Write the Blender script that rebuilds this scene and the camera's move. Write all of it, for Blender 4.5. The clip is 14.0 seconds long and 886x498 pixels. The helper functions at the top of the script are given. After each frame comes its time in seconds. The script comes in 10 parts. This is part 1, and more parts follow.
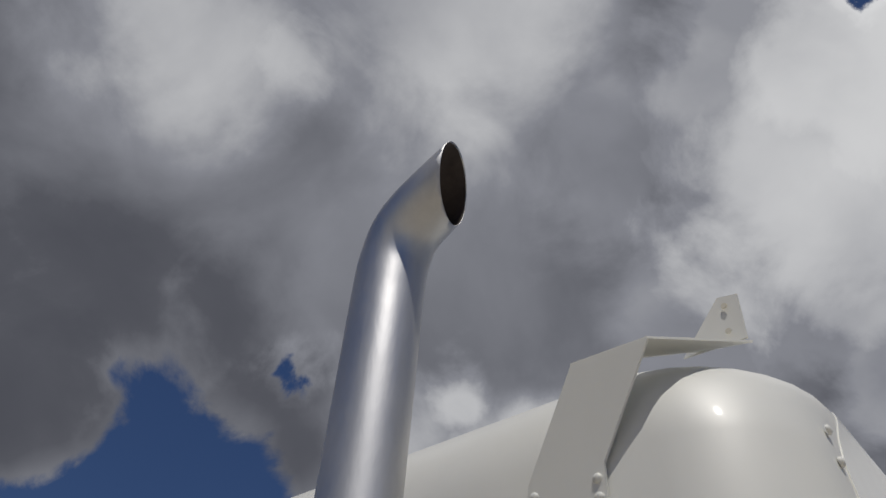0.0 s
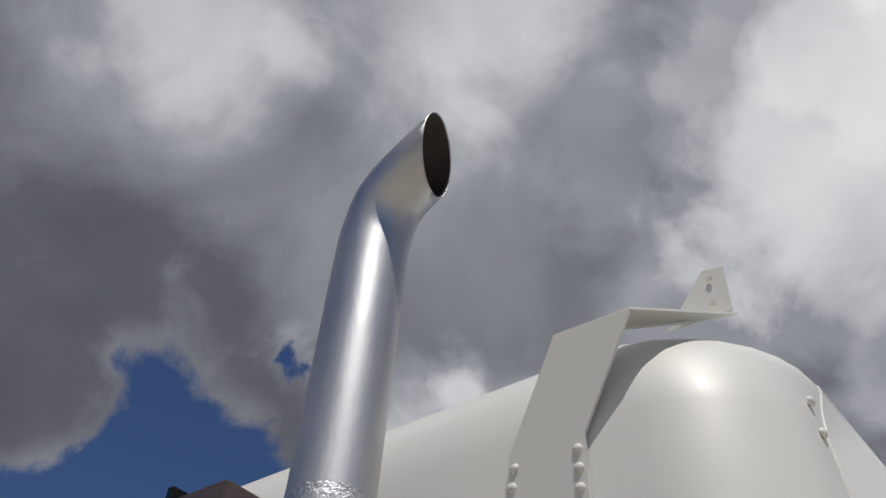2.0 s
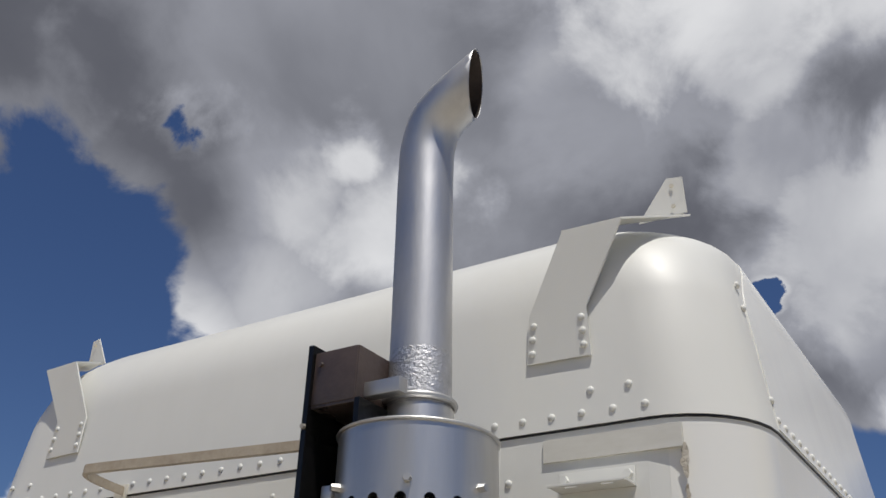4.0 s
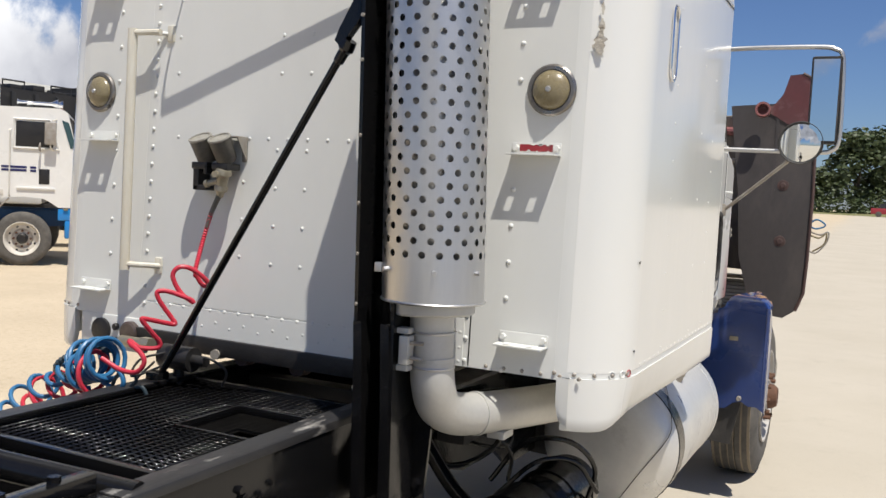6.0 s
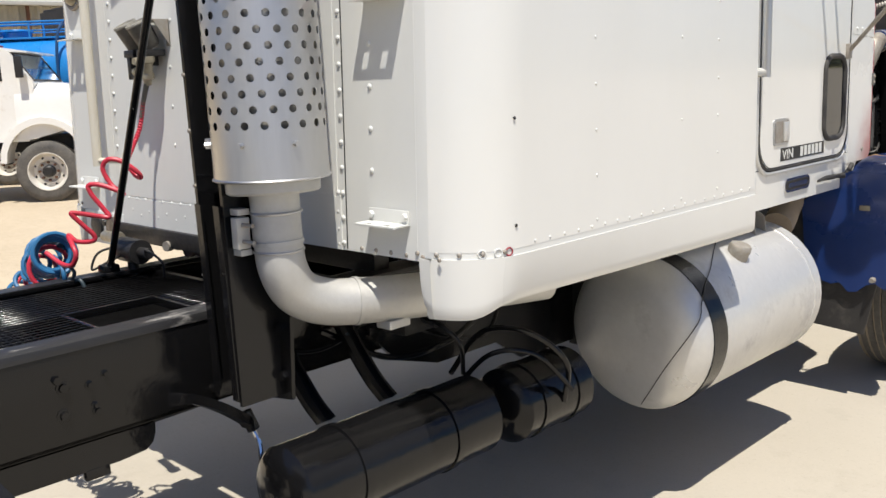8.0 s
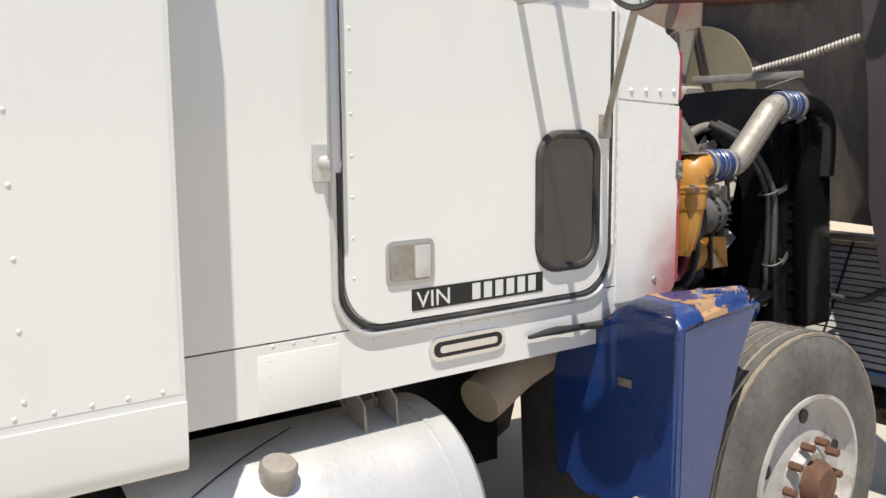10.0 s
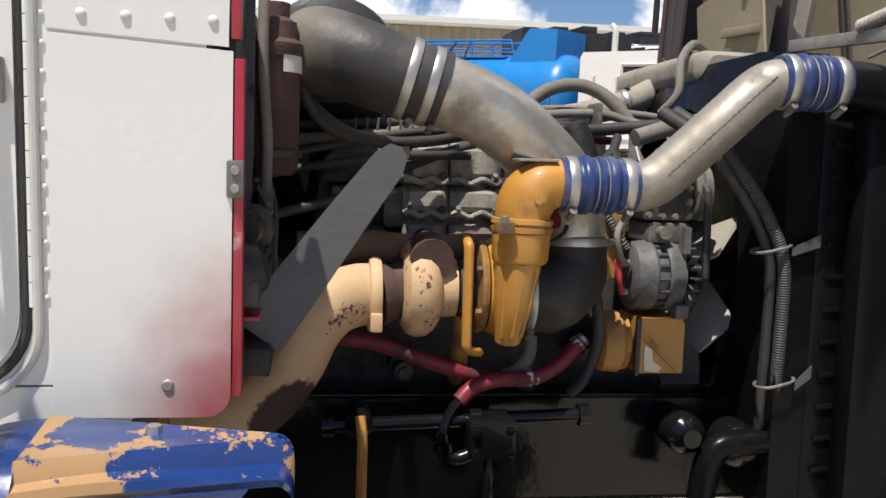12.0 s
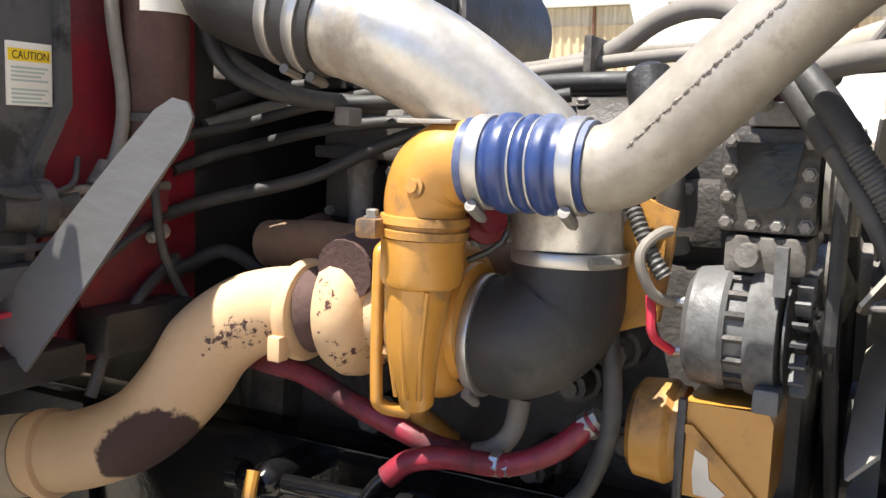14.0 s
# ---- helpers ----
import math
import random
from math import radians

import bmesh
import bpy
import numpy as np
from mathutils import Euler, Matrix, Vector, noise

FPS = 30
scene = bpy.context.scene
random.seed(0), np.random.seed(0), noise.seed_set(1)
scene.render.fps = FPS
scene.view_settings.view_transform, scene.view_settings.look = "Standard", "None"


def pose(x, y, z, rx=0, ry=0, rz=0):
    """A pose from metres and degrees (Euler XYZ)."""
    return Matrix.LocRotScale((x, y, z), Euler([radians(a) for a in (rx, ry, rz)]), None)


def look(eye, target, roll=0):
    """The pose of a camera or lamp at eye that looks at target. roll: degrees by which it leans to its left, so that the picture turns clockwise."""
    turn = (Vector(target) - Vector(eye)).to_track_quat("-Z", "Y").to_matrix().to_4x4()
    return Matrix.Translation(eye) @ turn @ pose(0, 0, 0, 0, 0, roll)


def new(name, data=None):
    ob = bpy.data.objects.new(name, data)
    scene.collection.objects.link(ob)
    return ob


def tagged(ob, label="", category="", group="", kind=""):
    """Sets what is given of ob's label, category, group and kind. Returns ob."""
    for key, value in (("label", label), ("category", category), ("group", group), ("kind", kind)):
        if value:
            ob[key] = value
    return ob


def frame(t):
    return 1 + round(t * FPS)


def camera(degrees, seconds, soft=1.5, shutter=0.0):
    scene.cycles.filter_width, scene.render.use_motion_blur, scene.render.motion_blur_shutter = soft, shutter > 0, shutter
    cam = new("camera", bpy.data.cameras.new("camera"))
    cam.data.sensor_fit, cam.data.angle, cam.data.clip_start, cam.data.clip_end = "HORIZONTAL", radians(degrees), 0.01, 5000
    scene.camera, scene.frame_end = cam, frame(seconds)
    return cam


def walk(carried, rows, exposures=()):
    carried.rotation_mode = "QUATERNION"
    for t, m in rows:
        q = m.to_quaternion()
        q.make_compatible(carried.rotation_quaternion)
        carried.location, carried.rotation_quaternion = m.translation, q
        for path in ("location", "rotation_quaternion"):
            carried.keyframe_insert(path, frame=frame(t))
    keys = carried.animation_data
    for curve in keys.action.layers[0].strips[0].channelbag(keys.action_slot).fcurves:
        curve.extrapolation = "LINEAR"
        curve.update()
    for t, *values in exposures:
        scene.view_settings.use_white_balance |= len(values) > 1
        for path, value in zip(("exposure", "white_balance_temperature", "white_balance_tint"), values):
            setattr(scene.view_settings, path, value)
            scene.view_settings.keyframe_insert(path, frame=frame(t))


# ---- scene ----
cam = camera(52.3, 14.0)

PATH = [
    (0, (1.529, -1.004, 2.195), (0.535, 0.043, 3.579), 6.5),
    (0.5, (1.493, -0.928, 2.187), (0.483, 0.1, 3.573), 6.6),
    (1, (1.514, -0.923, 2.192), (0.515, 0.111, 3.582), 6.8),
    (1.5, (1.52, -0.943, 2.194), (0.531, 0.102, 3.583), 7.0),
    (2, (1.536, -0.96, 2.188), (0.529, 0.102, 3.551), 6.6),
    (2.2, (1.536, -0.971, 2.186), (0.526, 0.107, 3.534), 6.2),
    (4.3, (1.646, -1.757, 2.049), (0.699, -0.235, 2.937), 3.1),
    (4.5, (1.638, -1.865, 2.036), (0.711, -0.299, 2.865), 3.7),
    (5, (1.735, -2.12, 1.966), (0.79, -0.456, 2.545), 4.3),
    (5.5, (1.853, -2.349, 1.894), (0.901, -0.601, 2.082), 3.5),
    (5.8, (1.905, -2.5, 1.844), (0.993, -0.719, 1.822), 3.2),
    (6, (1.934, -2.623, 1.803), (1.044, -0.837, 1.671), 2.9),
    (6.5, (2.105, -2.78, 1.772), (1.162, -1.033, 1.522), 1.0),
    (7, (2.456, -2.62, 1.737), (1.397, -0.943, 1.474), 0.4),
    (7.5, (2.664, -2.231, 1.718), (1.395, -0.712, 1.427), -1.5),
    (8, (2.751, -1.621, 1.708), (1.36, -0.232, 1.34), -2.4),
    (8.5, (2.869, -1.074, 1.705), (1.397, 0.207, 1.269), -0.8),
    (9, (2.863, -0.438, 1.702), (1.377, 0.842, 1.31), 0.7),
    (9.2, (2.888, -0.167, 1.721), (1.413, 1.138, 1.371), 0.1),
    (11.3, (2.782, 2.622, 1.791), (0.940, 3.380, 1.613), 1.52),
    (11.5, (2.661, 2.873, 1.778), (0.782, 3.529, 1.576), 1.76),
    (12, (2.513, 3.421, 1.742), (0.558, 3.718, 1.445), 2.48),
    (12.5, (2.326, 3.822, 1.744), (0.349, 3.738, 1.448), 2.76),
    (13, (2.070, 4.181, 1.735), (0.130, 3.782, 1.460), 0.85),
    (13.5, (1.910, 4.457, 1.712), (0.086, 3.716, 1.362), 0.89),
    (14, (1.682, 4.480, 1.694), (-0.061, 3.564, 1.345), 0.50),
]
walk(cam, [(t, look(eye, target, roll)) for t, eye, target, roll in PATH],
     [(0, -0.97), (0.5, -0.80), (1.5, -0.73), (2.2, -0.68), (4.3, -0.5), (5.0, -0.4), (5.5, -0.17), (6.0, 0.06), (6.5, 0.24), (7.0, 0.18), (8.0, 0.18), (8.5, 0.2), (9.0, 0.16), (11.3, 0.35), (12.0, 0.17), (12.5, 0.28), (13.0, 0.34), (13.5, 0.92), (14.0, 1.36)])

# ---------------------------------------------------------------- light
to_sun = Vector((0.29, -0.26, 1.0)).normalized()
elev = math.asin(to_sun.z)
azim = math.atan2(to_sun.x, to_sun.y)
sun = new("sun", bpy.data.lights.new("sun", "SUN"))
sun.data.energy, sun.data.angle, sun.data.color = 5.0, radians(0.5), (1.0, 0.955, 0.88)
sun.matrix_world = look(tuple(to_sun * 50), (0, 0, 0))


def build_world():
    """Blue sky with heaps of cloud: thick grey bases overhead, bright tops lower down."""
    w = bpy.data.worlds.new("sky")
    scene.world = w
    w.use_nodes = True
    nt = w.node_tree
    nt.nodes.clear()
    N, L = nt.nodes.new, nt.links.new
    out, bg = N("ShaderNodeOutputWorld"), N("ShaderNodeBackground")
    sky = N("ShaderNodeTexSky")
    sky.sky_type, sky.sun_disc = "NISHITA", False
    sky.sun_elevation, sky.sun_rotation = elev, azim
    sky.air_density, sky.dust_density, sky.ozone_density = 1.0, 0.4, 2.0
    tc = N("ShaderNodeTexCoord")

    def math_node(op, a, b=None, clamp=False):
        n = N("ShaderNodeMath")
        n.operation, n.use_clamp = op, clamp
        for i, v in enumerate((a, b)):
            if v is None:
                continue
            if isinstance(v, (int, float)):
                n.inputs[i].default_value = v
            else:
                L(v, n.inputs[i])
        return n.outputs[0]

    def blob(az, el, inner, outer, ragged=None):
        """1 inside a cone round a direction, falling to 0 at its outer half angle."""
        a, e = radians(az), radians(el)
        d = N("ShaderNodeVectorMath")
        d.operation = "DOT_PRODUCT"
        L(tc.outputs["Generated"], d.inputs[0])
        d.inputs[1].default_value = (math.sin(a) * math.cos(e), math.cos(a) * math.cos(e), math.sin(e))
        ac = math_node("ARCCOSINE", d.outputs["Value"])
        if ragged is not None:
            ac = math_node("SUBTRACT", ac, ragged)
        return ranged(ac, radians(inner), radians(outer), 1.0, 0.0)

    def ranged(v, a, b, lo, hi, smooth=True):
        m = N("ShaderNodeMapRange")
        m.interpolation_type = "SMOOTHSTEP" if smooth else "LINEAR"
        L(v, m.inputs[0])
        for i, x in enumerate((a, b, lo, hi)):
            m.inputs[i + 1].default_value = x
        return m.outputs[0]

    def noise_at(scale, detail, rough, seed, distort=0.0):
        n = N("ShaderNodeTexNoise")
        n.noise_dimensions = "4D"
        n.inputs["W"].default_value = seed
        n.inputs["Scale"].default_value, n.inputs["Detail"].default_value = scale, detail
        n.inputs["Roughness"].default_value, n.inputs["Distortion"].default_value = rough, distort
        L(tc.outputs["Generated"], n.inputs["Vector"])
        return n.outputs["Fac"]

    # field of cloud: banks and heaps, less the gaps, broken up by billowing noise
    field = None
    for az, el, inner, outer, k in CLOUDS:
        b = math_node("MULTIPLY", blob(az, el, inner, outer), k)
        field = b if field is None else math_node("MAXIMUM", field, b)
    billow = math_node("MULTIPLY", math_node("SUBTRACT", noise_at(6.5, 10.0, 0.56, 3.0, 0.3), 0.5), 3.4)
    puff = math_node("MULTIPLY", billow, radians(-3.5))
    for az, el, inner, outer in GAPS:
        field = math_node("MULTIPLY", field, ranged(blob(az, el, inner, outer, puff), 0, 1, 1.0, 0.15, False))
    broad = math_node("MULTIPLY", math_node("SUBTRACT", noise_at(2.6, 3.0, 0.5, 11.0), 0.5), 0.9)
    field = math_node("ADD", math_node("ADD", field, billow), broad)
    cover = ranged(field, 0.36, 0.70, 0.0, 1.0)

    # grey where the cloud is thick, white where it is thin or sunlit
    bright = None
    puff = math_node("MULTIPLY", billow, radians(5.5))
    for az, el, inner, outer, k in BRIGHTS:
        b = math_node("MULTIPLY", blob(az, el, inner, outer, puff), k)
        bright = b if bright is None else math_node("MAXIMUM", bright, b)
    rim = ranged(field, 0.45, 1.6, 0.24, 0.0)
    mott = ranged(noise_at(3.6, 6.0, 0.48, 7.0, 0.3), 0.30, 0.70, -0.12, 0.42, False)
    shade = None
    for az, el, inner, outer, k in SHADED:
        b = math_node("MULTIPLY", blob(az, el, inner, outer, puff), k)
        shade = b if shade is None else math_node("MAXIMUM", shade, b)
    fac = math_node("SUBTRACT", math_node("ADD", math_node("ADD", bright, mott), rim), shade)
    fac = ranged(fac, -0.5, 1.7, 0.0, 1.0, False)
    ramp = N("ShaderNodeValToRGB")
    ramp.color_ramp.elements[0].color = (0.070, 0.074, 0.095, 1)
    ramp.color_ramp.elements[1].color = (1.20, 1.205, 1.21, 1)
    for at, tone in ((0.227, (0.130, 0.135, 0.160, 1)), (0.432, (0.345, 0.355, 0.40, 1)), (0.682, (0.86, 0.865, 0.88, 1))):
        stop = ramp.color_ramp.elements.new(at)
        stop.color = tone
    L(fac, ramp.inputs[0])

    blue = N("ShaderNodeMix")
    blue.data_type, blue.blend_type = "RGBA", "MULTIPLY"
    blue.inputs["Factor"].default_value = 1.0
    L(sky.outputs[0], blue.inputs["A"])
    blue.inputs["B"].default_value = (SKY_GAIN * 0.72, SKY_GAIN * 0.88, SKY_GAIN * 1.22, 1)
    mix = N("ShaderNodeMix")
    mix.data_type = "RGBA"
    L(cover, mix.inputs["Factor"])
    L(blue.outputs["Result"], mix.inputs["A"])
    cl = N("ShaderNodeMix")
    cl.data_type, cl.blend_type = "RGBA", "MULTIPLY"
    cl.inputs["Factor"].default_value = 1.0
    L(ramp.outputs[0], cl.inputs["A"])
    cl.inputs["B"].default_value = (CLOUD_GAIN,) * 3 + (1,)
    L(cl.outputs["Result"], mix.inputs["B"])
    L(mix.outputs["Result"], bg.inputs["Color"])
    bg.inputs["Strength"].default_value = 0.10
    L(bg.outputs[0], out.inputs["Surface"])


SKY_GAIN, CLOUD_GAIN = 0.68, 13.2
# azimuth and height of the banks of cloud, of the blue gaps in them, and of their sunlit parts
CLOUDS = [(-72, 38, 4, 11, 1.5), (-71, 29, 2, 8, 1.2), (-40, 66, 24, 40, 2.4), (-80, 50, 10, 21, 2.0), (-13, 43, 10, 24, 2.2), (-3, 28, 6, 12, 2.0), (8, 26, 7, 14, 2.0), (-6, 24, 4, 9, 1.9), (18, 24, 7, 14, 1.6), (-43, 29, 3, 13, 1.5), (-30, 30, 4, 13, 1.6), (-57, 10, 0, 5, 1.0), (-61, 6, 0, 6, 1.05), (-53, 6, 1, 6, 1.15),
          (-51, 5, 1, 9, 1.0), (-70, 3, 0, 8, 1.0), (-60, 7, 0, 6, 1.1), (-78, 5, 0, 8, 1.0), (-90, 6, 0, 9, 1.0), (-104, 7, 1, 10, 1.0), (60, 30, 10, 28, 1.0), (170, 25, 10, 28, 1.0)]
GAPS = [(-60, 19, 5, 10.5), (-76, 15, 3, 7), (-54.5, 34.3, 0, 3.6), (-12, 25.6, 0, 1.5), (-2, 55, 0, 3.6)]
SHADED = [(-68, 35, 4, 14, 0.30), (-71, 28, 2, 15, 0.48), (-55, 30, 2, 8, 0.30), (-20, 33, 3, 9, 0.08), (-3, 21.5, 1, 4, 0.15)]
BRIGHTS = [(-4, 18, 0, 4, 0.75), (8, 20, 2, 8, 0.5), (-10, 33, 2, 6, 0.5), (-2, 31, 2, 6, 0.55), (-14, 38, 2, 6, 0.4), (-20, 39, 3, 10, 0.35), (-44, 31, 0, 7, 0.62), (-39, 30, 1, 7, 0.68), (-36, 33, 0, 5, 0.6), (-41, 34, 0, 4.5, 0.7), (-50, 22, 0, 4, 0.4), (-5, 51, 3, 14, 0.98), (-5, 27, 4, 10, 0.6), (4, 29, 3, 9, 0.5), (-45, 26, 1, 8, 0.42), (-70, 52, 3, 13, 0.52), (-62, 53, 1, 8, 0.6), (-14, 55, 4, 11, 0.62), (-45, 60, 4, 17, 0.62),
           (-28, 51, 3, 10, 0.35), (-12, 46, 4, 13, 0.85), (-11, 41, 2, 8, 0.70), (-2, 44, 3, 9, 0.6), (-57, 15, 8, 16, 0.6), (-51, 4, 8, 14, 0.22), (-66, 4, 10, 16, 0.6), (-90, 6, 16, 26, 0.55)]
build_world()


# ---------------------------------------------------------------- materials
def material(name, base, other=None, rough=0.5, metal=0.0, scale=6.0, fine=60.0, amount=0.5, bump=0.0, coat=0.0,
             dirt=None, dirt_scale=3.0, dirt_level=0.6, dirt_soft=0.08, stretch=(1, 1, 1), rough_var=0.12, bump_scale=None, spec=0.5):
    """A surface with colour at two scales, patches of dirt or wear, uneven gloss and a fine relief."""
    m = bpy.data.materials.new(name)
    m.use_nodes = True
    nt = m.node_tree
    N, L = nt.nodes.new, nt.links.new
    b = nt.nodes["Principled BSDF"]
    tc, mp = N("ShaderNodeTexCoord"), N("ShaderNodeMapping")
    mp.inputs["Scale"].default_value = stretch
    info = N("ShaderNodeObjectInfo")
    shift = N("ShaderNodeMath")
    shift.operation = "MULTIPLY"
    shift.inputs[1].default_value = 37.0
    L(info.outputs["Random"], shift.inputs[0])
    L(tc.outputs["Object"], mp.inputs["Vector"])
    L(shift.outputs[0], mp.inputs["Location"])

    def noise_of(s, detail=5.0, r=0.6):
        n = N("ShaderNodeTexNoise")
        n.inputs["Scale"].default_value, n.inputs["Detail"].default_value, n.inputs["Roughness"].default_value = s, detail, r
        L(mp.outputs[0], n.inputs["Vector"])
        return n.outputs["Fac"]

    def ranged(v, a, c, lo=0.0, hi=1.0):
        r = N("ShaderNodeMapRange")
        L(v, r.inputs[0])
        for i, x in enumerate((a, c, lo, hi)):
            r.inputs[i + 1].default_value = x
        return r.outputs[0]

    other = other or tuple(c * 0.75 for c in base)
    big, small = noise_of(scale), noise_of(fine, 3.0)
    both = N("ShaderNodeMath")
    both.operation = "ADD"
    L(ranged(big, 0.3, 0.7, 0, 0.7), both.inputs[0])
    L(ranged(small, 0.3, 0.7, 0, 0.3), both.inputs[1])
    amt = N("ShaderNodeMath")
    amt.operation = "MULTIPLY"
    amt.inputs[1].default_value = amount
    L(both.outputs[0], amt.inputs[0])
    mix = N("ShaderNodeMix")
    mix.data_type = "RGBA"
    L(amt.outputs[0], mix.inputs["Factor"])
    mix.inputs["A"].default_value, mix.inputs["B"].default_value = (*base, 1), (*other, 1)
    colour = mix.outputs["Result"]
    rv = ranged(big, 0.3, 0.7, max(0.02, rough - rough_var), min(1, rough + rough_var))
    if dirt:
        d = noise_of(dirt_scale, 9.0, 0.68)
        f = ranged(d, dirt_level - dirt_soft, dirt_level + dirt_soft)
        dm = N("ShaderNodeMix")
        dm.data_type = "RGBA"
        L(f, dm.inputs["Factor"])
        L(colour, dm.inputs["A"])
        dm.inputs["B"].default_value = (*dirt, 1)
        colour = dm.outputs["Result"]
        rm = N("ShaderNodeMix")
        L(f, rm.inputs["Factor"])
        L(rv, rm.inputs["A"])
        rm.inputs["B"].default_value = 0.85
        rv = rm.outputs["Result"]
        if metal:
            mmx = N("ShaderNodeMix")
            L(f, mmx.inputs["Factor"])
            mmx.inputs["A"].default_value, mmx.inputs["B"].default_value = metal, 0.0
            L(mmx.outputs["Result"], b.inputs["Metallic"])
    L(colour, b.inputs["Base Color"])
    L(rv, b.inputs["Roughness"])
    if not (dirt and metal):
        b.inputs["Metallic"].default_value = metal
    b.inputs["Coat Weight"].default_value, b.inputs["Coat Roughness"].default_value = coat, 0.08
    b.inputs["Specular IOR Level"].default_value = spec
    if bump:
        bn = N("ShaderNodeBump")
        bn.inputs["Strength"].default_value, bn.inputs["Distance"].default_value = 1.0, bump
        L(noise_of(bump_scale or fine, 4.0), bn.inputs["Height"])
        L(bn.outputs[0], b.inputs["Normal"])
    return m


white = material("white_paint", (0.715, 0.715, 0.68), (0.635, 0.635, 0.595), rough=0.55, scale=1.1, fine=9, amount=0.7, coat=0.0, bump=0.0012, bump_scale=7,
                 dirt=(0.55, 0.50, 0.41), dirt_scale=1.6, dirt_level=0.74, dirt_soft=0.10, stretch=(1, 1, 0.35))
white_side = material("white_side_paint", (0.78, 0.775, 0.735), (0.72, 0.71, 0.66), rough=0.2, scale=0.9, fine=6, amount=0.7, coat=0.5, bump=0.0016, bump_scale=3,
                      dirt=(0.58, 0.54, 0.46), dirt_scale=2.2, dirt_level=0.80, dirt_soft=0.06, stretch=(1, 1, 0.4))
white_cap = material("white_moulded_cap", (0.715, 0.715, 0.68), (0.635, 0.635, 0.595), rough=0.5, scale=1.1, fine=9, amount=0.7, coat=0.22, bump=0.0012, bump_scale=7,
                     dirt=(0.55, 0.50, 0.41), dirt_scale=1.6, dirt_level=0.74, dirt_soft=0.10, stretch=(1, 1, 0.35))
worn_metal = material("bare_worn_metal", (0.42, 0.40, 0.36), (0.25, 0.2, 0.15), rough=0.6, metal=0.4, scale=12, fine=70, amount=0.8, bump=0.002)
black = material("black_gloss_paint", (0.005, 0.005, 0.0056), (0.009, 0.0088, 0.0088), rough=0.16, scale=5, fine=45, amount=0.9, coat=0.06, bump=0.0015, bump_scale=20,
                 dirt=(0.026, 0.024, 0.022), dirt_scale=5, dirt_level=0.72, dirt_soft=0.05, rough_var=0.10, spec=0.34)
black_matt = material("black_matt_iron", (0.010, 0.0095, 0.0095), (0.022, 0.020, 0.019), rough=0.5, scale=8, fine=60, amount=0.8, bump=0.002, dirt=(0.06, 0.053, 0.046), dirt_scale=6, dirt_level=0.70)
rubber = material("black_rubber", (0.022, 0.021, 0.021), (0.05, 0.047, 0.043), rough=0.62, scale=10, fine=80, amount=0.7, bump=0.001, dirt=(0.10, 0.091, 0.08), dirt_scale=7, dirt_level=0.64, dirt_soft=0.12)
tyre_rubber = material("dusty_tyre_rubber", (0.05, 0.048, 0.045), (0.17, 0.155, 0.135), rough=0.85, scale=6, fine=50, amount=0.9, bump=0.002)
tyre_dust = material("whitish_worn_tread", (0.32, 0.30, 0.27), (0.20, 0.19, 0.17), rough=0.9, scale=9, fine=60, amount=0.9, bump=0.002)
alu = material("brushed_aluminium", (0.63, 0.625, 0.615), (0.47, 0.465, 0.46), rough=0.42, metal=1.0, scale=4, fine=40, amount=0.7, stretch=(1, 1, 0.12), bump=0.0005)
chrome_pipe = material("stack_pipe_metal", (0.60, 0.60, 0.605), (0.45, 0.45, 0.46), rough=0.5, metal=1.0, scale=7, fine=60, amount=0.8, stretch=(1, 1, 0.3), bump=0.0005)
silver_paint = material("silver_heat_paint", (0.55, 0.54, 0.51), (0.44, 0.43, 0.40), rough=0.5, metal=0.35, scale=5, fine=60, amount=0.7, bump=0.0008,
                        dirt=(0.30, 0.28, 0.25), dirt_scale=4, dirt_level=0.70)
tank_alu = material("dull_tank_aluminium", (0.70, 0.69, 0.66), (0.58, 0.57, 0.55), rough=0.38, metal=0.5, scale=3, fine=40, amount=0.8, bump=0.001,
                    dirt=(0.42, 0.40, 0.37), dirt_scale=2.5, dirt_level=0.68, dirt_soft=0.1)
chrome = material("chrome", (0.78, 0.78, 0.79), (0.66, 0.66, 0.67), rough=0.1, metal=1.0, scale=10, fine=80, amount=0.5, rough_var=0.06)
red_paint = material("faded_red_paint", (0.32, 0.025, 0.035), (0.22, 0.015, 0.022), rough=0.5, scale=6, fine=60, amount=0.7, dirt=(0.05, 0.03, 0.03), dirt_scale=5, dirt_level=0.66)
red_hose = material("red_rubber_hose", (0.55, 0.03, 0.055), (0.42, 0.02, 0.04), rough=0.42, scale=12, fine=90, amount=0.6, dirt=(0.2, 0.03, 0.04), dirt_scale=14, dirt_level=0.66)
blue_hose = material("blue_rubber_hose", (0.03, 0.16, 0.33), (0.02, 0.10, 0.22), rough=0.42, scale=12, fine=90, amount=0.6)
dark_hose = material("dark_teal_hose", (0.03, 0.05, 0.06), (0.02, 0.03, 0.04), rough=0.5, scale=12, fine=90, amount=0.6)
tarnish = material("tarnished_cream_lens", (0.27, 0.225, 0.125), (0.17, 0.135, 0.075), rough=0.28, scale=30, fine=120, amount=0.8, coat=0.4)
glass_dark = material("dark_window_glass", (0.008, 0.009, 0.010), (0.030, 0.028, 0.026), rough=0.03, scale=9, fine=30, amount=0.9, coat=0.0, rough_var=0.02, spec=0.9)


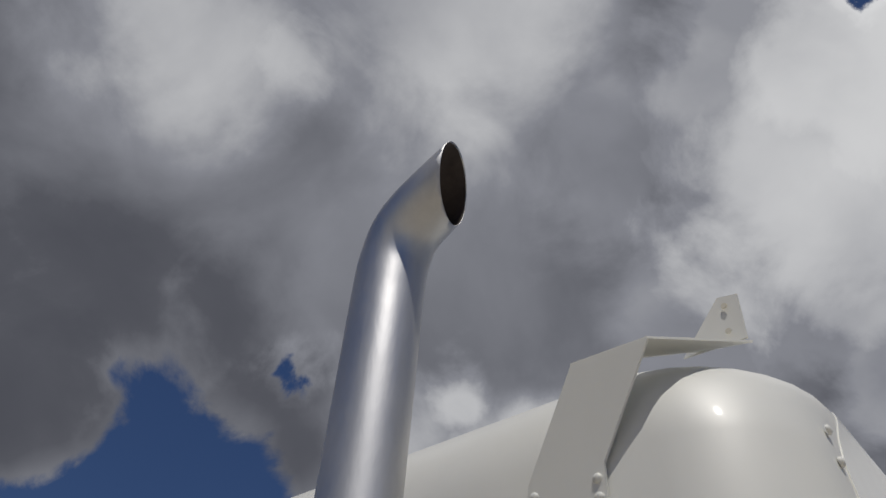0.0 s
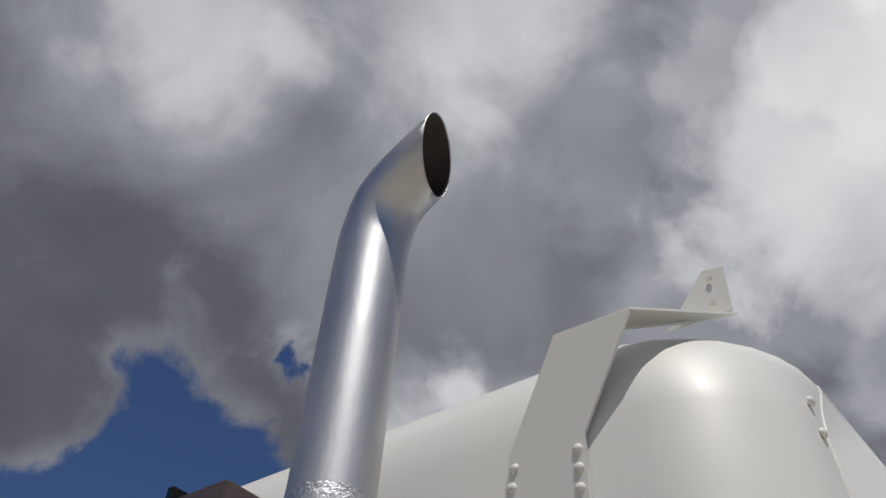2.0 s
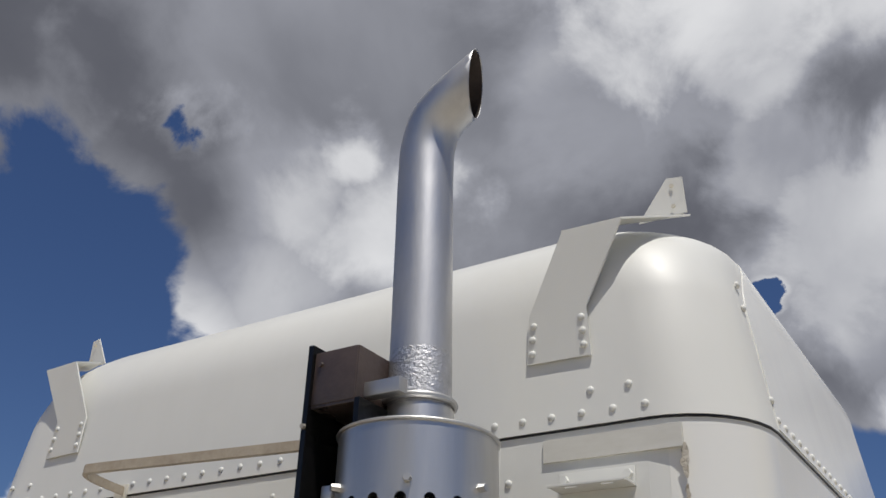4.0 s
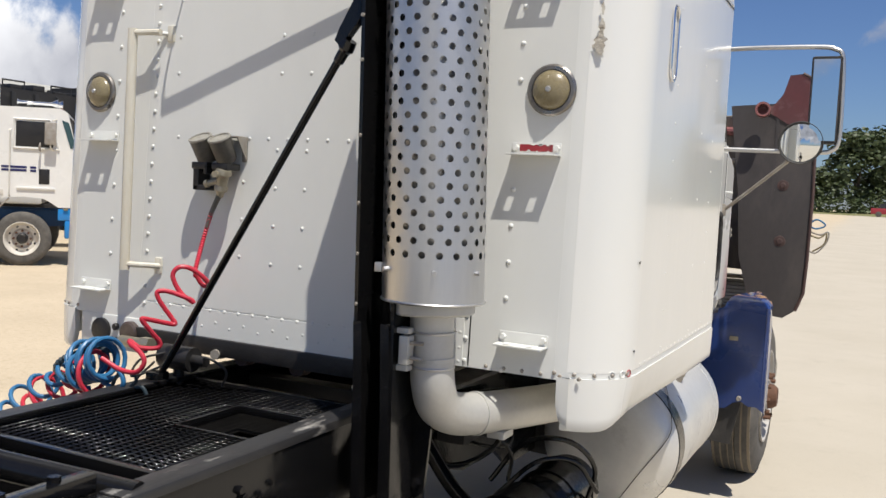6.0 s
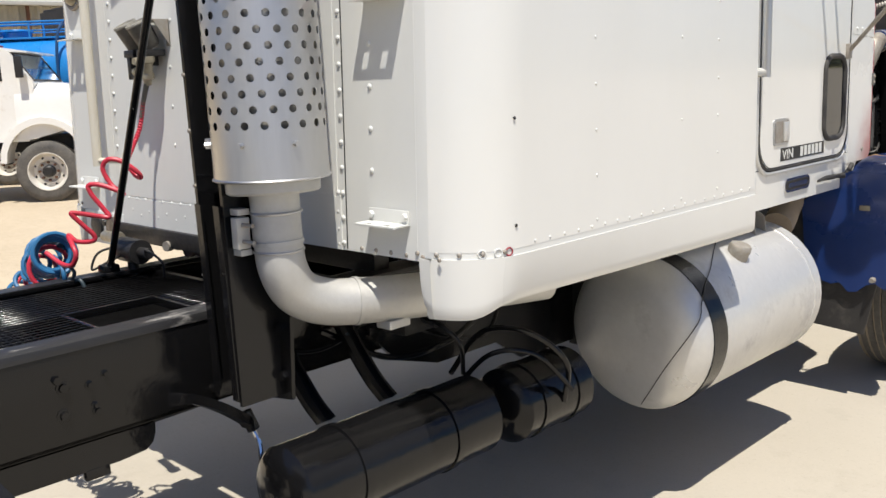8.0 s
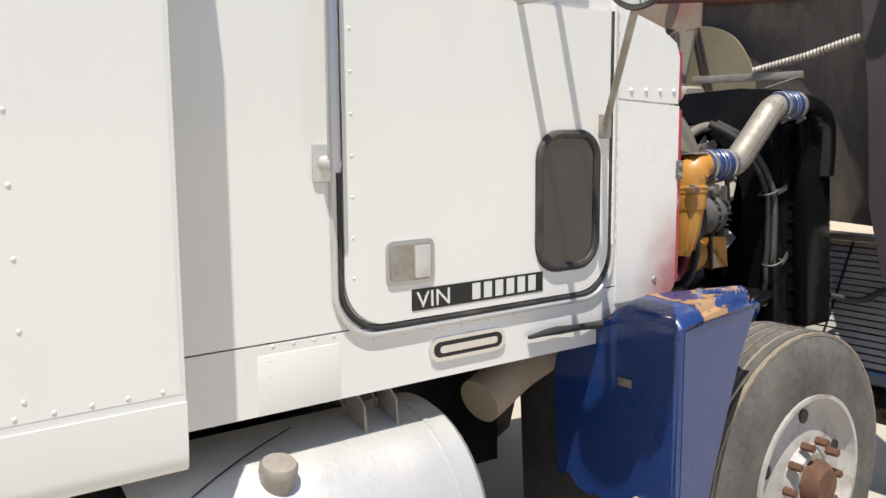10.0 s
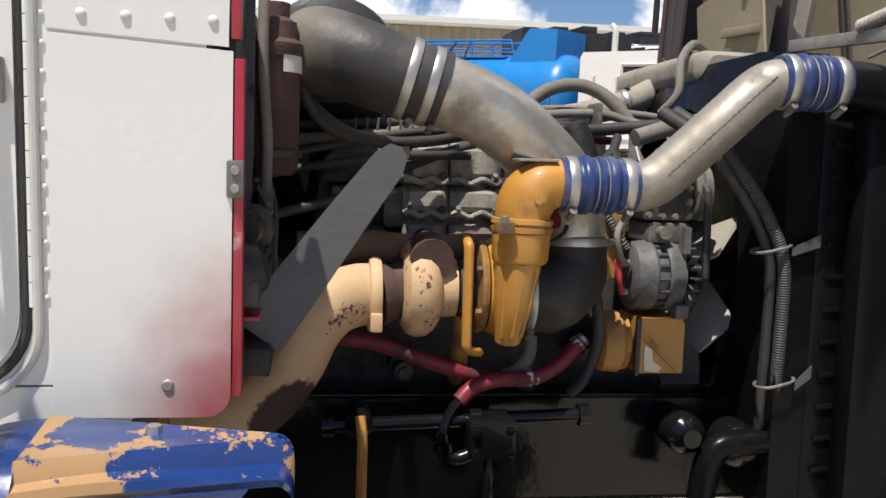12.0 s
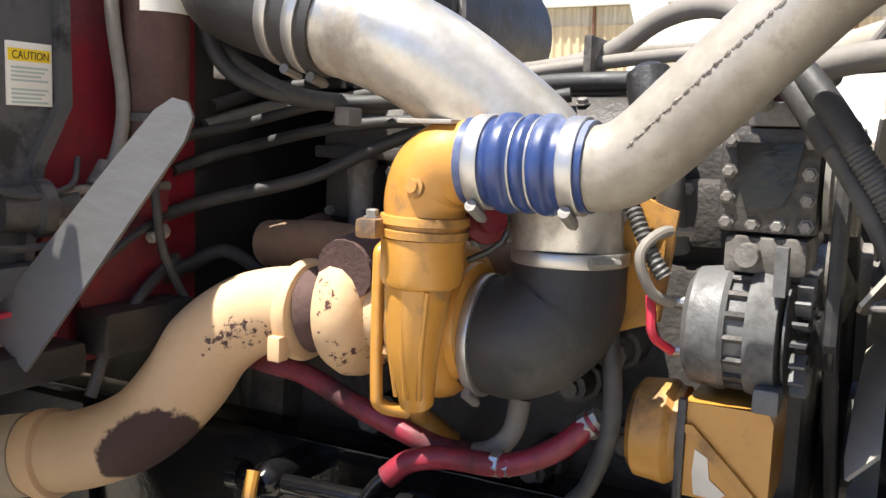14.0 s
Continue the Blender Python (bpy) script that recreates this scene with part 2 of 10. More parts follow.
def ground_material():
    m = bpy.data.materials.new("packed_pale_yard")
    m.use_nodes = True
    nt = m.node_tree
    N, L = nt.nodes.new, nt.links.new
    b = nt.nodes["Principled BSDF"]
    tc = N("ShaderNodeTexCoord")

    def noise_of(s, d=6.0, r=0.6):
        n = N("ShaderNodeTexNoise")
        n.inputs["Scale"].default_value, n.inputs["Detail"].default_value, n.inputs["Roughness"].default_value = s, d, r
        L(tc.outputs["Object"], n.inputs["Vector"])
        return n.outputs["Fac"]

    def mixed(f, a, c):
        x = N("ShaderNodeMix")
        x.data_type = "RGBA"
        L(f, x.inputs["Factor"])
        for k, v in (("A", a), ("B", c)):
            if isinstance(v, tuple):
                x.inputs[k].default_value = (*v, 1)
            else:
                L(v, x.inputs[k])
        return x.outputs["Result"]

    def ranged(v, a, c, lo=0.0, hi=1.0, times=None):
        r = N("ShaderNodeMapRange")
        L(v, r.inputs[0])
        for i, x in enumerate((a, c, lo, hi)):
            r.inputs[i + 1].default_value = x
        if times is None:
            return r.outputs[0]
        k = N("ShaderNodeMath")
        k.operation = "MULTIPLY"
        L(r.outputs[0], k.inputs[0])
        L(times, k.inputs[1])
        return k.outputs[0]

    slab = mixed(ranged(noise_of(0.5), 0.3, 0.7), (0.47, 0.425, 0.35), (0.42, 0.375, 0.30))
    slab = mixed(ranged(noise_of(2.3, 9, 0.7), 0.55, 0.75, 0, 0.55), slab, (0.35, 0.31, 0.25))
    slab = mixed(ranged(noise_of(40, 4), 0.55, 0.8, 0, 0.15), slab, (0.30, 0.27, 0.22))
    sand = mixed(ranged(noise_of(0.9), 0.3, 0.7), (0.55, 0.455, 0.325), (0.47, 0.385, 0.27))
    sand = mixed(ranged(noise_of(14, 7, 0.7), 0.5, 0.75, 0, 0.6), sand, (0.33, 0.25, 0.16))
    sep = N("ShaderNodeSeparateXYZ")
    L(tc.outputs["Object"], sep.inputs[0])
    edge = N("ShaderNodeMath")
    edge.operation = "ADD"
    L(sep.outputs["X"], edge.inputs[0])
    L(ranged(noise_of(0.6), 0, 1, -1.5, 1.5), edge.inputs[1])
    col = mixed(ranged(edge.outputs[0], -3.2, -1.6, 1, 0), slab, sand)
    # scattered grit and darker pebbles, fewer on the slab
    grit = ranged(edge.outputs[0], -3.2, -1.6, 1.0, 0.22)
    col = mixed(ranged(noise_of(55, 3, 0.5), 0.60, 0.68, 0, 0.55, grit), col, (0.20, 0.165, 0.125))
    col = mixed(ranged(noise_of(90, 2, 0.5), 0.62, 0.70, 0, 0.6, grit), col, (0.62, 0.56, 0.46))
    col = mixed(ranged(noise_of(9, 5, 0.75), 0.62, 0.70, 0, 0.35, grit), col, (0.25, 0.20, 0.15))
    L(col, b.inputs["Base Color"])
    b.inputs["Roughness"].default_value = 0.92
    bn = N("ShaderNodeBump")
    bn.inputs["Strength"].default_value, bn.inputs["Distance"].default_value = 0.4, 0.006
    L(noise_of(22, 8, 0.7), bn.inputs["Height"])
    L(bn.outputs[0], b.inputs["Normal"])
    return m


# ---------------------------------------------------------------- mesh helpers
def box(bm, lo, hi, bevel=0.0, m=None):
    c, s = [(a + b) / 2 for a, b in zip(lo, hi)], [abs(b - a) for a, b in zip(lo, hi)]
    r = bmesh.ops.create_cube(bm, size=1.0)
    vs = r["verts"]
    bmesh.ops.scale(bm, vec=s, verts=vs)
    bmesh.ops.translate(bm, vec=c, verts=vs)
    if bevel:
        es = list({e for v in vs for e in v.link_edges})
        vs = bmesh.ops.bevel(bm, geom=es, offset=bevel, segments=2, affect="EDGES", profile=0.6)["verts"]
    if m is not None:
        bmesh.ops.transform(bm, matrix=m, verts=[v for v in vs if v.is_valid])
    return bm


def basis(d):
    d = Vector(d).normalized()
    return d.to_track_quat("Z", "Y").to_matrix()


def cyl(bm, p0, p1, r0, r1=None, seg=24, caps=True):
    r1 = r0 if r1 is None else r1
    p0, p1 = Vector(p0), Vector(p1)
    q = basis(p1 - p0)
    rings = []
    for p, r in ((p0, r0), (p1, r1)):
        rings.append([bm.verts.new(p + q @ Vector((r * math.cos(2 * math.pi * i / seg), r * math.sin(2 * math.pi * i / seg), 0))) for i in range(seg)])
    for i in range(seg):
        j = (i + 1) % seg
        bm.faces.new((rings[0][i], rings[0][j], rings[1][j], rings[1][i]))
    if caps:
        bm.faces.new(list(reversed(rings[0])))
        bm.faces.new(rings[1])
    return bm


def lathe(bm, p0, axis, profile, seg=32, caps=True):
    """profile: (distance along the axis, radius) pairs."""
    p0, q = Vector(p0), basis(axis)
    rings = []
    for h, r in profile:
        if r < 1e-5:
            rings.append([bm.verts.new(p0 + q @ Vector((0, 0, h)))])
        else:
            rings.append([bm.verts.new(p0 + q @ Vector((r * math.cos(2 * math.pi * i / seg), r * math.sin(2 * math.pi * i / seg), h))) for i in range(seg)])
    for a, b in zip(rings, rings[1:]):
        for i in range(seg):
            j = (i + 1) % seg
            f = [a[i % len(a)], a[j % len(a)], b[j % len(b)], b[i % len(b)]]
            f = list(dict.fromkeys(f))
            if len(f) > 2:
                bm.faces.new(f)
    for ring, rev in ((rings[0], True), (rings[-1], False)):
        if caps and len(ring) > 1:
            bm.faces.new(list(reversed(ring)) if rev else ring)
    return bm


def spline(points, n=8):
    """Catmull-Rom through the points."""
    P = [Vector(p) for p in points]
    P = [2 * P[0] - P[1]] + P + [2 * P[-1] - P[-2]]
    out = []
    for a, b, c, d in zip(P, P[1:], P[2:], P[3:]):
        for i in range(n):
            t = i / n
            out.append(0.5 * ((2 * b) + (c - a) * t + (2 * a - 5 * b + 4 * c - d) * t * t + (3 * b - a - 3 * c + d) * t ** 3))
    out.append(P[-2])
    return out


def tube(bm, points, r, seg=16, caps=True, wave=0.0, pitch=0.0):
    """A round bar swept along points; r is one radius, or a list of radii along the way. wave: ripples of that height, one each pitch."""
    P = [Vector(p) for p in points]
    if pitch:
        dense, step = [], pitch / 4
        for a, b in zip(P, P[1:]):
            k = max(1, round((b - a).length / step))
            dense += [a.lerp(b, i / k) for i in range(k)]
        P = dense + [P[-1]]
    n = len(P)
    lengths = [0.0]
    for a, b in zip(P, P[1:]):
        lengths.append(lengths[-1] + (b - a).length)
    tang = [(P[min(i + 1, n - 1)] - P[max(i - 1, 0)]).normalized() for i in range(n)]
    up = tang[0].orthogonal().normalized()
    rings = []
    for i in range(n):
        if i:
            up = (up - tang[i] * up.dot(tang[i])).normalized()
        side = tang[i].cross(up)
        if isinstance(r, (int, float)):
            rad = r
        else:
            f = lengths[i] / max(lengths[-1], 1e-6) * (len(r) - 1)
            k = min(int(f), len(r) - 2)
            rad = r[k] + (r[k + 1] - r[k]) * (f - k)
        if wave:
            rad += wave * (0.5 + 0.5 * math.cos(2 * math.pi * lengths[i] / pitch))
        rings.append([bm.verts.new(P[i] + rad * (math.cos(2 * math.pi * k / seg) * up + math.sin(2 * math.pi * k / seg) * side)) for k in range(seg)])
    for a, b in zip(rings, rings[1:]):
        for k in range(seg):
            j = (k + 1) % seg
            bm.faces.new((a[k], b[k], b[j], a[j]))
    if caps:
        bm.faces.new(rings[0])
        bm.faces.new(list(reversed(rings[-1])))
    return bm


def prism(bm, outline, direction, depth):
    """A flat outline of 3D points pushed along a direction by depth."""
    d = Vector(direction).normalized() * depth
    a = [bm.verts.new(Vector(p)) for p in outline]
    b = [bm.verts.new(Vector(p) + d) for p in outline]
    bm.faces.new(a)
    bm.faces.new(list(reversed(b)))
    for i in range(len(a)):
        j = (i + 1) % len(a)
        bm.faces.new((a[j], a[i], b[i], b[j]))
    return bm


def loft(bm, rings, closed=True, caps=True):
    R = [[bm.verts.new(Vector(p)) for p in ring] for ring in rings]
    n = len(R[0])
    for a, b in zip(R, R[1:]):
        for i in range(n if closed else n - 1):
            j = (i + 1) % n
            bm.faces.new((a[i], a[j], b[j], b[i]))
    if caps:
        bm.faces.new(list(reversed(R[0])))
        bm.faces.new(R[-1])
    return bm


def rounded(w, h, r, n=5):
    """Outline of a rounded rectangle, centred, in two coordinates."""
    out = []
    for cx, cy, a in ((w / 2 - r, h / 2 - r, 0), (-w / 2 + r, h / 2 - r, 90), (-w / 2 + r, -h / 2 + r, 180), (w / 2 - r, -h / 2 + r, 270)):
        for i in range(n + 1):
            t = radians(a + 90 * i / n)
            out.append((cx + r * math.cos(t), cy + r * math.sin(t)))
    return out


def mesh_of(name, bm, mat, angle=35):
    bmesh.ops.recalc_face_normals(bm, faces=bm.faces)
    me = bpy.data.meshes.new(name)
    bm.to_mesh(me)
    bm.free()
    me.materials.append(mat)
    for p in me.polygons:
        p.use_smooth = True
    me.set_sharp_from_angle(angle=radians(angle))
    return me


def part(name, bm, mat, parent=None, label="", angle=35):
    ob = new(name, mesh_of(name, bm, mat, angle))
    if parent is not None:
        ob.parent = parent
    return tagged(ob, label)


def thing(name, label, category, kind="", group="", at=(0, 0, 0)):
    ob = new(name)
    ob.location = at
    return tagged(ob, label, category, group, kind)


def under(ob, at):
    """Parts of a thing whose Empty stands off the origin, built in world places."""
    ob.matrix_parent_inverse = Matrix.Translation(at).inverted()
    return ob


def stamp(name, me, parent, m):
    ob = new(name, me)
    ob.parent = parent
    ob.matrix_basis = m
    return ob


B = bmesh.new
LEAN = 0.0367


def wall_y(z):
    return LEAN * (z - 1.2)


# ---------------------------------------------------------------- ground
bm = B()
RISE = 1.15
ys = [-2500, -600, -100, 0, 55] + [55 + 5 * i for i in range(1, 11)] + [180, 400, 1000, 2500]
loft(bm, [[(x, y, RISE * min(1.0, max(0.0, (y - 55) / 50)) ** 1.3) for x in (-2500, -600, -100, 0, 100, 600, 2500)] for y in ys], closed=False, caps=False)
tagged(part("ground", bm, ground_material()), "pale packed sand and concrete yard, dusty and sunlit", "ground", kind="structure")

# ---------------------------------------------------------------- the parked tractor unit
truck = thing("semi_truck", "white conventional tractor unit with tall sleeper, blue fender and open hood", "truck")
HALF, REAR_R, FRONT_Y = 1.23, 0.20, 1.54


def plan(z, inset=0.0, half=HALF, r=REAR_R, n=8, front=FRONT_Y):
    """Outline of the sleeper from above at a height, the rear corners rounded."""
    y0 = wall_y(z) + inset
    h = half - inset
    out = [(-h, front, z)]
    for i in range(n + 1):
        t = radians(180 + 90 * i / n)
        out.append((-h + r + r * math.cos(t), y0 + r + r * math.sin(t), z))
    for i in range(n + 1):
        t = radians(270 + 90 * i / n)
        out.append((h - r + r * math.cos(t), y0 + r + r * math.sin(t), z))
    out.append((h, front, z))
    return out


def cap_half(z):
    """Half width of the roof cap at a height."""
    return 1.232 - 0.13 * (z - 2.66) if z < 3.04 else 0.9826 + math.sqrt(max(0.0, 0.04 - (z - 3.04) ** 2))


def sleeper():
    body = part("sleeper_body", loft(B(), [plan(z) for z in (1.235, 1.6, 2.0, 2.4, 2.655)]), white, truck, "dusty off-white riveted sleeper shell")
    # roof cap: rear rolls over into a flat top, sides lean in and turn over more tightly
    rings = [plan(2.660, -0.006, half=cap_half(2.660) - 0.006), plan(2.80, -0.004, half=cap_half(2.80) - 0.004), plan(2.95, 0.0, half=cap_half(2.95))]
    for i in range(1, 15):
        t = radians(90 * i / 14)
        z, back = 2.95 + 0.29 * math.sin(t), 0.27 * (1 - math.cos(t))
        rings.append(plan(z, back, half=cap_half(z) + back, r=REAR_R + 0.10 * math.sin(t)))
    part("roof_cap", loft(B(), rings), white_cap, truck, "moulded off-white roof cap")
    for s in (1, -1):
        rings = []
        for z in [2.668, 2.80, 2.95] + [2.95 + 0.29 * math.sin(radians(5 * i)) for i in range(1, 10)]:
            t = max(0.0, z - 2.95) / 0.29
            y0 = wall_y(z) + 0.27 * (1 - math.sqrt(1 - t * t)) + REAR_R + 0.10 * t + 0.012
            h0, h1 = cap_half(z) + 0.0025, cap_half(z) - 0.006
            rings.append([(s * h0, y0, z), (s * h0, FRONT_Y - 0.006, z), (s * h1, FRONT_Y - 0.006, z), (s * h1, y0, z)])
        part("cap_side", loft(B(), rings), white_side, truck, "glossy side sheet of the roof cap")
    # bead under the cap
    bead = [plan(2.6555, -0.001), plan(2.656, -0.003), plan(2.6595, -0.003), plan(2.660, -0.001)]
    part("roof_seam", loft(B(), bead), black_matt, truck)
    # skirts: the rear corner hangs lower, the side tucks in towards its foot
    for s in (1, -1):
        cols = []
        for x, low in ((1.040, 1.150), (1.047, 1.116), (1.060, 1.094), (1.080, 1.083)):
            cols.append((x, 0.0, 0, -1, low, 0.0))
        for i in range(1, 13):
            t = radians(-90 + 90 * i / 12)
            y = REAR_R + REAR_R * math.sin(t)
            ramp = min(1.0, max(0.0, (y - 0.045) / 0.10))
            ramp = ramp * ramp * (3 - 2 * ramp)
            cols.append((HALF - REAR_R + REAR_R * math.cos(t), y, math.cos(t), math.sin(t), 1.079 + 0.032 * ramp, 0.024 * min(1.0, max(0.0, (y - 0.09) / 0.11))))
        for y, tuck in ((0.26, 0.026), (0.4, 0.024), (0.6, 0.018), (0.85, 0.010), (1.15, 0.003), (FRONT_Y, 0.0)):
            cols.append((HALF, y, 1, 0, 1.111 - 0.006 * y / FRONT_Y, tuck))
        rings = []
        for x, y, nx, ny, low, tuck in cols:
            ring = []
            for f, off in ((0, 0.004), (0.25, 0.004), (0.5, 0.003), (0.75, 0.002), (0.93, 0.0), (1.0, -0.007)):
                k = off - tuck * f ** 1.4
                ring.append((s * (x + nx * k), y + ny * k, 1.245 + (low - 1.245) * f))
            for f in (1.0, 0.5, 0.0):
                k = -0.022 - tuck * f ** 1.4
                ring.append((s * (x + nx * k), y + ny * k, 1.245 + (low - 1.245) * f))
            rings.append(ring)
        part("skirt", loft(B(), rings), white_side, truck, "white skirt hanging lower round the rear corner")
    return body


body = sleeper()

# side sheets, glossier than the back
for s in (1, -1):
    bm = B()
    rings = []
    for z in (1.262, 1.6, 2.0, 2.4, 2.645):
        arc = [(radians(270 + 90 * i / 8), wall_y(z) + REAR_R) for i in range(1, 9)]
        outer = [(s * (HALF - REAR_R + (REAR_R + 0.0007) * math.cos(t)), y + (REAR_R + 0.0007) * math.sin(t), z) for t, y in arc] + [(s * (HALF + 0.0007), FRONT_Y - 0.01, z)]
        inner = [(s * (HALF - REAR_R + (REAR_R - 0.004) * math.cos(t)), y + (REAR_R - 0.004) * math.sin(t), z) for t, y in arc] + [(s * (HALF - 0.004), FRONT_Y - 0.01, z)]
        rings.append(outer + inner[::-1])
    loft(bm, rings)
    part("side_panel", bm, white_side, truck)

# cab behind the open hood
CABX = 1.0


def cab():
    bm = B()
    # lower cab: from the sleeper to the cowl; a slot under the door for the sill
    outline = [(1.542, 1.272), (3.255, 1.272), (3.255, 2.02), (3.24, 2.06), (3.02, 2.12), (2.93, 2.20), (2.50, 2.95), (1.542, 3.0)]
    loft(bm, [[(x, y, z) for y, z in outline] for x in (-CABX, CABX)])
    bmesh.ops.bevel(bm, geom=[e for e in bm.edges if abs((e.verts[0].co - e.verts[1].co).x) > 1], offset=0.02, segments=3, affect="EDGES")
    for s in (1, -1):
        sill = loft(B(), [[(s * x, y, z) for y, z in ((1.542, 1.10), (3.02, 1.10), (3.14, 1.215), (3.255, 1.215), (3.255, 1.268), (1.542, 1.268))] for x in (0.92, CABX)])
        part("cab_sill", sill, white_side, truck, "white sill below the door")
    return part("cab_body", bm, white_side, truck, "white cab with red overspray at its front edge")


cab()
# hub, tank, rails and wheels as large forms
for s in (1, -1):
    bm = B()
    for (z0, z1, x0, x1) in ((1.055, 1.07, 0.35, 0.43), (0.79, 0.805, 0.35, 0.43), (0.79, 1.07, 0.42, 0.43)):
        box(bm, (s * x0, -4.2, z0), (s * x1, 5.2, z1), 0.003)
    part("frame_rail", bm, black, truck)


def fuel_tank(s):
    c = Vector((s * 0.842, 0, 0.69))
    prof = [(0, 0.0), (0.004, 0.16), (0.02, 0.26), (0.05, 0.298), (0.075, 0.313), (0.95, 0.313), (0.952, 0.317), (0.966, 0.317), (0.968, 0.313), (1.02, 0.316), (1.04, 0.30), (1.055, 0.26), (1.065, 0.15), (1.068, 0)]
    t = part("fuel_tank", lathe(B(), (c.x, 1.29, c.z), (0, 1, 0), [(h if h < 0.08 else h + 0.055, r) for h, r in prof], 48), tank_alu, truck, "dull aluminium cylindrical fuel tank")
    return t


for s in (1, -1):
    fuel_tank(s)


rim_white = material("scuffed_wheel_white", (0.50, 0.48, 0.45), (0.38, 0.36, 0.33), rough=0.5, scale=9, fine=60, amount=1.0, dirt=(0.20, 0.15, 0.10), dirt_scale=7, dirt_level=0.62, dirt_soft=0.1)


def wheel(name, c, s, w=0.28, r=0.525, dual=False):
    """Tyre with ribs, disc wheel, hub and nuts; the outer face looks along s in x."""
    x0 = c[0]
    bm = B()
    h = w / 2
    prof = [(-h, 0.30), (-h - 0.004, 0.36), (-h - 0.008, 0.43), (-h + 0.012, r - 0.035), (-h + 0.035, r - 0.006)]
    for k in range(5):
        a = -h + 0.035 + (w - 0.07) * k / 5
        b = a + (w - 0.07) / 5
        prof += [(a + 0.004, r), (b - 0.008, r), (b - 0.006, r - 0.012), (b - 0.001, r - 0.012)]
    prof += [(h - 0.035, r - 0.006), (h - 0.012, r - 0.035), (h + 0.008, 0.43), (h + 0.004, 0.36), (h, 0.30)]
    lathe(bm, c, (s, 0, 0), prof, 64, caps=False)
    ty = part("wheel", bm, tyre_rubber, truck, "dusty truck tyre on a white disc wheel")
    bm = B()
    lathe(bm, c, (s, 0, 0), [(-0.1, 0.29), (h - 0.06, 0.30), (h - 0.005, 0.306), (h + 0.014, 0.310), (h + 0.014, 0.295), (h - 0.02, 0.282), (h - 0.035, 0.26), (h - 0.028, 0.20), (h - 0.015, 0.13), (h + 0.02, 0.105), (h + 0.02, 0.0)], 48)
    part("rim", bm, rim_white, ty, "scuffed white disc wheel")
    bm = B()
    lathe(bm, c, (s, 0, 0), [(h + 0.018, 0.085), (h + 0.05, 0.08), (h + 0.075, 0.06), (h + 0.08, 0.0)], 24)
    for k in range(10):
        t = 2 * math.pi * k / 10
        p = Vector(c) + Vector((s * (h - 0.0), 0.143 * math.cos(t), 0.143 * math.sin(t)))
        cyl(bm, p, p + Vector((s * 0.045, 0, 0)), 0.016, 0.014, 6)
    part("hub", bm, rust_iron, ty, "rusty hub with wheel nuts")
    for k in range(5):
        bm = B()
        t = 2 * math.pi * k / 5 + 0.3
        p = Vector(c) + Vector((s * (h - 0.038), 0.225 * math.cos(t), 0.225 * math.sin(t)))
        cyl(bm, p, p + Vector((s * 0.012, 0, 0)), 0.026, 0.026, 16)
        part("hand_hole", bm, black_matt, ty)
    return ty


rust_iron = material("rusty_iron", (0.16, 0.07, 0.035), (0.08, 0.045, 0.03), rough=0.8, scale=20, fine=90, amount=0.9, bump=0.002)
for s in (1, -1):
    wheel("front", (s * 1.10, 3.76, 0.525), s)
    for y in (-1.70, -3.03):
        for x in (0.68, 1.03):
            wheel("drive", (s * x, y, 0.55), s, r=0.55)

# ---------------------------------------------------------------- the sleeper's back: rivets, brackets, lamps, bars
bm = B()
lathe(bm, (0, 0, 0), (0, 0, 1), [(-0.002, 0.0085), (0.0012, 0.0085), (0.0042, 0.006), (0.0055, 0.0)], 10)
rivet_mesh = mesh_of("rivet", bm, white, 60)
bm = B()
lathe(bm, (0, 0, 0), (0, 0, 1), [(-0.002, 0.0046), (0.0004, 0.0046), (0.0013, 0.0031), (0.0017, 0.0)], 10)
rivet_small = mesh_of("rivet", bm, white_side, 60)
bm = B()
lathe(bm, (0, 0, 0), (0, 0, 1), [(-0.002, 0.0068), (0.001, 0.0068), (0.0034, 0.005), (0.0040, 0.0)], 10)
screw_mesh = mesh_of("screw", bm, worn_metal, 60)
TO_BACK = pose(0, 0, 0, 90, 0, 0)
roof_cap = bpy.data.objects["roof_cap"]


def back_rivet(x, z, parent=body, me=rivet_mesh):
    stamp("rivet", me, parent, pose(x, wall_y(z) - (0.005 if z > 2.66 else 0.0), z) @ TO_BACK)


def side_rivet(y, z, parent=body, me=rivet_small):
    for s in (1, -1):
        stamp("rivet", me, parent, pose(s * 1.2312, y, z) @ pose(0, 0, 0, 0, 90 * s, 0))


for i in range(31):
    back_rivet(-1.03 + i * 0.0687, 2.688, roof_cap)
for x in (-1.06, -0.97, 0.914, 0.998):
    back_rivet(x, 2.735, roof_cap)
for x in (-0.69,):
    for i in range(20):
        if abs(1.30 + i * 0.068 - 1.45) > 0.03:
            back_rivet(x + 0.02, 1.30 + i * 0.068)
for x in (-0.555,):
    for i in range(3):
        back_rivet(x, 2.47 - i * 0.138)
for x in (-0.07, 0.058):
    for i in range(9):
        if i != 4:
            back_rivet(x, 2.60 - i * 0.1375)
for x in (-0.215,):
    for i in range(4):
        back_rivet(x, 1.93 - i * 0.1375)
for i in range(11):
    back_rivet(-0.54 + i * 0.0855, 1.952)
for i in range(12):
    if i not in (4, 5):
        back_rivet(0.853, 2.50 - i * 0.1145)
for i in range(8):
    back_rivet(-0.865, 2.44 - i * 0.137)
for i in range(15):
    back_rivet(-0.60 + i * 0.066, 1.305)
for i in range(14):
    back_rivet(-0.57 + i * 0.066, 1.262 - 0.018 * (i % 2))
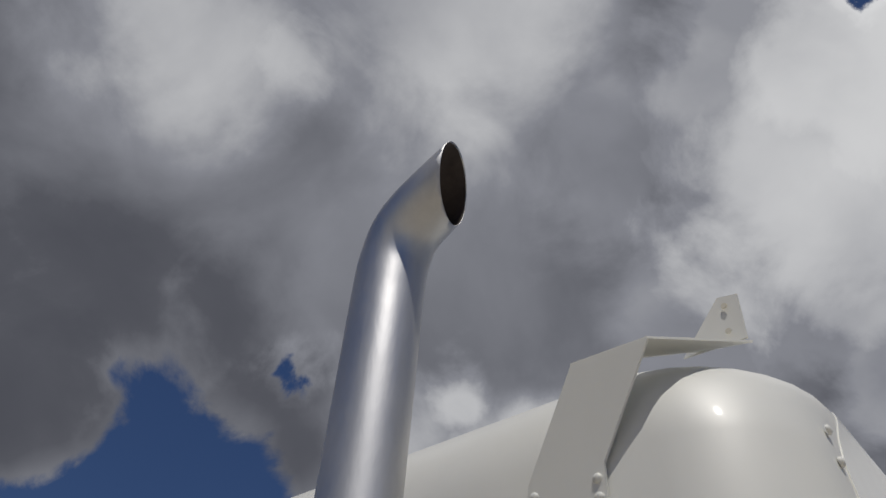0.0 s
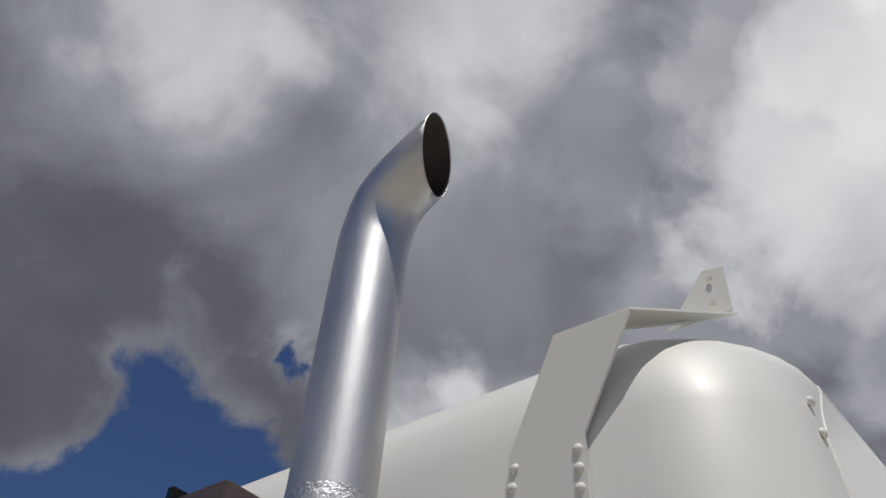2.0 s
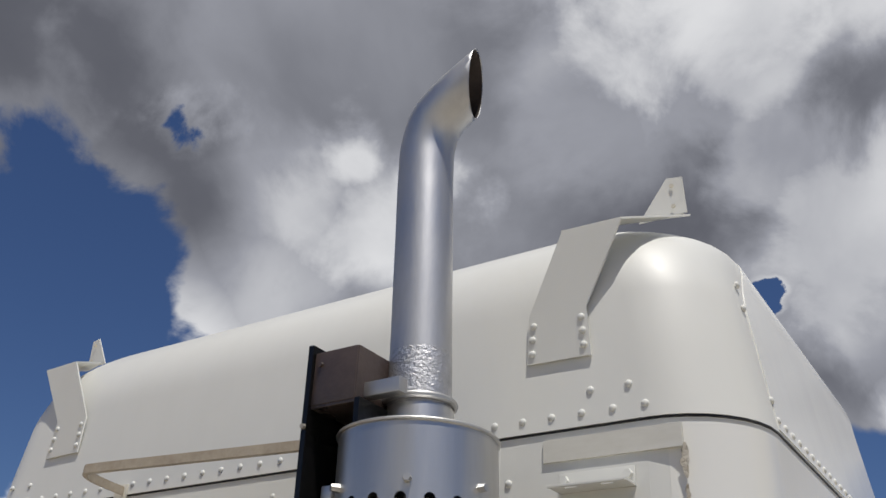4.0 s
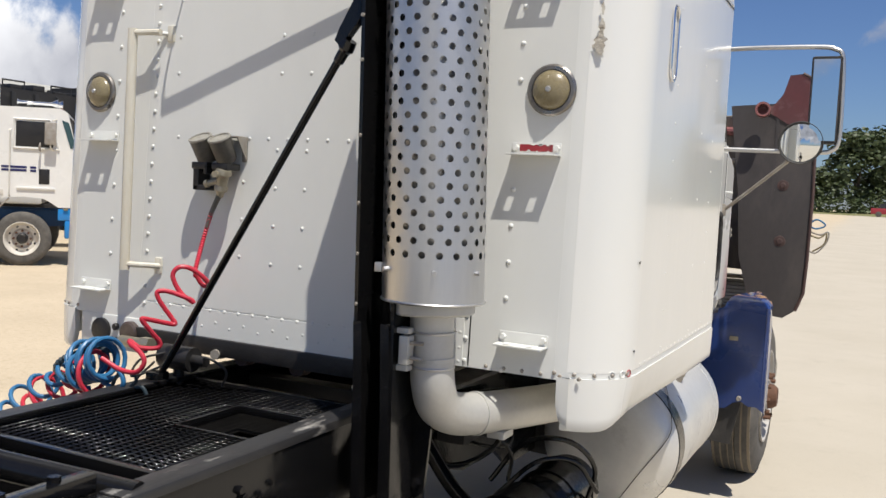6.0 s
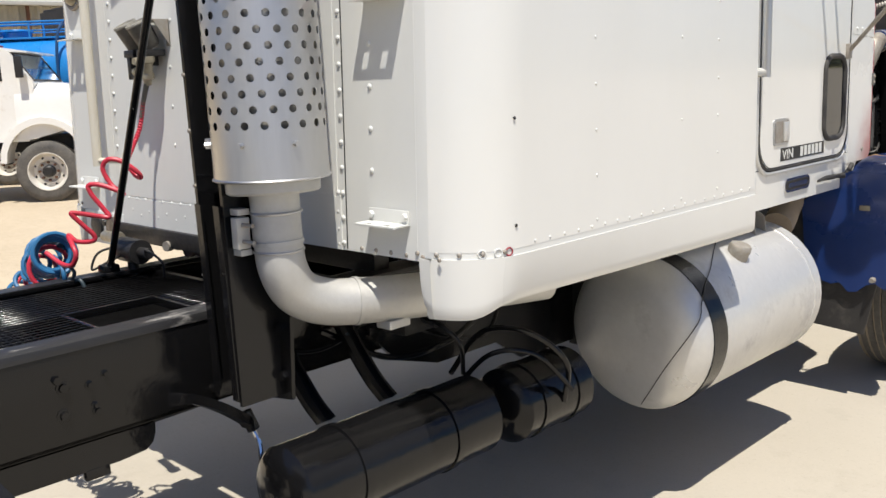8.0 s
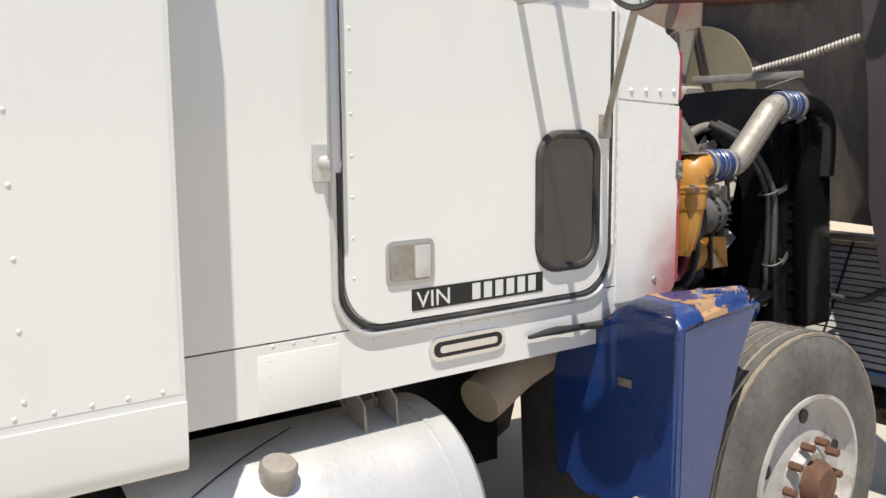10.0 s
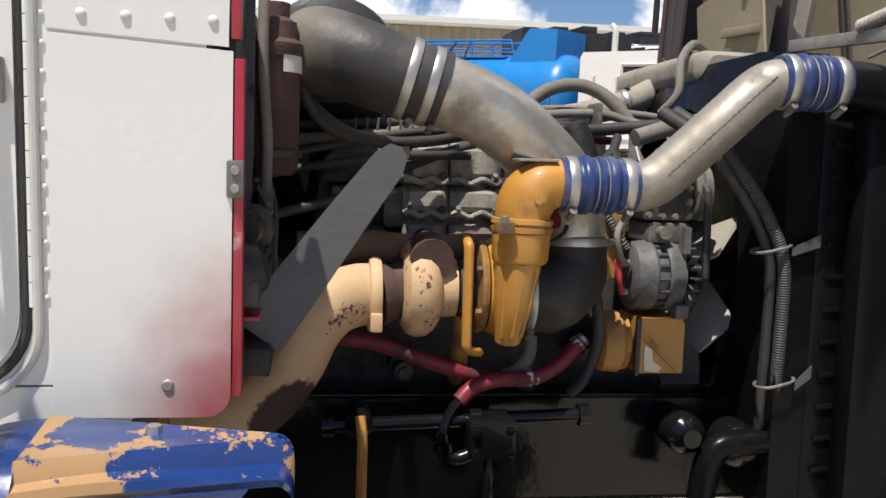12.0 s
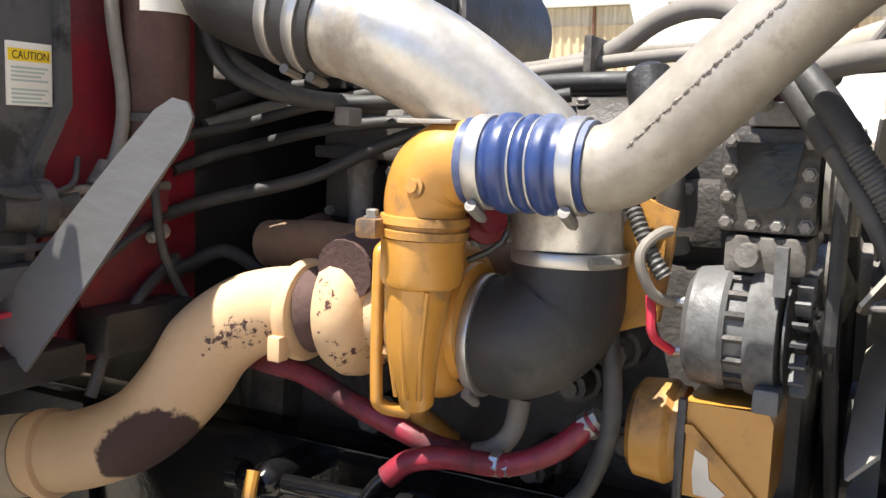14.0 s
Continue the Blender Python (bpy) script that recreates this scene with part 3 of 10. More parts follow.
for i in range(6):
    back_rivet(0.80 + i * 0.062, 1.247, me=screw_mesh)
for x, z in ((0.703, 1.345), (0.703, 1.295), (0.703, 1.25), (0.703, 1.40)):
    back_rivet(x, z)
for i in range(5):
    t = radians(-90 + 18 * i)
    for s in (1, -1):
        p = Vector((s * (1.03 + 0.2 * math.cos(t)), 0.2 + 0.2 * math.sin(t), 1.257))
        stamp("screw", screw_mesh, body, Matrix.Translation(p) @ Vector((s * math.cos(t), math.sin(t), 0)).to_track_quat("Z", "Y").to_matrix().to_4x4())
for i in range(20):
    side_rivet(0.25 + i * 0.0655, 1.272)
for i in range(10):
    side_rivet(0.538, 1.29 + i * 0.13)
for i in range(5):
    side_rivet(1.012, 1.292 + i * 0.26)
for i in range(10):
    side_rivet(1.25, 1.30 + i * 0.126)
for y, z in [(0.275 + i * 0.058, 2.69) for i in range(22)] + [(0.254, 3.004), (0.252, 2.944), (0.268, 2.733)]:
    for s in (1, -1):
        stamp("rivet", rivet_mesh, roof_cap, pose(s * (cap_half(z) + 0.002), y, z) @ pose(0, 0, 0, 0, 83 * s, 0))
for i in range(19):
    back_rivet(0.722, 1.255 + i * 0.0725)
# open screw holes in the side
for y, z in ((0.178, 1.604), (0.174, 1.324)):
    bm = B()
    lathe(bm, (0, 0, 0), (0, 0, 1), [(-0.001, 0.0045), (0.0006, 0.0045), (0.0006, 0.0)], 10)
    n = Vector((1, -0.12, 0)).normalized()
    ob = part("screw_hole", bm, black_matt, body)
    ob.matrix_basis = Matrix.Translation(Vector((1.2295, y, z)) + n * 0.001) @ n.to_track_quat("Z", "Y").to_matrix().to_4x4()
# red and white rings round the skirt's last screws
for (x, y), mat in (((1.224, 0.15), red_paint), ((1.214, 0.118), white), ((1.19, 0.08), white)):
    n = Vector((x - 1.03, y - 0.2, 0)).normalized()
    bm = B()
    tube(bm, [(0.0105 * math.cos(2 * math.pi * k / 16), 0.0105 * math.sin(2 * math.pi * k / 16), 0) for k in range(17)], 0.0022, 6)
    ob = part("screw_ring", bm, mat, body)
    ob.matrix_basis = Matrix.Translation(Vector((1.03, 0.2, 1.257)) + n * 0.2) @ n.to_track_quat("Z", "Y").to_matrix().to_4x4()

# overlapping sheets of the back wall: low raised panels
def sheet(x0, x1, z0, z1, thick=0.0025, mat=white, name="wall_sheet", label=""):
    bm = B()
    loft(bm, [[(x0, wall_y(z) - thick, z), (x1, wall_y(z) - thick, z), (x1, wall_y(z) + 0.004, z), (x0, wall_y(z) + 0.004, z)] for z in (z0, z1)])
    return part(name, bm, mat, body, label)


sheet(-0.655, 0.70, 1.315, 2.640)
sheet(-0.655, 0.43, 1.205, 1.308, 0.004)
sheet(0.739, 1.03, 1.24, 2.640, 0.0004)
sheet(0.7345, 0.7385, 1.24, 1.95, 0.0012, black_matt, "wall_joint")
sheet(-1.03, -0.70, 1.235, 2.640, 0.0004)
sheet(0.46, 0.715, 1.235, 1.39, 0.004)
sheet(-1.045, -0.745, 2.598, 2.640, 0.006, tape := material("grubby_masking_strip", (0.66, 0.65, 0.60), (0.52, 0.50, 0.44), rough=0.6, scale=9, fine=80, amount=0.9, stretch=(0.3, 1, 1)), "tape_strip", "grubby pale strip")
sheet(0.805, 1.10, 2.592, 2.640, 0.006, tape, "tape_strip", "grubby pale strip")

# torn strip of old adhesive and bare metal near the corner
peel = material("peeling_adhesive", (0.62, 0.59, 0.52), (0.36, 0.31, 0.24), rough=0.8, scale=22, fine=110, amount=1.2, bump=0.004, dirt=(0.12, 0.09, 0.06), dirt_scale=16, dirt_level=0.58, dirt_soft=0.05)
random.seed(5)
for z0, z1, w in ((2.60, 2.53, 0.010), (2.52, 2.48, 0.006), (2.47, 2.42, 0.014), (2.39, 2.35, 0.007), (2.34, 2.29, 0.012), (2.305, 2.23, 0.025)):
    left, right = [], []
    for i in range(9):
        z = z0 + (z1 - z0) * i / 8
        k = math.sin(math.pi * (i + 0.6) / 9.2)
        left.append((1.103 - w * k * random.uniform(0.5, 1.2), wall_y(z) - 0.0008, z))
        right.append((1.103 + w * k * random.uniform(0.3, 0.9), wall_y(z) + 0.001, z))
    part("peeled_patch", prism(B(), left + right[::-1], (0, -1, 0), 0.001), peel, body, "patch of torn adhesive and bare metal")


def shelf_bracket(x0, x1, z, painted):
    """Angle bracket with a slotted ledge and two screws."""
    y = wall_y(z) - 0.003
    bm = B()
    box(bm, (x0, y - 0.004, z - 0.036), (x1, y, z), 0.0015)
    br = part("hose_bracket", bm, white, truck, "bent white angle bracket" if not painted else "white angle bracket with a red reflector strip")
    w, d = x1 - x0, 0.060
    bm = B()
    zz = z - 0.036
    s0, s1 = x0 + 0.030, x1 - 0.055
    for a, b in ((x0, s0), (s0 + 0.025, s1), (s1 + 0.025, x1)):
        box(bm, (a, y - d + 0.008, zz - 0.004), (b, y - d + 0.022, zz))
    box(bm, (x0, y - d, zz - 0.006), (x1, y - d + 0.008, zz), 0.001)
    box(bm, (x0, y - d + 0.022, zz - 0.004), (x1, y, zz))
    part("ledge", bm, white, br)
    for x in (x0 + 0.013, x1 - 0.013):
        bm = B()
        cyl(bm, (x, y - 0.004, z - 0.017), (x, y - 0.014, z - 0.017), 0.0105, 0.009, 6)
        part("screw", bm, white, br)
    if painted:
        bm = B()
        box(bm, (x0 + 0.026, y - 0.0065, z - 0.028), (x1 - 0.026, y - 0.0045, z - 0.006), 0.0008)
        ref = part("reflector", bm, red_paint, br, "scuffed red reflector strip")
        random.seed(3)
        for _ in range(9):
            x, zz = random.uniform(x0 + 0.03, x1 - 0.03), z - 0.006 - 0.022 * (random.random() < 0.6) + random.uniform(-0.002, 0.002)
            q = random.uniform(0.003, 0.008)
            bm = B()
            prism(bm, [(x + q * random.uniform(0.5, 1.2) * math.cos(k), y - 0.0068, zz + 0.6 * q * random.uniform(0.5, 1.2) * math.sin(k)) for k in (0, 1, 2, 3.1, 4.2, 5.3)], (0, -1, 0), 0.0006)
            part("paint_scuff", bm, white, ref)


for z, p in ((2.566, False), (1.962, True), (1.368, False)):
    shelf_bracket(0.842, 1.003, z, p)
    shelf_bracket(-1.012, -0.852, z + 0.006, False)


bezel = material("dulled_chrome_bezel", (0.33, 0.31, 0.28), (0.17, 0.15, 0.13), rough=0.32, metal=0.8, scale=18, fine=90, amount=0.9)


def marker_lamp(x, z):
    y = wall_y(z) - 0.003
    bm = B()
    lathe(bm, (x, y, z), (0, -1, 0), [(0, 0.079), (0.006, 0.080), (0.012, 0.074), (0.012, 0.064), (0.004, 0.062), (0.0, 0.0)], 40)
    lamp = part("marker_lamp", bm, bezel, truck, "round lamp with chrome bezel and tarnished cream lens")
    bm = B()
    lathe(bm, (x, y, z), (0, -1, 0), [(0.002, 0.062), (0.014, 0.060), (0.026, 0.050), (0.036, 0.030), (0.040, 0.0)], 36)
    part("lens", bm, tarnish, lamp, "tarnished cream lens")
    bm = B()
    cyl(bm, (x, y - 0.038, z), (x, y - 0.045, z), 0.010, 0.007, 10)
    part("lens_stud", bm, alu, lamp)
    bm = B()
    tube(bm, [(x + 0.0625 * math.cos(2 * math.pi * k / 32), y - 0.010, z + 0.0625 * math.sin(2 * math.pi * k / 32)) for k in range(33)], 0.003, 6)
    part("gasket", bm, rubber, lamp)


for s in (1, -1):
    marker_lamp(s * 0.96, 2.124)

# tall grab bar
bm = B()
tube(bm, spline([(-0.612, wall_y(2.35), 2.345), (-0.70, wall_y(2.35) - 0.062, 2.345)], 4), 0.009, 10)
grab = part("grab_rail", bm, white, truck, "stained white tubular grab rail")
bar_paint = material("stained_cream_paint", (0.68, 0.66, 0.58), (0.56, 0.50, 0.38), rough=0.5, scale=5, fine=60, amount=1.0, stretch=(1, 1, 0.25))
bm = B()
tube(bm, [(-0.745, wall_y(2.345) - 0.062, 2.36), (-0.722, wall_y(1.45) - 0.062, 1.43)], 0.0185, 20)
part("rail_tube", bm, bar_paint, grab, "stained cream tube")
bm = B()
tube(bm, [(-0.722, wall_y(1.45) - 0.062, 1.452), (-0.60, wall_y(1.45) - 0.02, 1.452), (-0.592, wall_y(1.45), 1.452)], 0.011, 10)
part("rail_arm", bm, bar_paint, grab)
bm = B()
tube(bm, [(-0.745, wall_y(2.345) - 0.062, 2.345), (-0.615, wall_y(2.345) - 0.05, 2.345)], 0.012, 10)
part("rail_arm", bm, bar_paint, grab)
for z in (2.345, 1.452):
    bm = B()
    box(bm, (-0.618, wall_y(z) - 0.012, z - 0.032), (-0.584, wall_y(z), z + 0.032), 0.006)
    part("rail_foot", bm, bar_paint, grab)

# bowed hose-tender bar standing off the wall under the roof cap
bm = B()
rail = [(-0.505, wall_y(2.67) - 0.004, 2.668), (-0.492, -0.06, 2.674), (-0.458, -0.125, 2.678)] + [(-0.40 + 0.2 * i, -0.126 + 0.0258 * i, 2.680) for i in range(6)]
q = spline(rail, 5)
loft(bm, [[(p.x, p.y - 0.008, p.z - 0.012), (p.x, p.y + 0.008, p.z - 0.012), (p.x, p.y + 0.008, p.z + 0.012), (p.x, p.y - 0.008, p.z + 0.012)] for p in q])
part("tender_bar", bm, material("brown_stained_bar", (0.50, 0.44, 0.35), (0.30, 0.24, 0.17), rough=0.6, scale=8, fine=60, amount=1.0), truck, "bowed bar stained brown along the back wall")
bm = B()
box(bm, (-0.545, wall_y(2.66) - 0.012, 2.64), (-0.495, wall_y(2.66), 2.69), 0.005)
part("bar_foot", bm, bar_paint, truck)

# fairing straps over the roof edge
def fairing_strap(s):
    lower = [(0.769, 2.815), (0.921, 2.812), (0.912, 2.93), (1.012, 3.112), (0.866, 3.118), (0.772, 2.93)]
    bm = B()
    yy = {2.815: 0.052, 2.812: 0.052, 2.93: 0.046, 3.112: 0.032, 3.118: 0.034}
    prism(bm, [(s * x, wall_y(z) - 0.012 if z < 2.95 else yy[z], z) for x, z in lower], (0, 1, 0), 0.005)
    st = part("fairing_strap", bm, white, truck, "bent white metal strap riveted over the roof edge")
    bm = B()
    top = [(0.866, 0.034, 3.118), (1.012, 0.032, 3.112), (1.105, 0.245, 3.205), (1.02, 0.235, 3.215)]
    prism(bm, [(s * x, y, z) for x, y, z in top], (0, 0, 1), 0.005)
    part("strap_arm", bm, white, st)
    bm = B()
    tab = [(0.985, 0.225, 3.205), (1.10, 0.240, 3.213), (1.097, 0.236, 3.312), (1.060, 0.232, 3.316)]
    prism(bm, [(s * x, y, z) for x, y, z in tab], (0, -1, 0), 0.004)
    part("strap_tab", bm, white, st)
    for z in (3.29, 3.232):
        bm = B()
        p = Vector((s * 1.072, 0.230, z))
        n = Vector((0, -1, 0))
        cyl(bm, p + n * 0.0035, p + n * 0.0055, 0.0058, 0.0055, 12)
        part("bolt_hole", bm, bar_paint, st)
    for x, z in ((0.782, 2.838), (0.782, 2.872), (0.785, 2.905), (0.905, 2.838), (0.903, 2.872), (0.900, 2.905)):
        stamp("rivet", rivet_mesh, st, pose(s * x, wall_y(z) - 0.013, z) @ TO_BACK)


for s in (1, -1):
    fairing_strap(s)

# slim chrome-edged slot handle in the side
bm = B()
o = rounded(0.075, 0.245, 0.034)
tube(bm, [(1.236, 0.43 + a, 2.325 + b) for a, b in o + o[:1]], 0.005, 8)
part("side_hatch_trim", bm, chrome, truck, "slim chrome trim of a small side hatch")

# ---------------------------------------------------------------- exhaust stack
def axis_at(z):
    return Vector((0.662 + 0.045 * (2.6 - z), -0.200 - 0.020 * (2.6 - z), z))


def cut_mouth(bm, at):
    """Cut the turned-out end off along a plane, above the upright pipe only."""
    fs = [f for f in bm.faces if f.calc_center_median().z > 3.27]
    geom = fs + list({e for f in fs for e in f.edges}) + list({v for f in fs for v in f.verts})
    bmesh.ops.bisect_plane(bm, geom=geom, plane_co=at, plane_no=cut, clear_outer=True)


cut = Vector((0.94, 0.30, -0.10)).normalized()
bm = B()
out = Vector((0.83, 0.09, 0.53)).normalized()
mouth = Vector((0.764, -0.190, 3.437))
bend = spline([axis_at(2.60), axis_at(2.8), axis_at(3.05), axis_at(3.22), Vector((0.638, -0.188, 3.305)), Vector((0.672, -0.194, 3.372)), mouth, mouth + out * 0.16], 7)
tube(bm, bend, 0.0635, 40, caps=False)
# turned-out mouth cut on a slope
cut = Vector((0.94, 0.30, -0.10)).normalized()
cut_mouth(bm, mouth)
ob = part("exhaust_pipe", bm, chrome_pipe, truck, "upright chrome exhaust pipe with a turned-out mouth")
sol = ob.modifiers.new("wall", "SOLIDIFY")
sol.thickness, sol.offset = 0.0012, -1.0
stack_ob = ob
sooty = material("sooty_pipe_inside", (0.05, 0.035, 0.03), (0.02, 0.015, 0.014), rough=0.8, scale=15, fine=80, amount=0.9, bump=0.001)
bm = B()
tube(bm, bend[8:], 0.0618, 40, caps=False)
cut_mouth(bm, mouth - cut * 0.0012)
part("pipe_lining", bm, sooty, stack_ob, "sooty inside of the pipe")
# bubbled foot of the pipe
bm = B()
tube(bm, [axis_at(z) for z in (2.648, 2.69, 2.73, 2.765)], [0.0642, 0.0642, 0.064], 40, caps=False)
blister = material("blistered_pipe_metal", (0.60, 0.60, 0.62), (0.40, 0.40, 0.41), rough=0.45, metal=0.9, scale=40, fine=140, amount=1.0, bump=0.0035, bump_scale=130)
part("pipe_foot", bm, blister, stack_ob, "blistered metal at the pipe's foot")

guard = part("muffler", lathe(B(), axis_at(1.46), axis_at(2.6) - axis_at(1.46), [(0, 0.07), (0.02, 0.12), (0.03, 0.126), (1.08, 0.126), (1.10, 0.118), (1.125, 0.07)], 40), alu, truck, "upright muffler inside a perforated aluminium guard")


def perforated_guard():
    bm = B()
    rows, cols, r = 22, 19, 0.154
    dz, da = 0.0395, 2 * math.pi / 19
    z0 = 1.594
    hole = 0.0104

    def put(a, z):
        c = axis_at(z)
        return bm.verts.new((c.x + r * math.cos(a), c.y + r * math.sin(a), z))

    for i in range(rows):
        for k in range(cols):
            a, z = da * (k + 0.5 * (i % 2)), z0 + dz * (i + 0.5)
            ring, edge = [], []
            for n in range(16):
                t = 2 * math.pi * n / 16
                c, s = math.cos(t), math.sin(t)
                ring.append(put(a + hole * c / r, z + hole * s))
                m = max(abs(c), abs(s))
                edge.append(put(a + da / 2 * c / m, z + dz / 2 * s / m))
            for n in range(16):
                j = (n + 1) % 16
                bm.faces.new((edge[n], edge[j], ring[j], ring[n]))
    bmesh.ops.remove_doubles(bm, verts=bm.verts, dist=0.0003)
    # plain bands above and below
    for za, zb in ((1.470, z0), (z0 + rows * dz, 2.585)):
        ra = [put(2 * math.pi * k / 76, za) for k in range(76)]
        rb = [put(2 * math.pi * k / 76, zb) for k in range(76)]
        for k in range(76):
            j = (k + 1) % 76
            bm.faces.new((ra[k], ra[j], rb[j], rb[k]))
    return bm


g = part("muffler_guard", perforated_guard(), alu, guard, "perforated aluminium guard")
bm = B()
for z, r in ((2.585, 0.155), (1.472, 0.155)):
    tube(bm, [axis_at(z) + Vector((r * math.cos(2 * math.pi * k / 40), r * math.sin(2 * math.pi * k / 40), 0)) for k in range(41)], 0.004, 8)
    part("guard_rim", bm, alu, guard)
    bm = B()
bm.free()
part("muffler_neck", lathe(B(), axis_at(2.578), (0, 0, 1), [(0, 0.150), (0.012, 0.10), (0.016, 0.072), (0.07, 0.066)], 40), alu, guard)
bm = B()
lathe(bm, axis_at(1.485), axis_at(1.40) - axis_at(1.485), [(0, 0.150), (0.010, 0.146), (0.012, 0.128), (0.050, 0.127), (0.056, 0.121), (0.058, 0.068), (0.10, 0.067)], 40)
part("muffler_bottom", bm, silver_paint, guard)
for z in (2.475, 1.565):
    for a in (-122, -62, -10):
        c = axis_at(z)
        n = Vector((math.cos(radians(a)), math.sin(radians(a)), 0))
        bm = B()
        cyl(bm, c + n * 0.152, c + n * 0.170, 0.0085, 0.007, 6)
        part("guard_bolt", bm, alu, guard)
    c = axis_at(z)
    n = Vector((math.cos(radians(-140)), math.sin(radians(-140)), 0))
    bm = B()
    box(bm, tuple(c + n * 0.165 - Vector((0.012, 0.008, 0.014))), tuple(c + n * 0.165 + Vector((0.012, 0.008, 0.014))), 0.002)
    part("guard_lug", bm, alu, guard)

# clamp at the top and the box bracket that carries it
bm = B()
c = axis_at(2.662)
tube(bm, [c + Vector((0.070 * math.cos(2 * math.pi * k / 36), 0.070 * math.sin(2 * math.pi * k / 36), 0)) for k in range(37)], 0.007, 8)
clamp = part("stack_clamp", bm, alu, truck, "steel saddle clamp round the pipe")
bm = B()
box(bm, (0.600, -0.312, 2.652), (0.690, -0.285, 2.682), 0.003)
part("clamp_bolt", bm, alu, clamp)
brown_iron = material("worn_dark_brown_paint", (0.045, 0.032, 0.028), (0.09, 0.065, 0.055), rough=0.35, scale=6, fine=60, amount=0.9, coat=0.2, bump=0.001)
bm = B()
box(bm, (0.498, -0.338, 2.642), (0.604, -0.328, 2.752), 0.003)
box(bm, (0.598, -0.336, 2.642), (0.607, -0.20, 2.752), 0.003)
box(bm, (0.498, -0.336, 2.636), (0.606, -0.20, 2.644), 0.002)
box(bm, (0.498, -0.333, 2.746), (0.602, -0.20, 2.753), 0.002)
cyl(bm, (0.515, -0.337, 2.725), (0.515, -0.343, 2.725), 0.006, 0.005, 8)
part("stack_bracket", bm, brown_iron, truck, "dark brown box bracket at the post's head")

# post: a channel open to the rear
def px(z):
    return 0.484 + 0.022 * (2.77 - z)


bm = B()
loft(bm, [[(px(z) + dx, y, z) for dx, y in ((0, -0.345), (0.012, -0.345), (0.012, -0.20), (0.125, -0.20), (0.125, -0.345), (0.137, -0.345), (0.137, -0.185), (0, -0.185))] for z in (0.84, 2.640)])
loft(bm, [[(px(z) + dx, y, z) for dx, y in ((0, -0.345), (0.012, -0.345), (0.012, -0.185), (0, -0.185))] for z in (2.640, 2.768)])
post = part("stack_post", bm, black, truck, "black steel channel post behind the sleeper")
for z in (2.60, 2.43, 2.30, 2.17, 1.95, 1.75, 1.60, 1.45, 1.2):
    bm = B()
    cyl(bm, (px(z) + 0.006, -0.345, z), (px(z) + 0.006, -0.351, z), 0.006, 0.005, 8)
    part("post_bolt", bm, worn_metal, post)
# foot: two rear-facing lips and a bolted back plate against the rail
bm = B()
prism(bm, [(0.50, -0.205, 0.80), (0.70, -0.205, 0.83), (0.72, -0.205, 1.10), (0.66, -0.205, 1.20), (0.50, -0.205, 1.20)], (0, 1, 0), 0.012)
foot = part("post_foot", bm, black, truck, "heavy black bracket that bolts the post to the rail")
for x0, x1 in ((0.528, 0.556), (0.622, 0.650)):
    bm = B()
    loft(bm, [[(x0 + k, -0.352, z), (x1 + k, -0.352, z), (x1 + k, -0.344, z), (x0 + k, -0.344, z)] for z, k in ((0.855, 0.006), (1.12, 0.0), (1.40, -0.012))])
    part("post_lip", bm, black, foot)
for x, z in ((0.575, 0.90), (0.605, 0.90), (0.575, 1.05), (0.605, 1.05), (0.68, 0.90), (0.68, 1.04)):
    bm = B()
    cyl(bm, (x, -0.205, z), (x, -0.222, z), 0.014, 0.013, 6)
    part("foot_bolt", bm, black, foot)
# strap bracket on the lower pipe
bm = B()
box(bm, (0.60, -0.325, 1.375), (0.69, -0.29, 1.392), 0.002)
box(bm, (0.60, -0.325, 1.265), (0.69, -0.29, 1.282), 0.002)
box(bm, (0.665, -0.335, 1.285), (0.695, -0.295, 1.37), 0.003)
sb = part("elbow_strap", bm, silver_paint, truck, "silver strap that holds the exhaust elbow")
for z in (1.377, 1.272):
    bm = B()
    c = axis_at(1.32)
    tube(bm, [(c.x + 0.0685 * math.cos(2 * math.pi * k / 36), c.y + 0.0685 * math.sin(2 * math.pi * k / 36), z) for k in range(37)], 0.004, 8)
    part("strap_band", bm, alu, sb)
for z in (1.35, 1.305):
    bm = B()
    cyl(bm, (0.695, -0.318, z), (0.735, -0.312, z), 0.006, 0.006, 8)
    part("strap_bolt", bm, worn_metal, sb)

# swept pipe from the muffler under the sleeper
bm = B()
path = spline([axis_at(1.42), axis_at(1.30), axis_at(1.215) + Vector((0.002, 0.008, 0)), (0.728, -0.178, 1.145), (0.748, -0.10, 1.105), (0.785, 0.0, 1.092), (0.85, 0.18, 1.083), (0.93, 0.42, 1.075), (0.98, 0.60, 1.07)], 6)
tube(bm, path, 0.067, 36)
elbow = part("exhaust_elbow", bm, silver_paint, truck, "silver painted exhaust elbow sweeping under the sleeper")
for f in (0.14, 0.62):
    i = int(f * (len(path) - 1))
    d = (path[i + 1] - path[i]).normalized()
    bm = B()
    lathe(bm, path[i], d, [(0, 0.067), (0, 0.0705), (0.012, 0.0705), (0.012, 0.067)], 36)
    part("pipe_band", bm, silver_paint, elbow)
bm = B()
box(bm, (0.80, 0.04, 1.005), (0.86, 0.12, 1.03), 0.003)
part("pipe_hanger", bm, silver_paint, elbow)

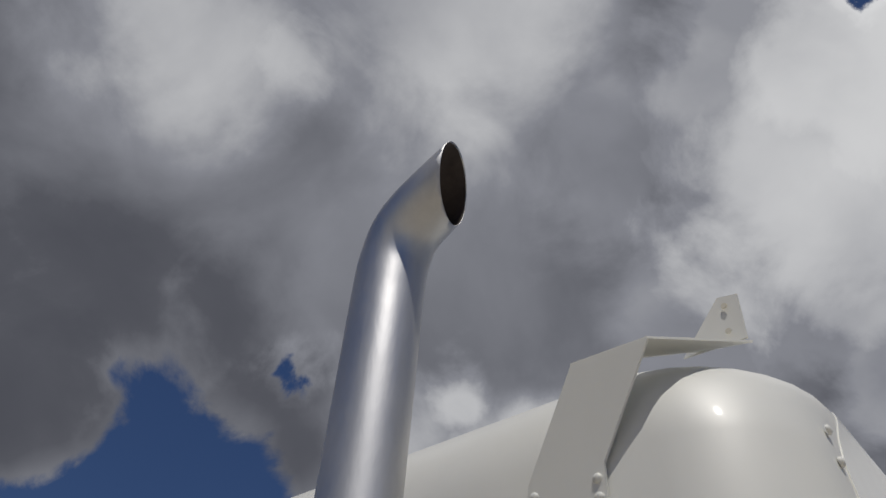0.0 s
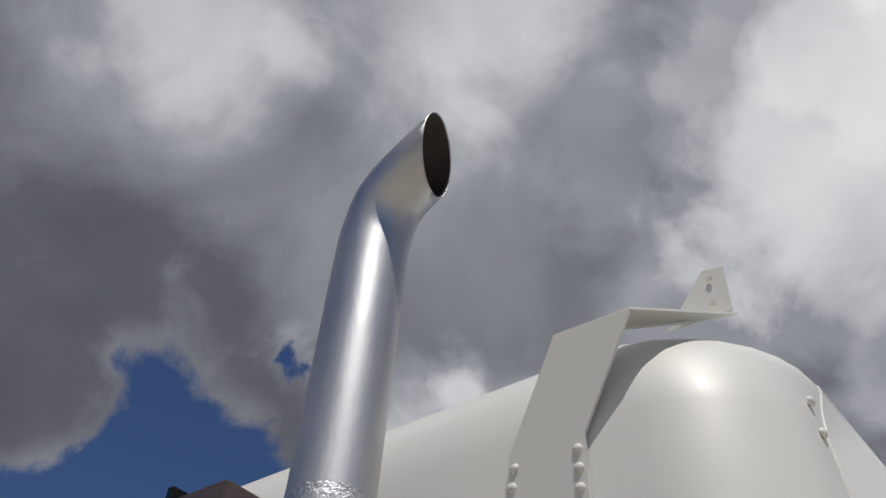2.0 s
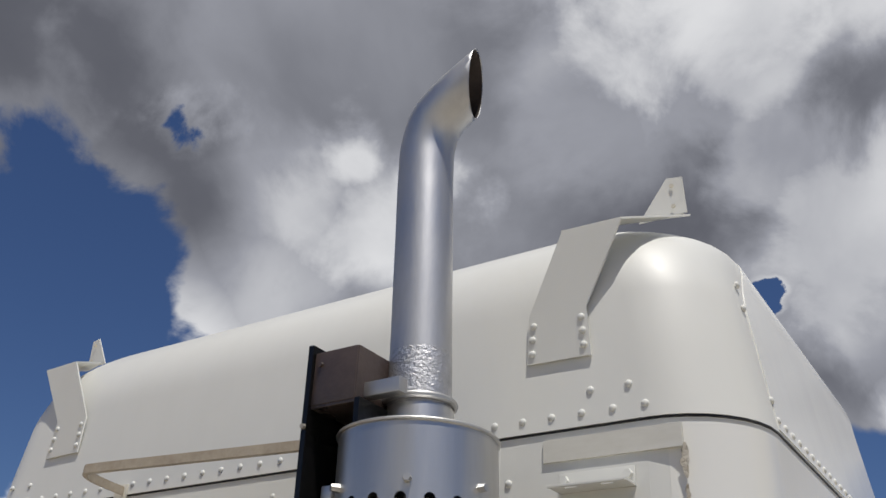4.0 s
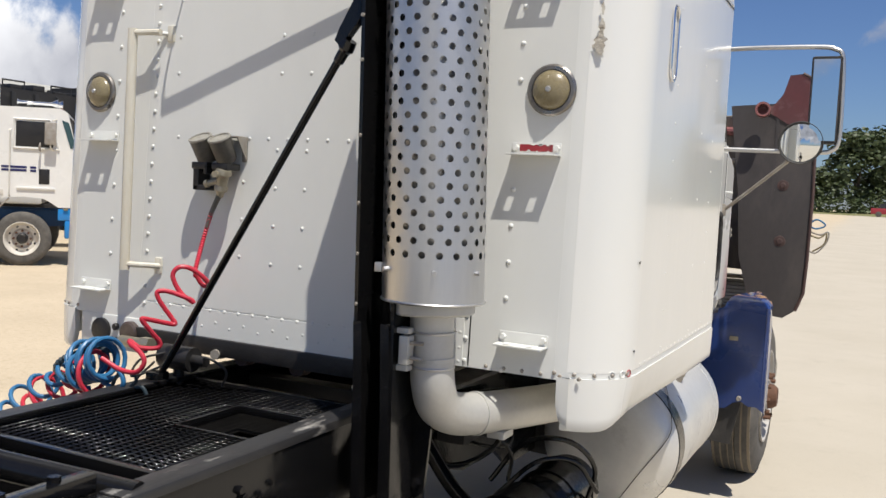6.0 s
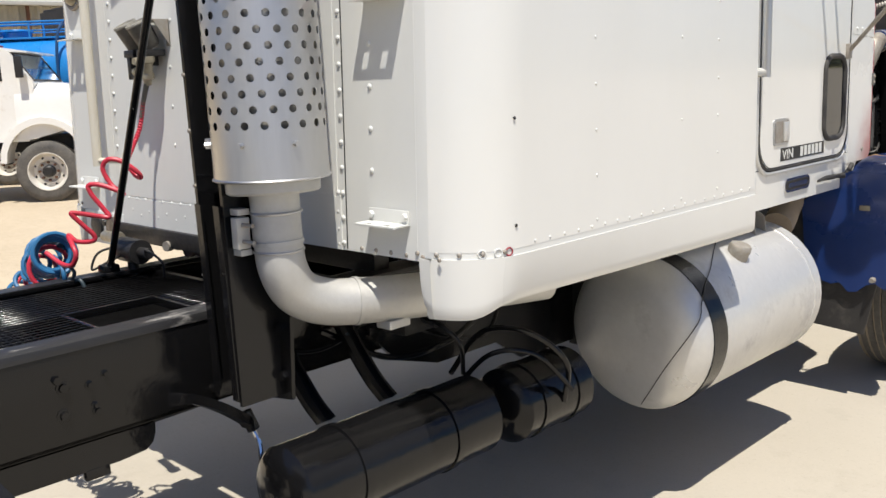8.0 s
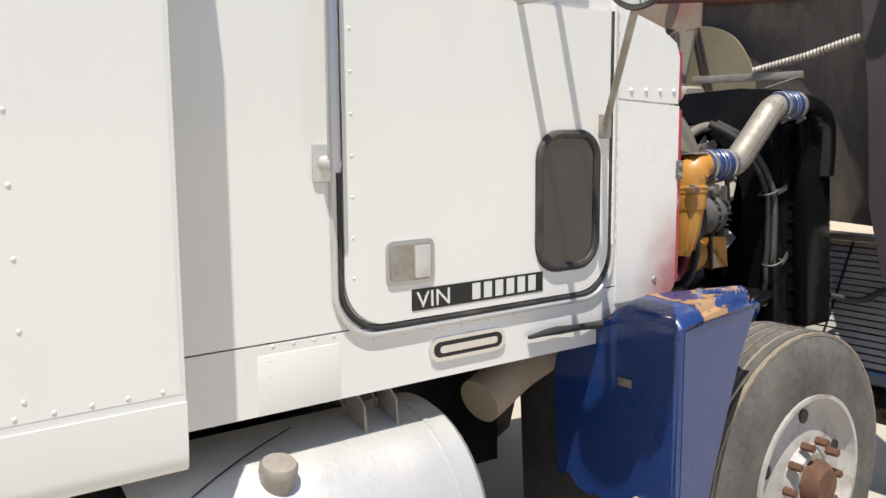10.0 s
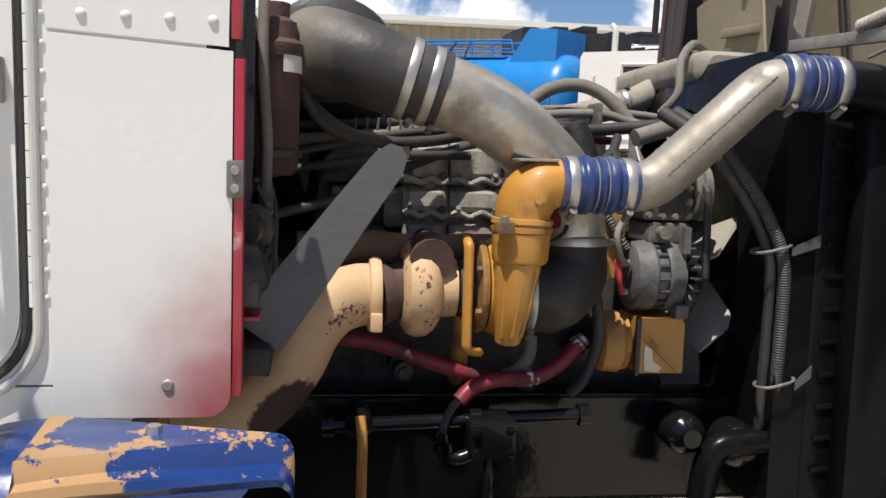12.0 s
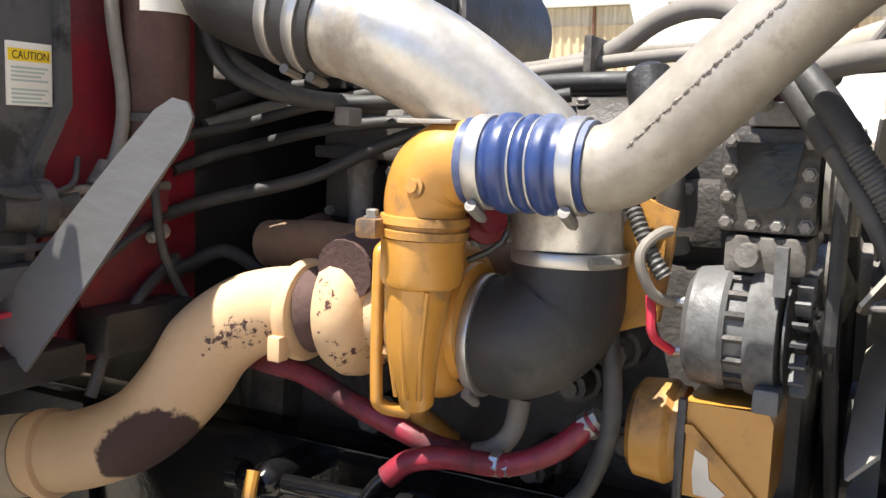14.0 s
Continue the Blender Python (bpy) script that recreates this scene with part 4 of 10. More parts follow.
# black stay rod with a forked end
bm = B()
tube(bm, [(0.405, -0.30, 2.20), (-0.385, -0.205, 1.075)], 0.0125, 12)
rod = part("stay_rod", bm, black, truck, "long black stay rod with a forked head")
bm = B()
prism(bm, [(0.475, -0.318, 2.40), (0.475, -0.318, 2.30), (0.405, -0.318, 2.215), (0.385, -0.318, 2.235), (0.40, -0.318, 2.27)], (0, 1, 0), 0.03)
part("rod_fork", bm, black, rod)
bm = B()
lathe(bm, (0.432, -0.303, 2.235), (-0.57, 0.068, -0.81), [(0, 0.022), (0.03, 0.026), (0.04, 0.018), (0.075, 0.017), (0.08, 0.013)], 14)
part("rod_nut", bm, black, rod)
bm = B()
box(bm, (-0.42, -0.235, 1.045), (-0.36, -0.175, 1.10), 0.008)
part("rod_foot", bm, black, rod)

# ---------------------------------------------------------------- chassis behind the sleeper
# deck of welded mesh with a square opening
bm = B()
DZ = 1.045


def bar_x(y, x0, x1, z=DZ):
    box(bm, (x0, y - 0.0025, z - 0.003), (x1, y + 0.0025, z + 0.003))


def bar_y(x, y0, y1, z=DZ):
    box(bm, (x - 0.0025, y0, z - 0.003), (x + 0.0025, y1, z + 0.003))


y = -0.93
while y < -0.02:
    if -0.55 < y < -0.26:
        bar_x(y, -0.43, 0.03)
        bar_x(y, 0.315, 0.35)
    else:
        bar_x(y, -0.43, 0.35)
    y += 0.022
x = -0.425
while x < 0.35:
    if 0.03 < x < 0.315:
        bar_y(x, -0.93, -0.55, DZ + 0.004)
        bar_y(x, -0.26, -0.02, DZ + 0.004)
    else:
        bar_y(x, -0.93, -0.02, DZ + 0.004)
    x += 0.030
# near-black colour stands for the shade in and below the deck opening
pit_shade = material("near_black_pit_shade", (0.004, 0.0038, 0.0038), (0.007, 0.0065, 0.006), rough=0.6, scale=6, fine=50, amount=0.8, spec=0.15)
deck = part("deck_grating", bm, black, truck, "glossy black mesh deck plate between the rails", 180)
bm = B()
for a, b in (((-0.44, -0.95, 1.02), (0.36, -0.925, 1.055)), ((-0.44, -0.045, 1.02), (0.36, -0.02, 1.055)), ((0.02, -0.565, 1.025), (0.33, -0.55, 1.052)), ((0.02, -0.262, 1.025), (0.33, -0.247, 1.052)),
             ((0.02, -0.565, 1.025), (0.034, -0.247, 1.052)), ((0.315, -0.565, 1.025), (0.33, -0.247, 1.052))):
    box(bm, a, b, 0.002)
part("deck_frame", bm, black, deck)
# pan and pit walls, added below the mesh to read as dark depth
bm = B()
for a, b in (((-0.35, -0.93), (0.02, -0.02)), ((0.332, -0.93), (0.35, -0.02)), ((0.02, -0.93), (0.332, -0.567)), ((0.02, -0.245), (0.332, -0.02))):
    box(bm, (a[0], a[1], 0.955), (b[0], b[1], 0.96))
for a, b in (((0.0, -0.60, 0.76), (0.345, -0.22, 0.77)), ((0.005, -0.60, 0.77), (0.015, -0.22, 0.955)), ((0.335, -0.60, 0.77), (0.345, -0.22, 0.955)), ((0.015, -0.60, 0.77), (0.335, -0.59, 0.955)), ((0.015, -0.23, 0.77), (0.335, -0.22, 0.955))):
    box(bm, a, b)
part("deck_pan", bm, pit_shade, deck, "added pan, coloured near black for the shade below the mesh")

# worn rail edges, flange nuts, crossmembers
scuffed_black = material("scuffed_black_paint", (0.030, 0.029, 0.030), (0.014, 0.0135, 0.014), rough=0.42, scale=5, fine=60, amount=1.0, bump=0.001, dirt=(0.30, 0.285, 0.26), dirt_scale=9, dirt_level=0.63, dirt_soft=0.05, stretch=(1, 0.35, 1))
for s in (1, -1):
    bm = B()
    loft(bm, [[(s * x, y, z) for x, z in ((0.352, 1.0702), (0.352, 1.0735), (0.422, 1.0735), (0.4305, 1.0695), (0.4335, 1.062), (0.4335, 1.046), (0.4303, 1.046), (0.428, 1.0702))] for y in (-1.15, -0.8, -0.4, 0.2)])
    part("rail_edge", bm, scuffed_black, truck, "rail edge scuffed to bare grey")
for s in (1, -1):
    bm = B()
    for i in range(14):
        y = -0.75 - 0.17 * i
        cyl(bm, (s * 0.43, y, 0.98 - 0.03 * (i % 2)), (s * 0.444, y, 0.98 - 0.03 * (i % 2)), 0.012, 0.011, 6)
    tagged(part("rail_bolts", bm, black, truck), kind="stuff")
for y in (-1.05, -2.4, -3.9, 0.6, 1.9, 4.9):
    bm = B()
    box(bm, (-0.42, y - 0.05, 0.84), (0.42, y + 0.05, 1.02), 0.01)
    part("crossmember", bm, black, truck)
bm = B()
tube(bm, spline([(-0.42, -1.22, 1.07), (-0.2, -1.20, 1.09), (0.1, -1.15, 1.075), (0.40, -1.08, 1.05)], 6), 0.036, 16)
part("torque_tube", bm, black, truck)
# fifth-wheel mounting plate, flat with notches
bm = B()
prism(bm, [(-0.40, -2.2, 1.085), (0.22, -2.2, 1.085), (0.22, -1.58, 1.085), (0.10, -1.52, 1.085), (0.06, -1.40, 1.085), (-0.10, -1.36, 1.085), (-0.40, -1.40, 1.085)], (0, 0, 1), 0.012)
plate = part("coupling_plate", bm, material("blue_black_sheen_paint", (0.012, 0.014, 0.022), (0.02, 0.022, 0.03), rough=0.18, scale=4, fine=40, amount=0.8, coat=0.5), truck, "glossy dark mounting plate between the rails")
bm = B()
box(bm, (0.30, -2.4, 1.07), (0.345, -1.15, 1.115), 0.004)
part("angle_iron", bm, black, truck)
for i in range(5):
    bm = B()
    cyl(bm, (0.322, -1.25 - 0.14 * i, 1.112), (0.322, -1.25 - 0.14 * i, 1.13), 0.016, 0.015, 6)
    part("plate_bolt", bm, black, plate)

# mudguard plate ahead of the drive wheels
bm = B()
prism(bm, [(0.76, -1.186, 1.128), (1.35, -1.186, 1.078), (1.36, -1.186, 0.98), (1.355, -1.186, 0.765), (0.80, -1.186, 0.765)], (0, 1, 0), 0.006)
mg = part("mudguard", bm, black, truck, "black steel mudguard plate before the drive wheels")
bm = B()
prism(bm, [(0.76, -1.23, 1.133), (1.352, -1.23, 1.083), (1.352, -1.17, 1.083), (0.76, -1.17, 1.133)], (0, 0, 1), 0.006)
part("guard_flange", bm, black, mg)
bm = B()
tube(bm, spline([(0.43, -1.16, 1.02), (0.60, -1.16, 1.04), (0.75, -1.165, 1.11), (0.79, -1.165, 0.9), (0.83, -1.165, 0.76)], 6), 0.022, 12)
part("guard_arm", bm, black, mg)

# air reservoirs slung under the rail
def air_tank(x, y0, y1, z, r):
    L = y1 - y0
    prof = [(0, 0), (0.006, r * 0.5), (0.022, r * 0.85), (0.045, r), (L - 0.045, r), (L - 0.022, r * 0.85), (L - 0.006, r * 0.5), (L, 0)]
    t = part("air_tank", lathe(B(), (x, y0, z), (0, 1, 0), prof, 36), black, truck, "glossy black air reservoir with steel straps")
    for f in (0.28, 0.72):
        bm = B()
        lathe(bm, (x, y0 + L * f, z), (0, 1, 0), [(-0.012, r), (-0.012, r + 0.005), (0.012, r + 0.005), (0.012, r)], 36)
        part("strap", bm, black, t)
    bm = B()
    cyl(bm, (x, y0 - 0.02, z - 0.02), (x, y0 + 0.01, z - 0.02), 0.02, 0.02, 8)
    part("drain_cock", bm, black_matt, t)
    return t


air_tank(0.80, -0.36, 0.48, 0.62, 0.130)
air_tank(0.80, 0.55, 0.98, 0.60, 0.130)
for y in (-0.105, 0.145):
    # bent channel: a web with two raised flanges
    bow = spline([(0.445, 0, 1.01), (0.490, 0.004, 0.94), (0.550, 0.012, 0.85), (0.615, 0.022, 0.765), (0.670, 0.03, 0.715)], 4)
    bm = B()
    for w0, w1, d0, d1 in ((0.0, 0.058, 0.0, 0.010), (0.0, 0.009, 0.0, 0.026), (0.049, 0.058, 0.0, 0.026)):
        loft(bm, [[(p.x + d0 * 0.8, y - 0.03 + p.y + w0, p.z + d0 * 0.6), (p.x + d0 * 0.8, y - 0.03 + p.y + w1, p.z + d0 * 0.6), (p.x + d1 * 0.8, y - 0.03 + p.y + w1, p.z + d1 * 0.6), (p.x + d1 * 0.8, y - 0.03 + p.y + w0, p.z + d1 * 0.6)] for p in bow])
    h = part("tank_hanger", bm, black, truck, "bent black channel that carries the air reservoirs")
    for z in (0.985, 0.90):
        bm = B()
        cyl(bm, (0.47 + (0.985 - z) * 0.4, y + 0.003, z), (0.49 + (0.985 - z) * 0.4, y + 0.003, z + 0.004), 0.013, 0.012, 6)
        part("hanger_bolt", bm, black, h)
# curved arm below the rail that carries the brake line
bm = B()
q = spline([(0.40, -0.44, 0.825), (0.47, -0.40, 0.845), (0.545, -0.345, 0.825), (0.60, -0.295, 0.785), (0.612, -0.285, 0.768)], 5)
loft(bm, [[(p.x - 0.020, p.y - 0.024, p.z - 0.016), (p.x + 0.022, p.y - 0.010, p.z - 0.016), (p.x + 0.022, p.y - 0.010, p.z + 0.014), (p.x - 0.020, p.y - 0.024, p.z + 0.014)] for p in q])
arm = part("line_arm", bm, black, truck, "curved black arm carrying the brake line")
bm = B()
cyl(bm, (0.60, -0.30, 0.80), (0.615, -0.285, 0.745), 0.019, 0.019, 6)
part("arm_nut", bm, black, arm)
bm = B()
tube(bm, spline([(0.612, -0.287, 0.75), (0.64, -0.285, 0.70), (0.665, -0.305, 0.60), (0.672, -0.32, 0.50)], 6), 0.0075, 8)
part("brake_line", bm, chrome, truck, "bright steel brake line")
# liner below the rail, with a rounded end and a small tab
for s in (1, -1):
    bm = B()
    prism(bm, [(s * 0.345, y, z) for y, z in ((-3.6, 0.785), (-0.488, 0.785), (-0.490, 0.755), (-0.500, 0.728), (-0.522, 0.712), (-0.60, 0.704), (-3.6, 0.704))], (s, 0, 0), 0.082)
    part("rail_liner", bm, black, truck)
    bm = B()
    box(bm, (s * 0.40, -0.70, 0.676), (s * 0.428, -0.63, 0.71), 0.006)
    part("liner_tab", bm, black, truck)
for y, z, r in ((-0.735, 0.955, 0.013), (-0.74, 0.88, 0.013), (-0.665, 0.945, 0.008), (-0.655, 0.885, 0.007), (-0.652, 0.868, 0.008), (-0.30, 0.835, 0.009), (-0.62, 0.965, 0.007)):
    bm = B()
    lathe(bm, (0.430, y, z), (1, 0, 0), [(0, r * 1.5), (0.002, r * 1.5), (0.003, r), (0.012, r * 0.9), (0.012, 0)], 8)
    part("rail_bolt", bm, black, truck)
# loops of air line and wiring round the tanks
for pts, r in (([(0.62, 0.52, 0.70), (0.74, 0.55, 0.86), (0.90, 0.60, 0.88), (0.97, 0.72, 0.76), (0.93, 0.76, 0.60)], 0.010), ([(0.66, 0.50, 0.66), (0.80, 0.53, 0.80), (0.92, 0.62, 0.80), (0.98, 0.74, 0.66)], 0.009),
               ([(0.45, 0.1, 0.92), (0.55, 0.3, 0.80), (0.62, 0.52, 0.82), (0.60, 0.75, 0.90)], 0.011), ([(0.45, 0.35, 0.95), (0.52, 0.5, 0.84), (0.62, 0.7, 0.80), (0.5, 0.95, 0.92)], 0.008),
               ([(0.46, 0.0, 1.02), (0.5, 0.25, 0.98), (0.48, 0.55, 1.0), (0.5, 0.9, 0.97)], 0.012), ([(0.44, -0.15, 0.93), (0.50, 0.05, 0.88), (0.47, 0.4, 0.93), (0.5, 0.8, 0.88)], 0.009),
               ([(0.70, 0.50, 0.72), (0.72, 0.47, 0.83), (0.66, 0.44, 0.90), (0.5, 0.42, 0.93)], 0.008)):
    bm = B()
    tube(bm, spline(pts, 8), r, 10)
    part("air_line", bm, black, truck)
bm = B()
box(bm, (0.46, 0.35, 0.86), (0.58, 0.56, 1.02), 0.02)
cyl(bm, (0.52, 0.56, 0.93), (0.52, 0.66, 0.93), 0.05, 0.045, 16)
cyl(bm, (0.58, 0.45, 0.92), (0.64, 0.45, 0.90), 0.03, 0.02, 12)
part("brake_valve", bm, black_matt, truck, "black relay valve on the rail")
bm = B()
box(bm, (0.43, -0.20, 1.075), (0.55, 0.9, 1.09), 0.004)
box(bm, (-0.5, 0.30, 1.08), (0.5, 0.37, 1.20), 0.01)
part("sleeper_mount", bm, black_matt, truck)
# gearbox and propeller shaft, a dark mass between the rails added to block light
bm = B()
lathe(bm, (0, 3.1, 0.80), (0, -1, 0), [(0, 0.0), (0, 0.30), (0.25, 0.29), (0.45, 0.22), (0.50, 0.20), (1.35, 0.19), (1.40, 0.13), (1.55, 0.10), (1.56, 0)], 20)
box(bm, (-0.17, 1.75, 0.55), (0.17, 2.6, 0.72), 0.03)
part("gearbox", bm, black_matt, truck, "grimy black gearbox between the rails, added to block light below")
bm = B()
tube(bm, [(0, 1.56, 0.80), (0, -1.5, 0.62)], 0.055, 14)
for y in (1.5, 0.1, -1.4):
    lathe(bm, (0, y, 0.80 - 0.0588 * (1.56 - y)), (0, 1, 0), [(-0.06, 0.05), (-0.05, 0.085), (0.05, 0.085), (0.06, 0.05)], 14)
part("propeller_shaft", bm, black_matt, truck)
# grey lip below the lower sheet and the fittings under it
dark_iron = material("dark_rusty_fitting", (0.055, 0.030, 0.024), (0.03, 0.02, 0.018), rough=0.7, scale=20, fine=90, amount=0.9, bump=0.001)
bm = B()
box(bm, (-0.40, wall_y(1.2) - 0.008, 1.196), (0.50, wall_y(1.2) + 0.02, 1.204), 0.001)
part("sheet_lip", bm, worn_metal, body)
for x, y, z, r, mat in ((-0.30, 0.05, 1.145, 0.022, worn_metal), (-0.20, 0.08, 1.135, 0.028, dark_iron), (0.02, 0.12, 1.125, 0.034, dark_iron)):
    bm = B()
    lathe(bm, (x, y, z), (0.25, -1, 0.05), [(0, 0.0), (0, r), (0.03, r), (0.034, r * 0.75), (0.06, r * 0.75), (0.064, r * 0.9), (0.085, r * 0.85), (0.085, 0)], 12)
    part("line_fitting", bm, mat, truck, "air-line fitting under the back wall")
# tank straps, filler and step brackets
for s in (1, -1):
    tank = [o for o in truck.children if o.name.startswith("fuel_tank")][0 if s == 1 else 1]
    for y in (1.44, 2.20) if s < 0 else (1.44,):
        bm = B()
        lathe(bm, (s * 0.842, y, 0.69), (0, 1, 0), [(-0.052, 0.3135), (-0.052, 0.3175), (0.052, 0.3175), (0.052, 0.3135)], 48)
        part("strap", bm, black, tank, "black tank strap")
    # loose wire slung over the barrel, the strap and the domed end
    bm = B()
    wire = [(s * (0.842 + r * math.cos(a)), y, 0.69 + r * math.sin(a)) for a, y, r in ((1.5, 1.95, 0.316), (1.3, 1.82, 0.316), (1.1, 1.69, 0.316), (0.9, 1.57, 0.317), (0.8, 1.50, 0.320), (0.7, 1.44, 0.3205), (0.62, 1.40, 0.320), (0.52, 1.362, 0.316))]
    wire += [(s * (0.842 + 0.302 * math.cos(0.36)), 1.335, 0.69 + 0.302 * math.sin(0.36)), (s * 1.10, 1.305, 0.735), (s * 1.01, 1.291, 0.60), (s * 0.93, 1.297, 0.475), (s * 0.885, 1.315, 0.415)]
    tube(bm, spline(wire, 5), 0.0018, 6)
    part("strap_wire", bm, black_matt, tank)
    bm = B()
    lathe(bm, (s * 1.015, 1.83, 0.925), (s * 0.3, 0, 1), [(0, 0.043), (0.035, 0.043), (0.042, 0.047), (0.062, 0.046), (0.070, 0.040), (0.072, 0)], 18)
    part("tank_cap", bm, worn_metal, tank, "grey filler cap")
    for y in (2.12, 2.22):
        bm = B()
        tube(bm, [(s * (0.80 + 0.05 * math.cos(a)), y, 0.99 + 0.06 * math.sin(a)) for a in [0.2 * i for i in range(15)]], 0.004, 6)
        prism(bm, [(s * 0.86, y - 0.003, 0.98), (s * 0.96, y - 0.003, 0.95), (s * 0.95, y - 0.003, 1.05), (s * 0.90, y - 0.003, 1.085), (s * 0.86, y - 0.003, 1.07)], (0, 1, 0), 0.006)
        part("step_bracket", bm, worn_metal, tank)
    for y in (1.5, 2.2):
        bm = B()
        box(bm, (s * 0.43, y - 0.05, 0.55), (s * 0.62, y + 0.05, 0.95), 0.01)
        part("tank_support", bm, black_matt, truck)
    bm = B()
    prism(bm, [(s * 0.435, y, z) for y, z in ((0.30, 1.05), (0.30, 0.86), (0.42, 0.74), (0.62, 0.68), (0.95, 0.68), (1.1, 0.58), (3.0, 0.55), (3.0, 1.05))], (s, 0, 0), 0.02)
    part("inner_chassis", bm, black, truck)

# ---------------------------------------------------------------- glad-hand holder and coiled air lines
y = wall_y(1.9) - 0.004
bm = B()
box(bm, (-0.335, y - 0.062, 1.952), (-0.205, y, 1.957), 0.001)
prism(bm, [(-0.207, y, 1.955), (-0.207, y - 0.060, 1.955), (-0.207, y, 1.865)], (1, 0, 0), 0.004)
box(bm, (-0.225, y - 0.004, 1.865), (-0.203, y, 1.957), 0.001)
holder = part("gladhand_holder", bm, worn_metal, truck, "grimy twin cup holder for air couplings")
cup = material("grimy_cup_metal", (0.16, 0.15, 0.13), (0.085, 0.078, 0.066), rough=0.6, metal=0.4, scale=18, fine=90, amount=0.9, bump=0.001)
cup_rim = material("scuffed_cup_rim", (0.40, 0.385, 0.34), (0.24, 0.22, 0.18), rough=0.55, metal=0.3, scale=30, fine=120, amount=0.9)
cup_axis = Vector((-0.06, -0.46, 0.88)).normalized()
for x in (-0.345, -0.256):
    base_at = Vector((x, y - 0.045, 1.862))
    bm = B()
    lathe(bm, base_at, cup_axis, [(0.0, 0.0), (0.0, 0.030), (0.012, 0.037), (0.092, 0.0415), (0.092, 0.0365), (0.030, 0.033), (0.028, 0.0)], 28)
    c = part("cup", bm, cup, holder)
    bm = B()
    lathe(bm, base_at + cup_axis * 0.090, cup_axis, [(0, 0.0415), (0.004, 0.044), (0.009, 0.0425), (0.009, 0.037), (0.004, 0.036)], 28)
    part("cup_rim", bm, cup_rim, c, "scuffed pale rim")
bm = B()
for a, b in (((-0.392, y - 0.075, 1.755), (-0.365, y - 0.01, 1.858)), ((-0.392, y - 0.085, 1.832), (-0.318, y - 0.01, 1.858)), ((-0.392, y - 0.075, 1.755), (-0.330, y - 0.01, 1.775)), ((-0.335, y - 0.085, 1.815), (-0.318, y - 0.02, 1.850)),
             ((-0.298, y - 0.075, 1.80), (-0.278, y - 0.01, 1.856)), ((-0.298, y - 0.085, 1.832), (-0.225, y - 0.01, 1.856))):
    box(bm, a, b, 0.005)
part("holder_frame", bm, black_matt, holder)
coupling = thing("air_coupling", "tarnished metal air coupling hung on its holder", "coupling", at=(-0.27, -0.06, 1.75))
brass = material("tarnished_brass", (0.46, 0.42, 0.32), (0.28, 0.24, 0.17), rough=0.45, metal=0.7, scale=20, fine=90, amount=0.8)
bm = B()
lathe(bm, (-0.246, y - 0.075, 1.835), (-0.25, 0.1, -1), [(0, 0.0), (0, 0.026), (0.010, 0.030), (0.020, 0.030), (0.026, 0.022), (0.060, 0.020), (0.066, 0.024), (0.080, 0.024), (0.086, 0.015), (0.105, 0.013)], 16)
cyl(bm, (-0.270, y - 0.078, 1.790), (-0.312, y - 0.080, 1.782), 0.011, 0.010, 8)
lathe(bm, (-0.312, y - 0.080, 1.782), (-1, 0, -0.2), [(0, 0.015), (0.012, 0.015), (0.014, 0.0)], 10)
lathe(bm, (-0.255, y - 0.105, 1.815), (0.1, -1, 0), [(0, 0.014), (0.014, 0.012), (0.014, 0)], 8)
under(part("coupling_body", bm, brass, coupling), (-0.27, -0.06, 1.75))


def coil(points, turns, radius, r, n=18):
    """A hose wound in turns round a spline."""
    q = spline(points, 24)
    out = []
    m = turns * n
    for i in range(m + 1):
        f = i / m * (len(q) - 1)
        k = min(int(f), len(q) - 2)
        c = q[k].lerp(q[k + 1], f - k)
        d = (q[min(k + 2, len(q) - 1)] - q[max(k - 1, 0)]).normalized()
        u = d.cross(Vector((0.3, 1, 0.2))).normalized()
        v = d.cross(u)
        a = 2 * math.pi * i / n
        rr = radius if not callable(radius) else radius(i / m)
        out.append(c + u * rr * math.cos(a) + v * rr * math.sin(a))
    return out


red_line = thing("red_air_hose", "red coiled rubber air hose hanging from the back wall", "hose", group="coiled air lines", at=(-0.36, -0.1, 1.2))
bm = B()
tube(bm, [(-0.270, y - 0.070, 1.738), (-0.300, y - 0.075, 1.672), (-0.312, y - 0.083, 1.62)], [0.010, 0.009, 0.0065], 10)
under(part("hose_end", bm, cup, red_line), (-0.36, -0.1, 1.2))
bm = B()
tube(bm, spline([(-0.300, y - 0.075, 1.672), (-0.318, y - 0.09, 1.58), (-0.285, -0.142, 1.475), (-0.283, -0.142, 1.445)], 10), 0.0065, 10, wave=0.003, pitch=0.011)
under(part("spring_guard", bm, red_hose, red_line, "ribbed strain spring"), (-0.36, -0.1, 1.2))
bm = B()
